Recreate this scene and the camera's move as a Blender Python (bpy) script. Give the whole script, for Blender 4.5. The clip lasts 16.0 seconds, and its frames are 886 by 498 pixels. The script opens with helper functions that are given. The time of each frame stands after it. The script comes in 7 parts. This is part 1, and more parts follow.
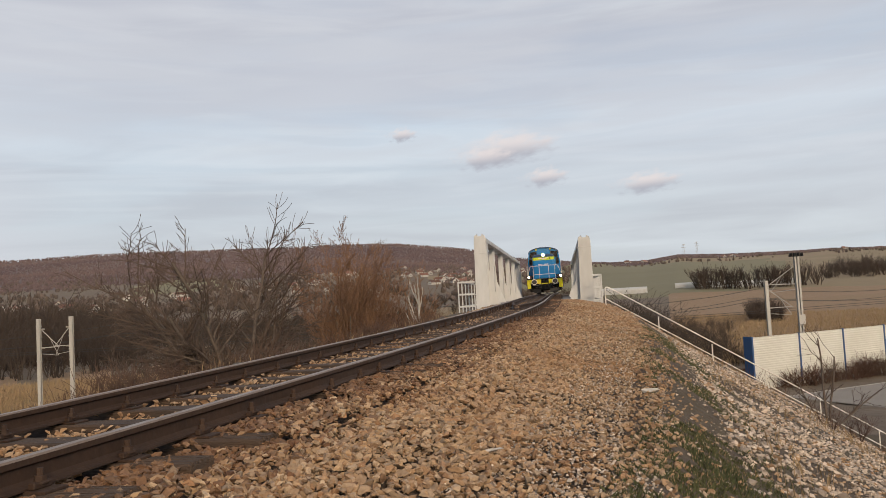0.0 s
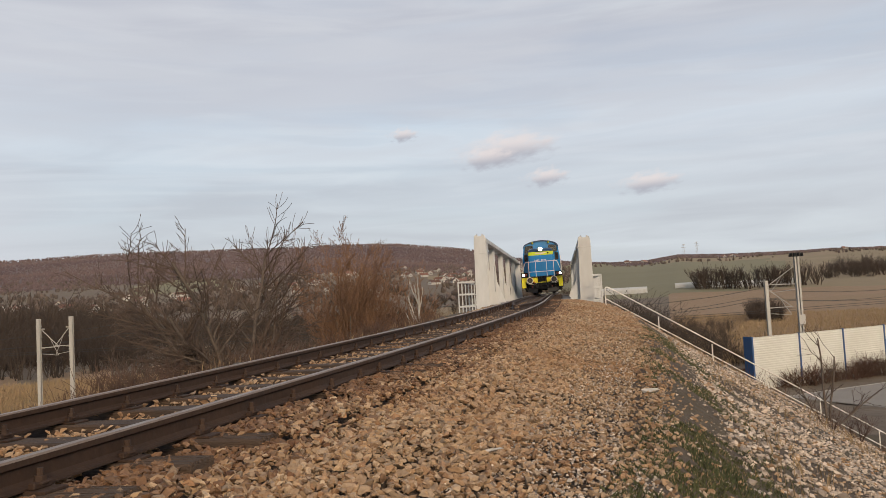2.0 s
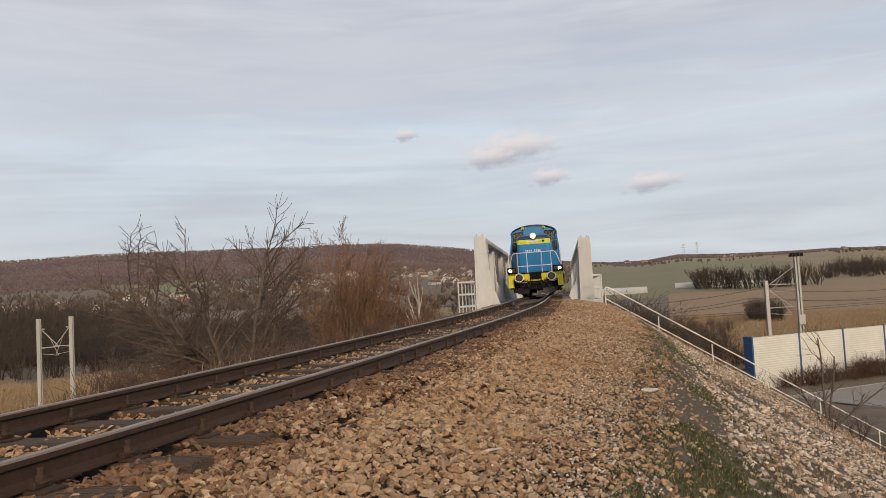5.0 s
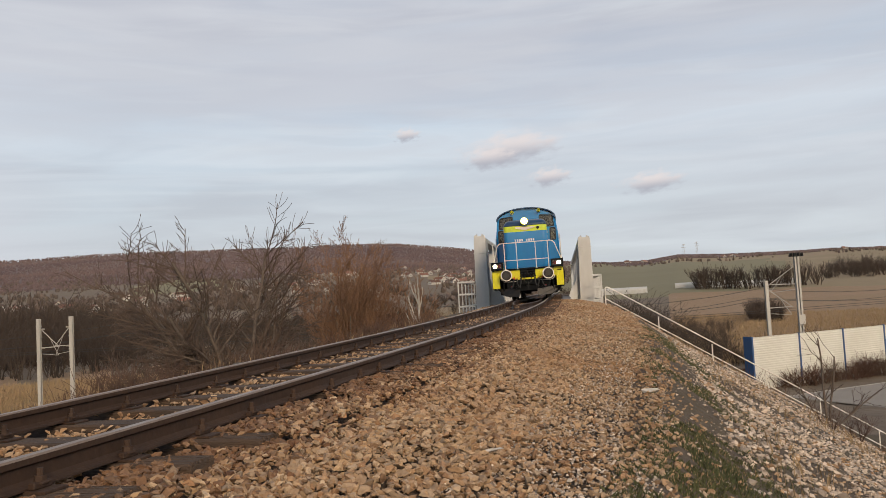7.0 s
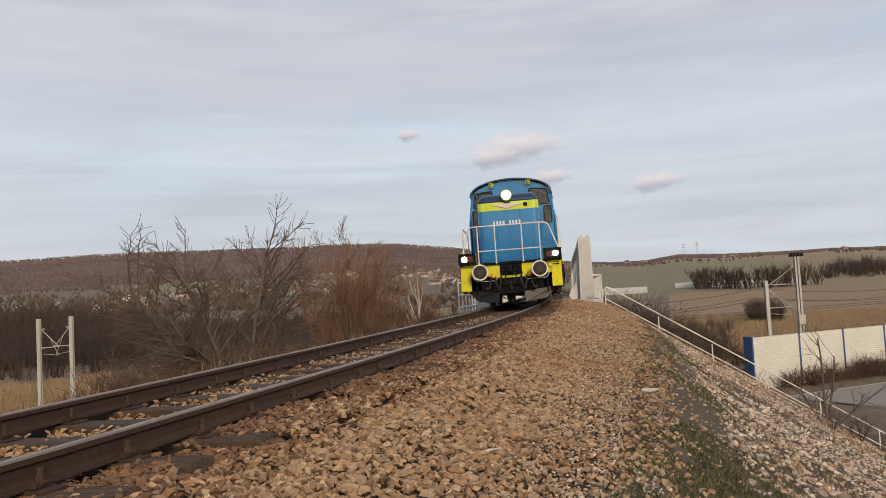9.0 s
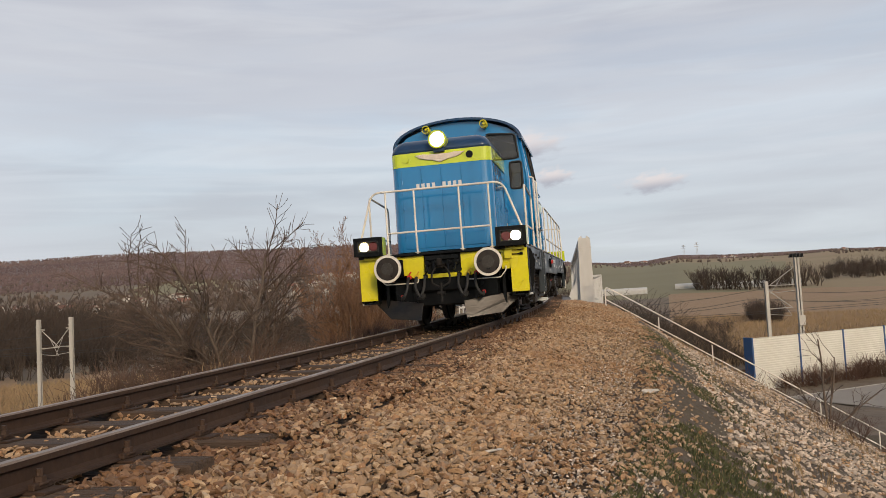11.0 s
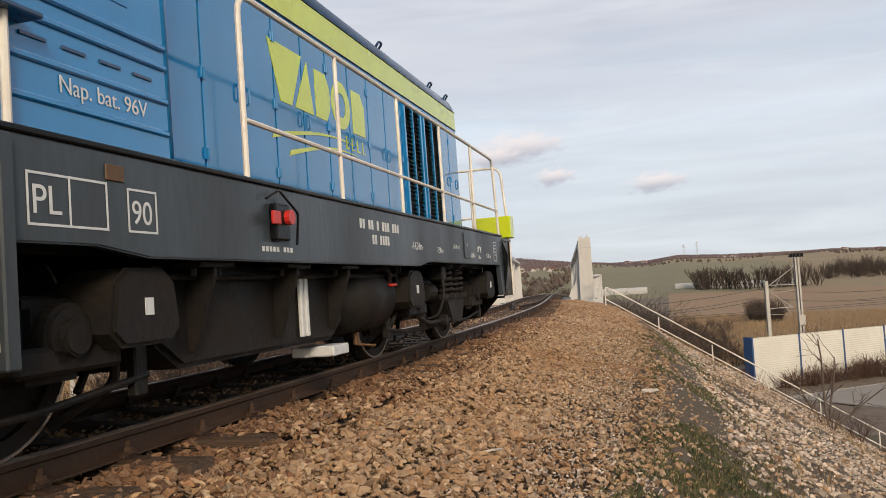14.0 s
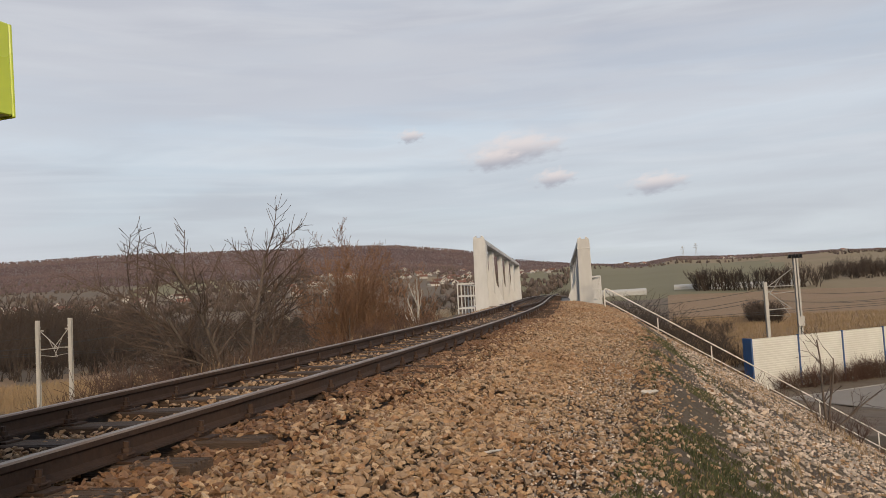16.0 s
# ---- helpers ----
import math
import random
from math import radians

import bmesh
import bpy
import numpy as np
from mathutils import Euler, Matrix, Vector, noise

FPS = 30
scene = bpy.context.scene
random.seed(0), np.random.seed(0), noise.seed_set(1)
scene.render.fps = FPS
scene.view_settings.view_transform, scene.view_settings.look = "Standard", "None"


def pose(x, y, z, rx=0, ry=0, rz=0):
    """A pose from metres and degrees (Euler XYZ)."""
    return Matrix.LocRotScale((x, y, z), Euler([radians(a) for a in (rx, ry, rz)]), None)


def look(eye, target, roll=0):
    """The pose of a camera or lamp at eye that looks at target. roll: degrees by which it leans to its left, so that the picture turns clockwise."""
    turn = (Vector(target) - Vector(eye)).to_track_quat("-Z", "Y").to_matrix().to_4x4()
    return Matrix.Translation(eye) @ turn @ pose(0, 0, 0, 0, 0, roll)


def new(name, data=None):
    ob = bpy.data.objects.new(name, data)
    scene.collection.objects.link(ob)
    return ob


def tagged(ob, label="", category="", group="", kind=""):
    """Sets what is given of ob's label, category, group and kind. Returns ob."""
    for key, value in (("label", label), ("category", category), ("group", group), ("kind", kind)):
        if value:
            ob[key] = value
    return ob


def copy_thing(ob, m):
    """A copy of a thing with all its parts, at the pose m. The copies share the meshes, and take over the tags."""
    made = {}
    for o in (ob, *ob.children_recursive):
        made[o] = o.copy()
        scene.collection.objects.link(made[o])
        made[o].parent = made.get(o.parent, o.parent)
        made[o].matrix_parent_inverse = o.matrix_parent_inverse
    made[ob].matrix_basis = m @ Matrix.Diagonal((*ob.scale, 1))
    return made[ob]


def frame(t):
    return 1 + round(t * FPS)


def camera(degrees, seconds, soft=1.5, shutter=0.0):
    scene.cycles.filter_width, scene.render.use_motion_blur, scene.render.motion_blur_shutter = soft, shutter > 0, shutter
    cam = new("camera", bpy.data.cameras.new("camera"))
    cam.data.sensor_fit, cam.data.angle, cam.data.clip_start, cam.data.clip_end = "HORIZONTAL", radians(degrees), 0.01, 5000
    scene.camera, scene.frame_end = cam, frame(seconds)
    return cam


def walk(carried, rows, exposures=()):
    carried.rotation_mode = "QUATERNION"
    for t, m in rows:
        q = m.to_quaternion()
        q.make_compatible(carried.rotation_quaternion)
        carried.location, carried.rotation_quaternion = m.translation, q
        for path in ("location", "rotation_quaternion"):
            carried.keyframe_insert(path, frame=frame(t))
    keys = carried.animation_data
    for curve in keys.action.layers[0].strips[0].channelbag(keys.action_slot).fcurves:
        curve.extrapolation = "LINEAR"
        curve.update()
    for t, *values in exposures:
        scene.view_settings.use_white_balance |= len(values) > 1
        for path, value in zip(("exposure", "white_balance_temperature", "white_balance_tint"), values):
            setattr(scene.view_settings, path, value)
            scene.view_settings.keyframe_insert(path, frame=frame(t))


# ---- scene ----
cam = camera(57.25, 16.0, soft=0.6)


def aim(up=0.0, left=0.0):
    """The tripod camera's pose, turned by a hair up or to the left (degrees)."""
    return pose(0, 0, 0.70, 93.426 + up, 0, left) @ pose(0, 0, 0, 0, 0, -3.127)


walk(cam, [(0, aim()), (9.0, aim()), (11.5, aim(0.06)), (13.5, aim(0.06)), (14.5, aim(0.01)),
           (15.0, aim(0.05)), (15.5, aim(0.07, -0.05)), (16.0, aim(0.11, -0.06))],
     exposures=[(0, 0.0), (12.3, 0.0), (13.0, 0.16), (14.5, 0.2), (15.0, 0.12), (15.5, 0.0), (16.0, -0.05)])

# ---- light ----
SUN_EL, SUN_AZ = 24.0, 165.0        # degrees; azimuth clockwise from +y
world = bpy.data.worlds.new("world")
scene.world = world
world.use_nodes = True
wn = world.node_tree
sky = wn.nodes.new("ShaderNodeTexSky")
sky.sky_type = "NISHITA"
sky.sun_disc = False
sky.sun_elevation, sky.sun_rotation = radians(SUN_EL), radians(SUN_AZ)
wn.links.new(sky.outputs[0], wn.nodes["Background"].inputs[0])
wn.nodes["Background"].inputs[1].default_value = 0.11
sun = new("sun", bpy.data.lights.new("sun", "SUN"))
sun.data.energy, sun.data.angle, sun.data.color = 2.35, radians(14), (1.0, 0.80, 0.58)
sd = Vector((math.sin(radians(SUN_AZ)) * math.cos(radians(SUN_EL)),
             math.cos(radians(SUN_AZ)) * math.cos(radians(SUN_EL)), math.sin(radians(SUN_EL))))
sun.matrix_world = look(sd * 50, (0, 0, 0))
scene.view_settings.exposure = 0.0


# ---- materials ----
def rgb(c):
    return (*c, 1.0)


def nodes_of(name):
    m = bpy.data.materials.new(name)
    m.use_nodes = True
    nt = m.node_tree
    return m, nt, nt.nodes["Principled BSDF"]


def mixed(nt, fac, a, b, blend="MIX"):
    n = nt.nodes.new("ShaderNodeMix")
    n.data_type, n.blend_type = "RGBA", blend
    for sock, val in ((n.inputs[0], fac), (n.inputs[6], a), (n.inputs[7], b)):
        if isinstance(val, bpy.types.NodeSocket):
            nt.links.new(val, sock)
        elif isinstance(val, tuple):
            sock.default_value = rgb(val) if len(val) == 3 else val
        else:
            sock.default_value = val
    return n.outputs[2]


def noise_fac(nt, scale, lo=0.35, hi=0.65, detail=5, stretch=None, space="Object"):
    co = nt.nodes.new("ShaderNodeTexCoord")
    t = nt.nodes.new("ShaderNodeTexNoise")
    t.inputs["Scale"].default_value, t.inputs["Detail"].default_value = scale, detail
    src = co.outputs[space]
    if stretch:
        mp = nt.nodes.new("ShaderNodeMapping")
        mp.inputs["Scale"].default_value = stretch
        nt.links.new(src, mp.inputs["Vector"])
        src = mp.outputs[0]
    nt.links.new(src, t.inputs["Vector"])
    r = nt.nodes.new("ShaderNodeMapRange")
    r.inputs["From Min"].default_value, r.inputs["From Max"].default_value = lo, hi
    nt.links.new(t.outputs["Fac"], r.inputs["Value"])
    return r.outputs[0]


def surface(name, base, dark=None, rough=0.6, metal=0.0, big=1.2, fine=30.0, amount=0.6, bump=0.15,
            dirt=None, dirt_amount=0.4, stretch=None, coat=0.0, random_tint=0.0, island=False, bump_dist=0.01, spec=0.5):
    """Paint, metal, wood or stone: base colour, its darker grain at two scales, dirt patches and fine relief."""
    m, nt, b = nodes_of(name)
    dark = dark or tuple(c * 0.6 for c in base)
    f1 = noise_fac(nt, big, 0.35, 0.7, 4, stretch)
    f2 = noise_fac(nt, fine, 0.3, 0.75, 6, stretch)
    c = mixed(nt, f2, base, tuple(x + (y - x) * amount for x, y in zip(base, dark)))
    if dirt:
        r = nt.nodes.new("ShaderNodeMath")
        r.operation = "MULTIPLY"
        nt.links.new(f1, r.inputs[0])
        r.inputs[1].default_value = dirt_amount
        c = mixed(nt, r.outputs[0], c, dirt)
    if random_tint:
        if island:
            src = nt.nodes.new("ShaderNodeNewGeometry").outputs["Random Per Island"]
        else:
            src = nt.nodes.new("ShaderNodeObjectInfo").outputs["Random"]
        ramp = nt.nodes.new("ShaderNodeMapRange")
        ramp.inputs["To Min"].default_value, ramp.inputs["To Max"].default_value = 1 - random_tint, 1 + random_tint
        nt.links.new(src, ramp.inputs["Value"])
        h = nt.nodes.new("ShaderNodeHueSaturation")
        nt.links.new(ramp.outputs[0], h.inputs["Value"])
        nt.links.new(c, h.inputs["Color"])
        c = h.outputs[0]
    nt.links.new(c, b.inputs["Base Color"])
    rr = nt.nodes.new("ShaderNodeMapRange")
    rr.inputs["To Min"].default_value, rr.inputs["To Max"].default_value = max(rough - 0.08, 0.03), min(rough + 0.12, 1)
    nt.links.new(f1, rr.inputs["Value"])
    nt.links.new(rr.outputs[0], b.inputs["Roughness"])
    b.inputs["Metallic"].default_value = metal
    b.inputs["Specular IOR Level"].default_value = spec
    b.inputs["Coat Weight"].default_value = coat
    b.inputs["Coat Roughness"].default_value = 0.06
    if bump:
        bn = nt.nodes.new("ShaderNodeBump")
        bn.inputs["Strength"].default_value, bn.inputs["Distance"].default_value = bump, bump_dist
        nt.links.new(f2, bn.inputs["Height"])
        nt.links.new(bn.outputs[0], b.inputs["Normal"])
    return m


def glowing(name, colour, strength):
    m, nt, b = nodes_of(name)
    b.inputs["Base Color"].default_value = rgb(colour)
    b.inputs["Emission Color"].default_value = rgb(colour)
    b.inputs["Emission Strength"].default_value = strength
    return m


M = {}
M["blue"] = surface("blue_paint", (0.010, 0.195, 0.47), (0.009, 0.165, 0.40), 0.14, 0, 1.1, 5, 0.6, 0.06, (0.012, 0.11, 0.25), 0.3, (1, 1, 0.4), 0.7)
M["navy"] = surface("navy_paint", (0.012, 0.05, 0.13), None, 0.3, 0, 1.5, 12, 0.5, 0.05, (0.02, 0.03, 0.05), 0.4, None, 0.3)
M["lime"] = surface("lime_paint", (0.58, 0.68, 0.016), (0.48, 0.58, 0.015), 0.22, 0, 2, 14, 0.6, 0.04, (0.40, 0.45, 0.03), 0.3, None, 0.6)
M["yellow"] = surface("yellow_paint", (0.74, 0.66, 0.008), (0.62, 0.54, 0.008), 0.3, 0, 3, 18, 0.6, 0.06, (0.34, 0.28, 0.04), 0.3, None, 0.4)
M["frame_grey"] = surface("frame_paint", (0.053, 0.067, 0.080), (0.036, 0.045, 0.053), 0.38, 0, 1.2, 16, 0.8, 0.1, (0.02, 0.02, 0.02), 0.6, (1, 1, 0.3), spec=0.3)
M["bogie"] = surface("sooty_iron", (0.013, 0.0125, 0.012), (0.006, 0.006, 0.006), 0.6, 0.0, 3, 20, 0.8, 0.3, (0.026, 0.018, 0.012), 0.5, spec=0.2)
M["black"] = surface("black_paint", (0.006, 0.007, 0.008), None, 0.3, 0, 2, 16, 0.6, 0.1, (0.011, 0.010, 0.010), 0.5, spec=0.16)
M["grease"] = surface("greasy_iron", (0.022, 0.016, 0.012), (0.008, 0.007, 0.006), 0.34, 0.2, 9, 30, 0.9, 0.2, (0.05, 0.034, 0.022), 0.6)
M["worn_disc"] = surface("rubbed_iron", (0.075, 0.066, 0.058), (0.03, 0.027, 0.024), 0.45, 0.4, 8, 40, 0.9, 0.2, (0.03, 0.022, 0.016), 0.6)
M["rubber"] = surface("rubber_hose", (0.016, 0.016, 0.016), None, 0.7, 0, 4, 30, 0.6, 0.1)
M["white"] = surface("white_paint", (0.78, 0.74, 0.66), (0.62, 0.57, 0.48), 0.42, 0, 4, 20, 0.6, 0.06, (0.45, 0.36, 0.26), 0.35)
M["letter"] = surface("lettering", (0.62, 0.64, 0.64), None, 0.5, 0, 4, 25, 0.4, 0)
M["brass"] = surface("dull_brass", (0.16, 0.09, 0.045), None, 0.5, 0.5, 6, 30, 0.6, 0.1)
M["red"] = surface("red_paint", (0.55, 0.03, 0.02), None, 0.4, 0, 4, 25, 0.4, 0.05)
M["orange"] = surface("amber_plate", (0.68, 0.45, 0.03), None, 0.4, 0, 4, 25, 0.4, 0.05)
M["steel"] = surface("polished_tread", (0.42, 0.40, 0.37), (0.25, 0.22, 0.20), 0.28, 0.9, 3, 25, 0.6, 0.05, (0.10, 0.06, 0.04), 0.4)
M["mirror"] = surface("mirror_glass", (0.75, 0.7, 0.6), None, 0.05, 1.0, 3, 25, 0.05, 0)
M["plough"] = surface("worn_plough", (0.026, 0.022, 0.018), (0.012, 0.011, 0.010), 0.42, 0.4, 2, 12, 0.8, 0.2, (0.06, 0.045, 0.032), 0.5, (1, 1, 3))
M["crest"] = surface("cast_crest", (0.72, 0.62, 0.52), None, 0.45, 0, 6, 30, 0.5, 0.1)
M["lamp_on"] = glowing("lit_lamp", (1.0, 0.86, 0.60), 40.0)
M["lamp_warm"] = glowing("lit_warm_lamp", (1.0, 0.76, 0.38), 32.0)
M["lens_red"] = surface("red_lens", (0.14, 0.03, 0.03), None, 0.12, 0, 3, 25, 0.3, 0, None, 0, None, 0.5)
M["reflector"] = surface("lamp_reflector", (0.62, 0.56, 0.46), None, 0.25, 0.0, 3, 25, 0.2, 0)
gm, gnt, gb = nodes_of("dark_cab_glass")
gb.inputs["Base Color"].default_value = (0.16, 0.15, 0.14, 1)
gb.inputs["Roughness"].default_value = 0.03
gb.inputs["Transmission Weight"].default_value = 0.85
M["glass"] = gm
M["cab_inside"] = surface("cab_interior", (0.10, 0.11, 0.10), None, 0.7, 0, 2, 12, 0.5, 0.05)
M["rail_side"] = surface("rusty_rail", (0.055, 0.029, 0.017), (0.026, 0.015, 0.010), 0.75, 0.2, 1.2, 22, 0.8, 0.25, (0.075, 0.038, 0.020), 0.5)
M["rail_top"] = surface("worn_rail_head", (0.26, 0.19, 0.14), (0.15, 0.105, 0.075), 0.42, 0.5, 1.5, 18, 0.7, 0.04, (0.2, 0.13, 0.09), 0.35, (8, 0.4, 1))
M["sleeper"] = surface("oiled_sleeper_wood", (0.070, 0.046, 0.031), (0.030, 0.020, 0.015), 0.85, 0, 1.5, 14, 0.9, 0.6, (0.15, 0.085, 0.045), 0.5, (1, 9, 9))
M["ballast_bed"] = surface("ballast_bed", (0.12, 0.078, 0.046), (0.045, 0.03, 0.02), 0.95, 0, 0.5, 26, 0.9, 1.0, (0.12, 0.072, 0.04), 0.6, None, 0, 0, False, 0.05)


def stone_colours(name, source, tones, patch):
    """Broken stone whose tone differs from piece to piece, with rusty patches."""
    m = surface(name, (1, 1, 1), (0.62, 0.58, 0.54), 0.9, 0, 0.6, 38, 0.8, 0.5)
    nt = m.node_tree
    b = nt.nodes["Principled BSDF"]
    grain = b.inputs["Base Color"].links[0].from_socket
    if source == "island":
        src = nt.nodes.new("ShaderNodeNewGeometry").outputs["Random Per Island"]
    else:
        src = nt.nodes.new("ShaderNodeObjectInfo").outputs["Random"]
    ramp = nt.nodes.new("ShaderNodeValToRGB")
    el = ramp.color_ramp.elements
    while len(el) < len(tones):
        el.new(0.5)
    for i, c in enumerate(tones):
        el[i].position, el[i].color = i / (len(tones) - 1), rgb(c)
    nt.links.new(src, ramp.inputs["Fac"])
    c = mixed(nt, 1.0, ramp.outputs["Color"], grain, "MULTIPLY")
    f = noise_fac(nt, 0.55, 0.42, 0.68, 4)
    half = nt.nodes.new("ShaderNodeMath")
    half.operation = "MULTIPLY"
    nt.links.new(f, half.inputs[0])
    half.inputs[1].default_value = 0.6
    nt.links.new(mixed(nt, half.outputs[0], c, patch), b.inputs["Base Color"])
    return m


TONES = [(0.16, 0.09, 0.05), (0.44, 0.275, 0.145), (0.27, 0.20, 0.135), (0.52, 0.345, 0.19), (0.36, 0.255, 0.165), (0.58, 0.43, 0.28), (0.37, 0.20, 0.095)]
M["stone"] = stone_colours("ballast_stone", "island", TONES, (0.30, 0.155, 0.07))
# reddened for rust, and darkened for the shade under a passing locomotive
M["stone_rusty_shaded"] = stone_colours("rusty_shaded_stone", "island", [(c[0] * 0.55, c[1] * 0.46, c[2] * 0.42) for c in TONES], (0.13, 0.062, 0.03))
M["stone_single"] = stone_colours("loose_ballast_stone", "object", TONES, (0.27, 0.16, 0.09))
M["stone_pale"] = surface("pale_gravel", (0.56, 0.47, 0.38), (0.33, 0.26, 0.195), 0.95, 0, 0.8, 40, 0.8, 0.5, (0.40, 0.29, 0.20), 0.6, None, 0, 0.45, True)
M["bridge"] = surface("grey_white_bridge_paint", (0.60, 0.59, 0.565), (0.50, 0.49, 0.465), 0.55, 0, 0.6, 6, 0.6, 0.08, (0.40, 0.36, 0.30), 0.4, (1, 1, 0.3))
M["deck"] = surface("bridge_deck_steel", (0.16, 0.15, 0.14), None, 0.7, 0.1, 1, 9, 0.6, 0.2, (0.12, 0.08, 0.05), 0.5)
M["concrete"] = surface("weathered_concrete", (0.42, 0.39, 0.34), (0.30, 0.27, 0.23), 0.9, 0, 0.7, 14, 0.7, 0.35, (0.24, 0.19, 0.14), 0.5)
M["galvanised"] = surface("galvanised_steel", (0.46, 0.43, 0.38), (0.34, 0.32, 0.29), 0.6, 0.1, 1.5, 12, 0.6, 0.05, (0.35, 0.33, 0.30), 0.3)
M["barrier"] = surface("cream_barrier_panel", (0.66, 0.64, 0.56), (0.56, 0.54, 0.47), 0.6, 0, 0.35, 7, 0.5, 0.05, (0.44, 0.41, 0.34), 0.35)
M["barrier_blue"] = surface("blue_barrier_post", (0.03, 0.09, 0.24), None, 0.45, 0, 1, 10, 0.5, 0.05, (0.06, 0.09, 0.14), 0.4)
M["asphalt"] = surface("worn_asphalt", (0.30, 0.27, 0.235), (0.23, 0.205, 0.178), 0.92, 0, 0.3, 9, 0.7, 0.3, (0.24, 0.21, 0.18), 0.5, spec=0.1)
M["bark"] = surface("grey_brown_bark", (0.15, 0.112, 0.084), (0.06, 0.045, 0.034), 0.9, 0, 2, 18, 0.8, 0.4, (0.13, 0.10, 0.08), 0.4)
M["twig"] = surface("brown_twigs", (0.10, 0.068, 0.05), (0.055, 0.038, 0.029), 0.9, 0, 0.2, 6, 0.8, 0, (0.12, 0.075, 0.05), 0.5)
M["twig_dark"] = surface("dark_thicket_twigs", (0.052, 0.037, 0.026), (0.028, 0.020, 0.015), 0.9, 0, 0.05, 3, 0.8, 0, (0.085, 0.055, 0.038), 0.6)
M["willow"] = surface("russet_willow_twigs", (0.20, 0.105, 0.058), (0.12, 0.064, 0.036), 0.85, 0, 0.3, 6, 0.8, 0, (0.20, 0.11, 0.055), 0.5)
M["birch"] = surface("pale_birch_bark", (0.52, 0.48, 0.42), (0.30, 0.27, 0.24), 0.8, 0, 2, 12, 0.7, 0.1)
M["bramble"] = surface("reddish_bramble", (0.12, 0.064, 0.042), (0.07, 0.036, 0.028), 0.9, 0, 0.4, 8, 0.8, 0, (0.10, 0.075, 0.045), 0.5)
M["straw"] = surface("dry_straw_grass", (0.35, 0.24, 0.13), (0.24, 0.16, 0.09), 0.95, 0, 0.3, 12, 0.8, 0, (0.28, 0.21, 0.11), 0.5)
M["grass"] = surface("sparse_winter_grass", (0.075, 0.088, 0.034), (0.045, 0.052, 0.022), 0.9, 0, 0.6, 16, 0.8, 0, (0.15, 0.14, 0.06), 0.5)
M["dead_leaf"] = surface("withered_leaf", (0.07, 0.04, 0.025), None, 0.9, 0, 2, 12, 0.6, 0)
M["forest"] = surface("bare_hill_forest", (0.115, 0.078, 0.078), (0.085, 0.060, 0.061), 1.0, 0, 0.004, 0.05, 0.8, 0, (0.19, 0.13, 0.11), 0.6, None, 0, 0.12, True)
M["wood_far"] = surface("bare_far_trees", (0.125, 0.092, 0.076), (0.09, 0.066, 0.056), 1.0, 0, 0.01, 0.2, 0.8, 0, (0.10, 0.075, 0.05), 0.6, None, 0, 0.3, True)
# land cover of the ground sheet
M["land_slope"] = surface("embankment_soil", (0.105, 0.070, 0.045), (0.05, 0.034, 0.023), 0.95, 0, 0.5, 9, 0.9, 0.8, (0.10, 0.085, 0.045), 0.6, None, 0, 0, False, 0.06)
M["land_reed"] = surface("dry_reed_field", (0.30, 0.19, 0.105), (0.21, 0.13, 0.075), 1.0, 0, 0.02, 0.5, 0.7, 0.4, (0.24, 0.17, 0.095), 0.6, (1, 4, 1), 0, 0, False, 0.3)
M["land_field"] = surface("brown_field", (0.26, 0.185, 0.105), (0.20, 0.145, 0.085), 1.0, 0, 0.01, 0.3, 0.6, 0.2, (0.20, 0.165, 0.08), 0.6)
M["land_green"] = surface("winter_crop_field", (0.19, 0.165, 0.088), (0.155, 0.138, 0.072), 1.0, 0, 0.006, 0.2, 0.6, 0.1, (0.17, 0.145, 0.075), 0.6)
M["land_scrub"] = surface("scrub_land", (0.15, 0.112, 0.08), (0.10, 0.074, 0.056), 1.0, 0, 0.03, 0.6, 0.8, 0.5, (0.17, 0.125, 0.07), 0.6, None, 0, 0, False, 0.3)
M["land_forest"] = surface("forest_floor", (0.115, 0.080, 0.079), (0.10, 0.072, 0.07), 1.0, 0, 0.004, 0.06, 0.8, 0.5, (0.13, 0.09, 0.075), 0.6, None, 0, 0, False, 2.0)
M["house_wall"] = surface("plastered_wall", (0.46, 0.43, 0.385), None, 0.85, 0, 0.3, 2, 0.4, 0.05, None, 0, None, 0, 0.25)
M["house_roof"] = surface("tiled_roof", (0.17, 0.085, 0.06), None, 0.85, 0, 0.3, 2, 0.5, 0.1, None, 0, None, 0, 0.4)
M["house_glass"] = surface("house_window", (0.03, 0.035, 0.04), None, 0.15, 0, 1, 5, 0.3, 0)
M["greenhouse"] = surface("greenhouse_film", (0.46, 0.45, 0.42), (0.33, 0.32, 0.30), 0.4, 0, 0.1, 1, 0.5, 0.05)
M["wire"] = surface("cable", (0.05, 0.05, 0.05), None, 0.6, 0.3, 2, 10, 0.4, 0)


# ---- builders ----
def part(name, bm, material, parent=None, label="", smooth=False):
    """Links a bmesh as one mesh object, under a thing or a part."""
    me = bpy.data.meshes.new(name)
    bm.to_mesh(me)
    bm.free()
    me.materials.append(material)
    if smooth:
        for p in me.polygons:
            p.use_smooth = True
    ob = new(name, me)
    ob.parent = parent
    if label:
        ob["label"] = label
    return ob


def thing(name, label, category, m=None, group="", kind=""):
    ob = tagged(new(name), label, category, group, kind)
    if m is not None:
        ob.matrix_basis = m
    return ob


def B():
    return bmesh.new()


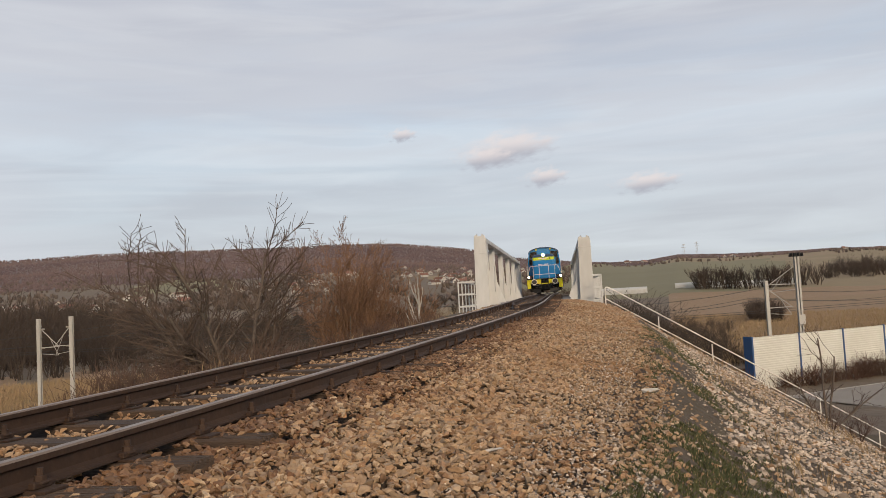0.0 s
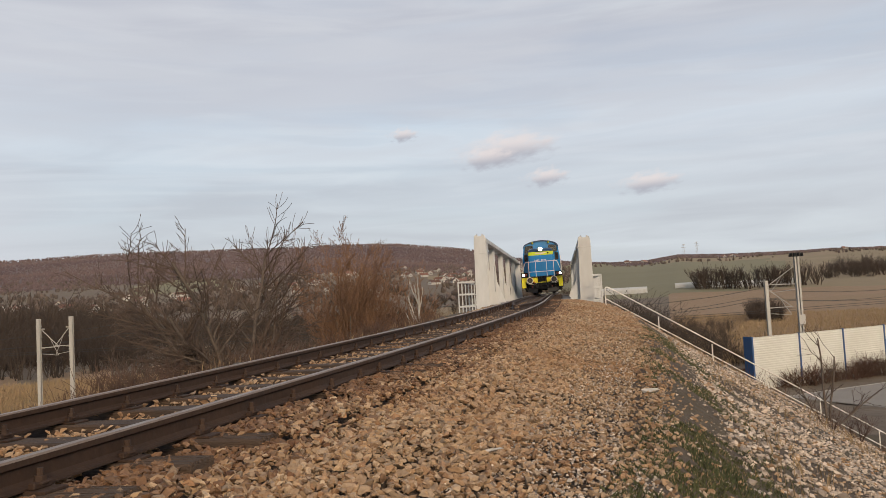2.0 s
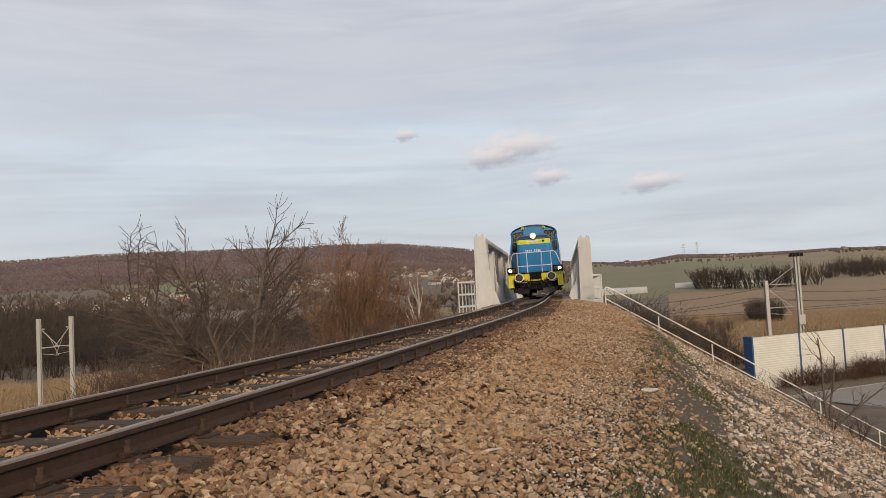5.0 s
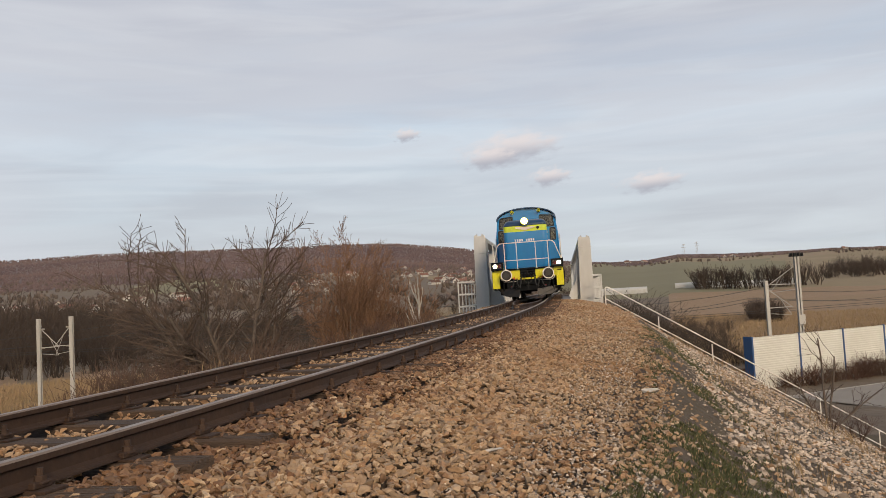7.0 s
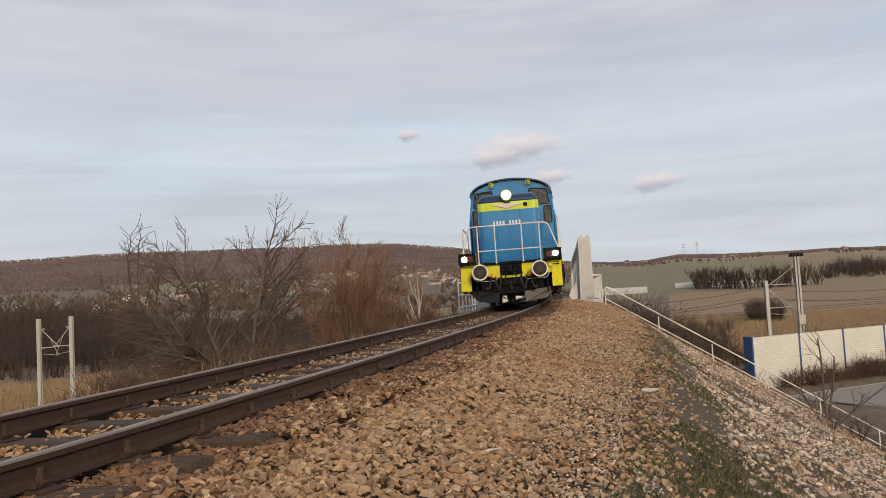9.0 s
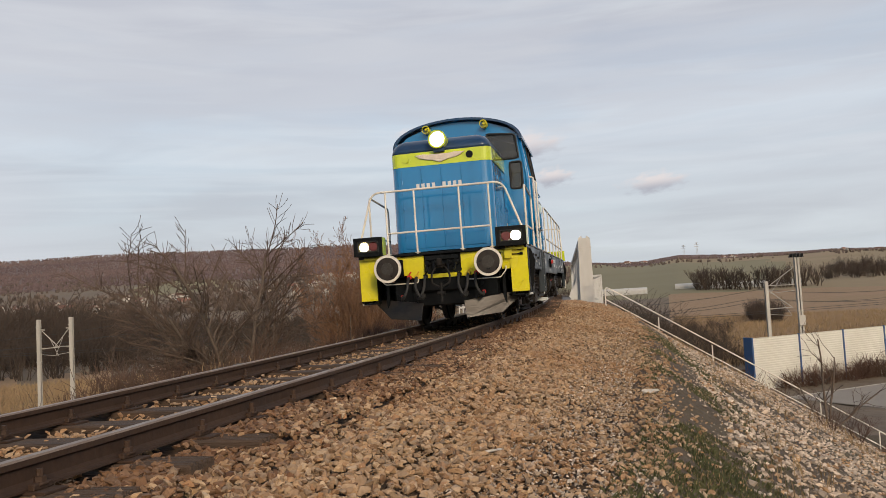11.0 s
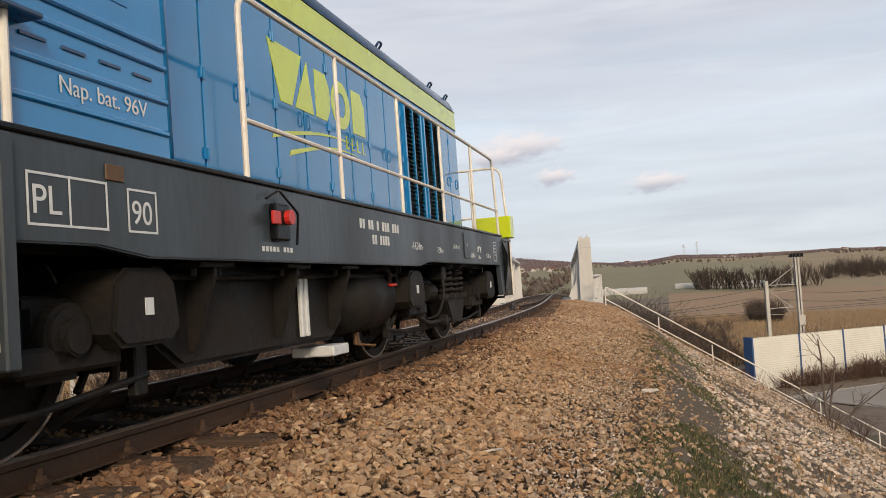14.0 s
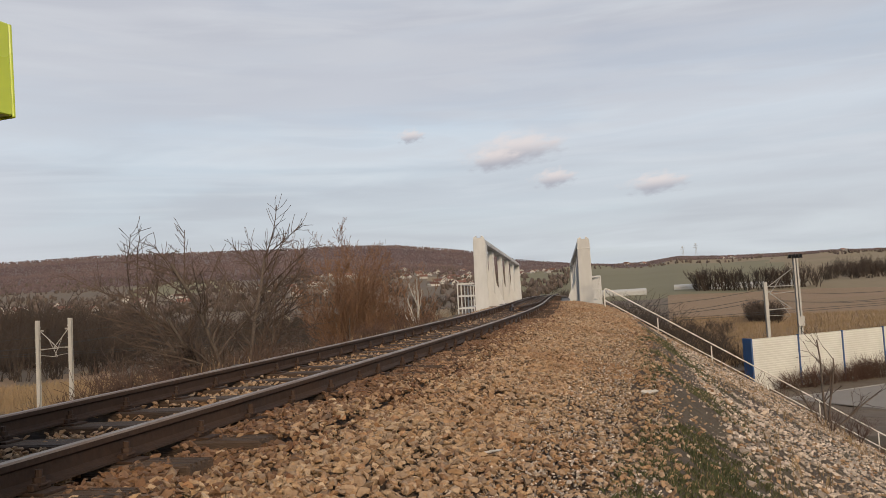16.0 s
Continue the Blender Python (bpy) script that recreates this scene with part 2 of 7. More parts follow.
def box(bm, lo, hi, bevel=0.0, m=None, seg=1):
    c = [(a + b) / 2 for a, b in zip(lo, hi)]
    s = [abs(b - a) for a, b in zip(lo, hi)]
    mat = Matrix.Translation(c) @ Matrix.Diagonal((*s, 1))
    r = bmesh.ops.create_cube(bm, size=1, matrix=(m @ mat) if m is not None else mat)
    if bevel:
        vs = set(r["verts"])
        es = [e for e in bm.edges if e.verts[0] in vs and e.verts[1] in vs]
        bmesh.ops.bevel(bm, geom=es, offset=bevel, segments=seg, affect="EDGES", clamp_overlap=True)
    return bm


def prism(bm, outline, a, b, axis="y", bevel=0.0):
    """A closed outline drawn out from a to b along an axis; outline in the two other axes, in order."""
    def at(p, k):
        return {"x": (k, p[0], p[1]), "y": (p[0], k, p[1]), "z": (p[0], p[1], k)}[axis]
    va = [bm.verts.new(at(p, a)) for p in outline]
    vb = [bm.verts.new(at(p, b)) for p in outline]
    fs = [bm.faces.new(va), bm.faces.new(vb[::-1])]
    n = len(outline)
    for i in range(n):
        fs.append(bm.faces.new((va[i], vb[i], vb[(i + 1) % n], va[(i + 1) % n])))
    bmesh.ops.recalc_face_normals(bm, faces=fs)
    if bevel:
        es = list({e for f in fs[:2] for e in f.edges})
        bmesh.ops.bevel(bm, geom=es, offset=bevel, segments=2, affect="EDGES", clamp_overlap=True)
    return bm


def cyl(bm, c, r, depth, axis="y", n=20, r2=None, bevel=0.0):
    rot = {"z": Matrix(), "y": Matrix.Rotation(radians(90), 4, "X"), "x": Matrix.Rotation(radians(90), 4, "Y")}[axis]
    res = bmesh.ops.create_cone(bm, cap_ends=True, segments=n, radius1=r, radius2=r if r2 is None else r2, depth=depth,
                                matrix=Matrix.Translation(c) @ rot)
    if bevel:
        vs = set(res["verts"])
        es = [e for e in bm.edges if e.verts[0] in vs and e.verts[1] in vs and any(len(f.verts) > 4 for f in e.link_faces)]
        bmesh.ops.bevel(bm, geom=es, offset=bevel, segments=2, affect="EDGES", clamp_overlap=True)
    return bm


def ring(bm, c, r_out, r_in, depth, axis="y", n=28):
    """A flat annulus with thickness."""
    a, b = -depth / 2, depth / 2
    loops = []
    for rad, k in ((r_out, a), (r_out, b), (r_in, b), (r_in, a)):
        vs = []
        for i in range(n):
            u, v = rad * math.cos(2 * math.pi * i / n), rad * math.sin(2 * math.pi * i / n)
            p = {"y": (u, k, v), "x": (k, u, v), "z": (u, v, k)}[axis]
            vs.append(bm.verts.new((p[0] + c[0], p[1] + c[1], p[2] + c[2])))
        loops.append(vs)
    fs = []
    for j in range(4):
        la, lb = loops[j], loops[(j + 1) % 4]
        for i in range(n):
            fs.append(bm.faces.new((la[i], la[(i + 1) % n], lb[(i + 1) % n], lb[i])))
    bmesh.ops.recalc_face_normals(bm, faces=fs)
    return bm


def tube(bm, pts, r, n=8, bend=0.0):
    """A round bar along points; bend rounds the corners."""
    pts = [Vector(p) for p in pts]
    if bend and len(pts) > 2:
        out = [pts[0]]
        for a, b, c in zip(pts, pts[1:], pts[2:]):
            d1, d2 = (a - b), (c - b)
            k = min(bend, d1.length * 0.45, d2.length * 0.45)
            p, q = b + d1.normalized() * k, b + d2.normalized() * k
            for i in range(5):
                t = i / 4
                out.append(p.lerp(b, t).lerp(b.lerp(q, t), t))
        out.append(pts[-1])
        pts = out
    rings, side = [], None
    for i, p in enumerate(pts):
        d = (pts[min(i + 1, len(pts) - 1)] - pts[max(i - 1, 0)]).normalized()
        if side is None:
            side = d.cross(Vector((0, 0, 1)) if abs(d.z) < 0.9 else Vector((1, 0, 0))).normalized()
        side = (side - d * side.dot(d)).normalized()
        up = d.cross(side)
        rings.append([bm.verts.new(p + (side * math.cos(2 * math.pi * k / n) + up * math.sin(2 * math.pi * k / n)) * r) for k in range(n)])
    fs = []
    for a, b in zip(rings, rings[1:]):
        for k in range(n):
            fs.append(bm.faces.new((a[k], a[(k + 1) % n], b[(k + 1) % n], b[k])))
    fs.append(bm.faces.new(rings[0][::-1]))
    fs.append(bm.faces.new(rings[-1]))
    bmesh.ops.recalc_face_normals(bm, faces=fs)
    return bm


def raw(name, verts, faces, materials, parent=None, smooth=False, index=None):
    """A mesh object from arrays of points and faces."""
    me = bpy.data.meshes.new(name)
    if isinstance(faces, np.ndarray):
        n, k = faces.shape
        me.vertices.add(len(verts))
        me.vertices.foreach_set("co", np.asarray(verts, dtype=np.float32).ravel())
        me.loops.add(n * k)
        me.loops.foreach_set("vertex_index", faces.astype(np.int32).ravel())
        me.polygons.add(n)
        me.polygons.foreach_set("loop_start", np.arange(0, n * k, k, dtype=np.int32))
        me.update(calc_edges=True)
    else:
        me.from_pydata(verts if isinstance(verts, list) else verts.tolist(), [], faces)
    for m in materials:
        me.materials.append(m)
    if index is not None:
        me.polygons.foreach_set("material_index", index)
    if not smooth:
        me.shade_flat()
    else:
        me.polygons.foreach_set("use_smooth", [True] * len(me.polygons))
    ob = new(name, me)
    ob.parent = parent
    return ob
# ---- the line of the track ----
def centre(y):
    """The middle of the track at rail-top level."""
    s = 3.0 * math.log1p(math.exp(min((30.875 - y) / 3.0, 60)))
    u = y / 30.0
    if y > 70:
        u = 70 / 30.0
    return Vector((-1.3817 + 0.14305 * y - 0.0026862 * s * s, y,
                   -0.0086 + 0.50732 * u - 0.10693 * u * u - 0.0036907 * u ** 3))


def along(y):
    """The way of the track, level, and its heading from +y to +x in degrees."""
    d = centre(y + 0.05) - centre(y - 0.05)
    return math.degrees(math.atan2(d.x, d.y))


def at_track(y, u=0.0, z=0.0):
    p = beside(y, u, z)
    return pose(p.x, p.y, p.z, 0, -0.77, -along(y))


TABLE = []
for i in range(1900):
    y = -20 + 0.1 * i
    c = centre(y)
    h = radians(along(y))
    TABLE.append((c.x, c.z, math.cos(h), math.sin(h)))


def quick(y):
    """Middle, height and way of the track from a fine table."""
    k = (y + 20) * 10
    i = max(0, min(1898, int(k)))
    f = k - i
    a, b = TABLE[i], TABLE[i + 1]
    return [p + (q - p) * f for p, q in zip(a, b)]


def beside(y, u, z=0.0):
    """A point u metres to the right of the track's middle, z above the rail tops."""
    x, zc, co, si = quick(y)
    return Vector((x + u * co, y - u * si, zc + z + u * 0.0134))


BRIDGE_A, BRIDGE_B = 41.0, 76.0     # the span over the lower railway
LOW = -8.3                          # the valley floor


# ---- ground ----
SKYLINE = [(-60, 84), (-28.7, 93), (-24.5, 98), (-20, 102.5), (-15.3, 102.5), (-10, 101), (-7.3, 103.5), (-3.3, 99), (0, 90), (2.3, 82),
           (5.2, 64), (8.5, 53), (11.7, 45), (13.9, 44), (16.1, 50), (19.2, 46), (23.7, 45), (25.6, 45), (28.6, 41), (60, 60)]


def ease(t):
    t = max(0.0, min(1.0, t))
    return t * t * (3 - 2 * t)


def skyline(az):
    for (a0, h0), (a1, h1) in zip(SKYLINE, SKYLINE[1:]):
        if a0 <= az <= a1:
            return h0 + (h1 - h0) * (az - a0) / (a1 - a0)
    return 80.0


def far_land(r, az):
    """The height of the valley floor and of the hills round it."""
    top = skyline(az) / 1436.0
    reach = 2500.0
    p = 1.55 - 0.60 * ease((az - 3) / 9)
    t = max(0.0, min(1.25, (r - 230) / (reach - 230)))
    z = LOW + (reach * top - LOW) * t ** p if t < 1 else reach * top - (t - 1) * 200
    if r > 300:
        z += noise.noise((r * 0.004, az * 0.12, 1.3)) * min(4, (r - 300) * 0.006)
    return z


def ground_height(x, y):
    r = math.hypot(x, y)
    az = math.degrees(math.atan2(x, y))
    z = far_land(r, az)
    if -60 < y < 130 and r < 140:
        cx, cz, co, si = quick(y)
        u = (x - cx) * co
        a = abs(u)
        top = cz - 0.52 if a < 3.6 else cz - 0.52 - (a - 3.6) * (0.62 if u > 0 else 0.60)
        if u > 3.2:
            top += -0.10 * ease((u - 3.2) / 1.2)
        gap = max(ease((y - (BRIDGE_A - 1.4)) / 1.4) * ease(((BRIDGE_B + 1.4) - y) / 1.4), 0)
        top = top * (1 - gap) + LOW * gap
        z = max(z, top)
        if a > 3.0:
            z += noise.noise((x * 0.9, y * 0.9, 0.0)) * 0.07 + noise.noise((x * 0.25, y * 0.25, 4.0)) * 0.12
    else:
        z += noise.noise((x * 0.03, y * 0.03, 7.0)) * 0.5
    return z


def land_cover(r, az, x, y):
    """Which material the ground sheet has: 0 slope, 1 reed, 2 field, 3 crop, 4 scrub, 5 forest."""
    w = noise.noise((az * 0.25, r * 0.004, 2.0))
    if r < 50:
        return 0
    if az > 15:
        if r < 345:
            return 1 if r > 95 else 4
        return 3 if az < 22 + w * 3 and r < 1300 else 2 if r < 1700 + 300 * w else 5
    if az > 4:
        return 4 if r < 330 else 3 if r < 1500 + 300 * w else 5
    if r < 150:
        return 1 if w > -0.15 else 4
    if r < 700:
        return 4 if w < 0.25 else 2
    if -21.5 < az < -14.5 and 900 < r < 1330 - 60 * abs(az + 18):
        return 3
    if r < 1250 + 300 * w:
        k = noise.noise((az * 0.5, r * 0.003, 9.0))
        return 4 if k > -0.42 else 2
    return 5


def build_ground():
    azs = [i * 0.3 for i in range(-106, 107)]
    azs += [32 + i * 4 for i in range(1, 74)]
    rs = [0.6]
    while rs[-1] < 4300:
        rs.append(rs[-1] * 1.045 + 0.02)
    verts = [(0.0, 0.0, ground_height(0.0, 0.01))]
    n = len(azs)
    for r in rs:
        for az in azs:
            a = radians(az)
            x, y = r * math.sin(a), r * math.cos(a)
            verts.append((x, y, ground_height(x, y) if r < 3000 else far_land(r, (az + 180) % 360 - 180)))
    faces, index = [], []
    for k in range(n):
        faces.append((0, 1 + (k + 1) % n, 1 + k))
        index.append(0)
    for j in range(len(rs) - 1):
        for k in range(n):
            a, b = 1 + j * n + k, 1 + j * n + (k + 1) % n
            faces.append((a, b, b + n, a + n))
            az = azs[k] if azs[k] < 180 else azs[k] - 360
            index.append(land_cover(rs[j], az, verts[a][0], verts[a][1]))
    ob = raw("ground", verts, faces, [M[k] for k in ("land_slope", "land_reed", "land_field", "land_green", "land_scrub", "land_forest")], None, True, index)
    tagged(ob, "winter valley of scrub, reeds, fields and wooded hills", "ground", "", "structure")


build_ground()


# ---- sky ----
PUFFS = [((5.24, 10.22, 3.38, 1.28), (0.44, 0.45, 0.51), (0.80, 0.73, 0.72)),
         ((3.4, 9.63, 2.08, 0.94), (0.44, 0.45, 0.51), (0.80, 0.73, 0.72)),
         ((7.53, 8.01, 1.62, 0.74), (0.44, 0.45, 0.51), (0.80, 0.73, 0.72)),
         ((14.48, 7.1, 2.27, 0.81), (0.44, 0.45, 0.51), (0.80, 0.73, 0.72)),
         ((-2.45, 11.52, 1.04, 0.54), (0.44, 0.45, 0.51), (0.80, 0.73, 0.72)), ]


def cloud_material():
    m = bpy.data.materials.new("cloud_layer")
    m.use_nodes = True
    nt = m.node_tree
    nt.nodes.remove(nt.nodes["Principled BSDF"])
    out = nt.nodes["Material Output"]
    co = nt.nodes.new("ShaderNodeTexCoord")

    def layer(scale, stretch, lo, hi, detail=6, shift=0.0, distort=0.3):
        mp = nt.nodes.new("ShaderNodeMapping")
        mp.inputs["Scale"].default_value = stretch
        mp.inputs["Location"].default_value = (shift, shift, shift)
        nt.links.new(co.outputs["Object"], mp.inputs["Vector"])
        t = nt.nodes.new("ShaderNodeTexNoise")
        t.inputs["Scale"].default_value, t.inputs["Detail"].default_value = scale, detail
        t.inputs["Distortion"].default_value = distort
        nt.links.new(mp.outputs[0], t.inputs["Vector"])
        r = nt.nodes.new("ShaderNodeMapRange")
        r.interpolation_type = "SMOOTHSTEP"
        r.inputs["From Min"].default_value, r.inputs["From Max"].default_value = lo, hi
        nt.links.new(t.outputs["Fac"], r.inputs["Value"])
        return r.outputs[0]
    k = 1 / 4700.0
    bands = layer(1.7, (k, k, 7 * k), 0.40, 0.60, 7, 0.0, 0.6)
    soft = layer(4.0, (k, k, 9 * k), 0.3, 0.75, 8, 3.0, 0.8)
    grey = mixed(nt, bands, (0.60, 0.69, 0.79), (0.475, 0.50, 0.575))
    tone = mixed(nt, soft, grey, (0.66, 0.695, 0.74))
    wide = layer(1.1, (k, k, 2.2 * k), 0.4, 0.62, 4, 8.0, 0.2)
    # lighter and bluer low down, a darker bank above it
    sz = nt.nodes.new("ShaderNodeSeparateXYZ")
    nt.links.new(co.outputs["Object"], sz.inputs[0])
    wob = nt.nodes.new("ShaderNodeMath")
    wob.operation = "MULTIPLY_ADD"
    nt.links.new(soft, wob.inputs[0])
    wob.inputs[1].default_value = 260.0
    nt.links.new(sz.outputs["Z"], wob.inputs[2])
    el = nt.nodes.new("ShaderNodeMapRange")
    el.inputs["From Min"].default_value, el.inputs["From Max"].default_value = 150.0, 2150.0
    nt.links.new(wob.outputs[0], el.inputs["Value"])
    ramp = nt.nodes.new("ShaderNodeValToRGB")
    stops = [(0.0, (0.60, 0.64, 0.65)), (0.16, (0.60, 0.65, 0.68)), (0.30, (0.56, 0.63, 0.69)), (0.43, (0.65, 0.73, 0.81)), (0.56, (0.51, 0.55, 0.635)), (0.72, (0.475, 0.495, 0.57)), (1.0, (0.62, 0.63, 0.69))]
    ce = ramp.color_ramp.elements
    while len(ce) < len(stops):
        ce.new(0.5)
    for i, (p, c) in enumerate(stops):
        ce[i].position, ce[i].color = p, rgb(c)
    nt.links.new(el.outputs[0], ramp.inputs["Fac"])
    tone = mixed(nt, 0.55, tone, ramp.outputs["Color"])
    streak = layer(3.2, (k, k, 8 * k), 0.48, 0.75, 8, 11.0, 1.2)
    sk = nt.nodes.new("ShaderNodeMath")
    sk.operation = "MULTIPLY"
    nt.links.new(streak, sk.inputs[0])
    sk.inputs[1].default_value = 0.3
    tone = mixed(nt, sk.outputs[0], tone, (0.74, 0.80, 0.84))
    wk = nt.nodes.new("ShaderNodeMath")
    wk.operation = "MULTIPLY"
    nt.links.new(wide, wk.inputs[0])
    wk.inputs[1].default_value = 0.5
    tone2 = mixed(nt, wk.outputs[0], tone, (0.66, 0.68, 0.735))
    # small puffs of low cloud: direction, half sizes
    for (ax, el, wx, wz), shade, lit in PUFFS:
        a, e = radians(ax), radians(el)
        mp = nt.nodes.new("ShaderNodeMapping")
        mp.vector_type = "TEXTURE"
        mp.inputs["Location"].default_value = (4700 * math.cos(e) * math.sin(a), 4700 * math.cos(e) * math.cos(a), 4700 * math.sin(e))
        mp.inputs["Rotation"].default_value = (0, radians(-3), -a)
        mp.inputs["Scale"].default_value = (82 * wx, 400, 82 * wz)
        nt.links.new(co.outputs["Object"], mp.inputs["Vector"])
        ln = nt.nodes.new("ShaderNodeVectorMath")
        ln.operation = "LENGTH"
        nt.links.new(mp.outputs[0], ln.inputs[0])
        t = nt.nodes.new("ShaderNodeTexNoise")
        t.inputs["Scale"].default_value, t.inputs["Detail"].default_value = 2.2, 6
        nt.links.new(mp.outputs[0], t.inputs["Vector"])
        ad = nt.nodes.new("ShaderNodeMath")
        ad.operation = "MULTIPLY_ADD"
        nt.links.new(t.outputs["Fac"], ad.inputs[0])
        ad.inputs[1].default_value = -1.7
        nt.links.new(ln.outputs["Value"], ad.inputs[2])
        r = nt.nodes.new("ShaderNodeMapRange")
        r.interpolation_type = "SMOOTHSTEP"
        r.inputs["From Min"].default_value, r.inputs["From Max"].default_value = 0.25, -0.65
        r.inputs["To Max"].default_value = 0.9
        nt.links.new(ad.outputs[0], r.inputs["Value"])
        sep = nt.nodes.new("ShaderNodeSeparateXYZ")
        nt.links.new(mp.outputs[0], sep.inputs[0])
        v = nt.nodes.new("ShaderNodeMapRange")
        v.interpolation_type = "SMOOTHSTEP"
        v.inputs["From Min"].default_value, v.inputs["From Max"].default_value = -0.55, 0.45
        nt.links.new(sep.outputs["Z"], v.inputs["Value"])
        tone2 = mixed(nt, r.outputs[0], tone2, mixed(nt, v.outputs[0], shade, lit))
    em = nt.nodes.new("ShaderNodeEmission")
    nt.links.new(tone2, em.inputs["Color"])
    em.inputs["Strength"].default_value = 1.0
    tr = nt.nodes.new("ShaderNodeBsdfTransparent")
    mx = nt.nodes.new("ShaderNodeMixShader")
    thin = layer(2.6, (k, k, 8 * k), 0.25, 0.5, 6, 5.0, 0.5)
    rr = nt.nodes.new("ShaderNodeMapRange")
    rr.inputs["To Min"].default_value, rr.inputs["To Max"].default_value = 0.86, 1.0
    nt.links.new(thin, rr.inputs["Value"])
    # the layer thins out towards the clear evening sky behind
    sp = nt.nodes.new("ShaderNodeSeparateXYZ")
    nt.links.new(co.outputs["Object"], sp.inputs[0])
    fade = nt.nodes.new("ShaderNodeMapRange")
    fade.interpolation_type = "SMOOTHSTEP"
    fade.inputs["From Min"].default_value, fade.inputs["From Max"].default_value = -1400.0, 1900.0
    nt.links.new(sp.outputs["Y"], fade.inputs["Value"])
    cover = nt.nodes.new("ShaderNodeMath")
    cover.operation = "MULTIPLY"
    nt.links.new(rr.outputs[0], cover.inputs[0])
    nt.links.new(fade.outputs[0], cover.inputs[1])
    nt.links.new(cover.outputs[0], mx.inputs[0])
    nt.links.new(tr.outputs[0], mx.inputs[1])
    nt.links.new(em.outputs[0], mx.inputs[2])
    nt.links.new(mx.outputs[0], out.inputs["Surface"])
    return m


def build_sky():
    verts, faces = [], []
    na, ne, rad = 96, 24, 4700.0
    for j in range(ne + 1):
        e = radians(-6 + 96 * j / ne)
        for i in range(na):
            a = 2 * math.pi * i / na
            verts.append((rad * math.cos(e) * math.sin(a), rad * math.cos(e) * math.cos(a), rad * math.sin(e)))
    for j in range(ne):
        for i in range(na):
            a, b = j * na + i, j * na + (i + 1) % na
            faces.append((a, b, b + na, a + na))
    ob = raw("sky_clouds", verts, faces, [cloud_material()], None, True)
    return tagged(ob, "grey-blue streaked overcast layer of evening cloud", "sky", "", "structure")


sky_clouds = build_sky()


# ---- track ----
def rail_profile(u0, k=1.0):
    """Flat-bottomed rail, head up, about u0; z from the rail top."""
    half = [(0.026, 0.0), (0.0345, -0.010), (0.0335, -0.038), (0.010, -0.052), (0.008, -0.112), (0.030, -0.128), (0.0625, -0.138), (0.0625, -0.149)]
    return [(u0 + x * k, z) for x, z in half] + [(u0 - x * k, z) for x, z in reversed(half)]


def sweep_rail(name, u0, y0, y1, label, drop=0.0, turn=0.0):
    """One rail along the track; turn bends its near end towards the middle."""
    verts, faces, index = [], [], []
    prof = rail_profile(u0)
    n, ys, y = len(prof), [], y0
    while y < y1:
        ys.append(y)
        y += 0.5 if y < 45 else 1.5
    for y in ys:
        bend = turn * max(0.0, 1 - (y - y0) / 6.0) ** 1.5
        for u, z in prof:
            p = beside(y, u + bend, z + drop)
            verts.append(tuple(p))
    for j in range(len(ys) - 1):
        for i in range(n):
            a, b = j * n + i, j * n + (i + 1) % n
            faces.append((a, b, b + n, a + n))
            index.append(1 if i in (0, n - 1, n - 2) and not drop else 0)
    faces.append(tuple(range(n - 1, -1, -1)))
    index.append(0)
    ob = raw(name, verts, faces, [M["rail_side"], M["rail_top"]], None, False, index)
    return tagged(ob, label, "rail", "rails of the track", "structure")


sweep_rail("rail", -0.7525, -14.0, 150.0, "rusty steel running rail with a polished head")
sweep_rail("rail", 0.7525, -14.0, 150.0, "rusty steel running rail with a polished head")
sweep_rail("guard_rail", -0.50, 26.0, 90.0, "rusty guard rail laid between the running rails", -0.01, 0.42)
sweep_rail("guard_rail", 0.50, 26.0, 90.0, "rusty guard rail laid between the running rails", -0.01, -0.42)


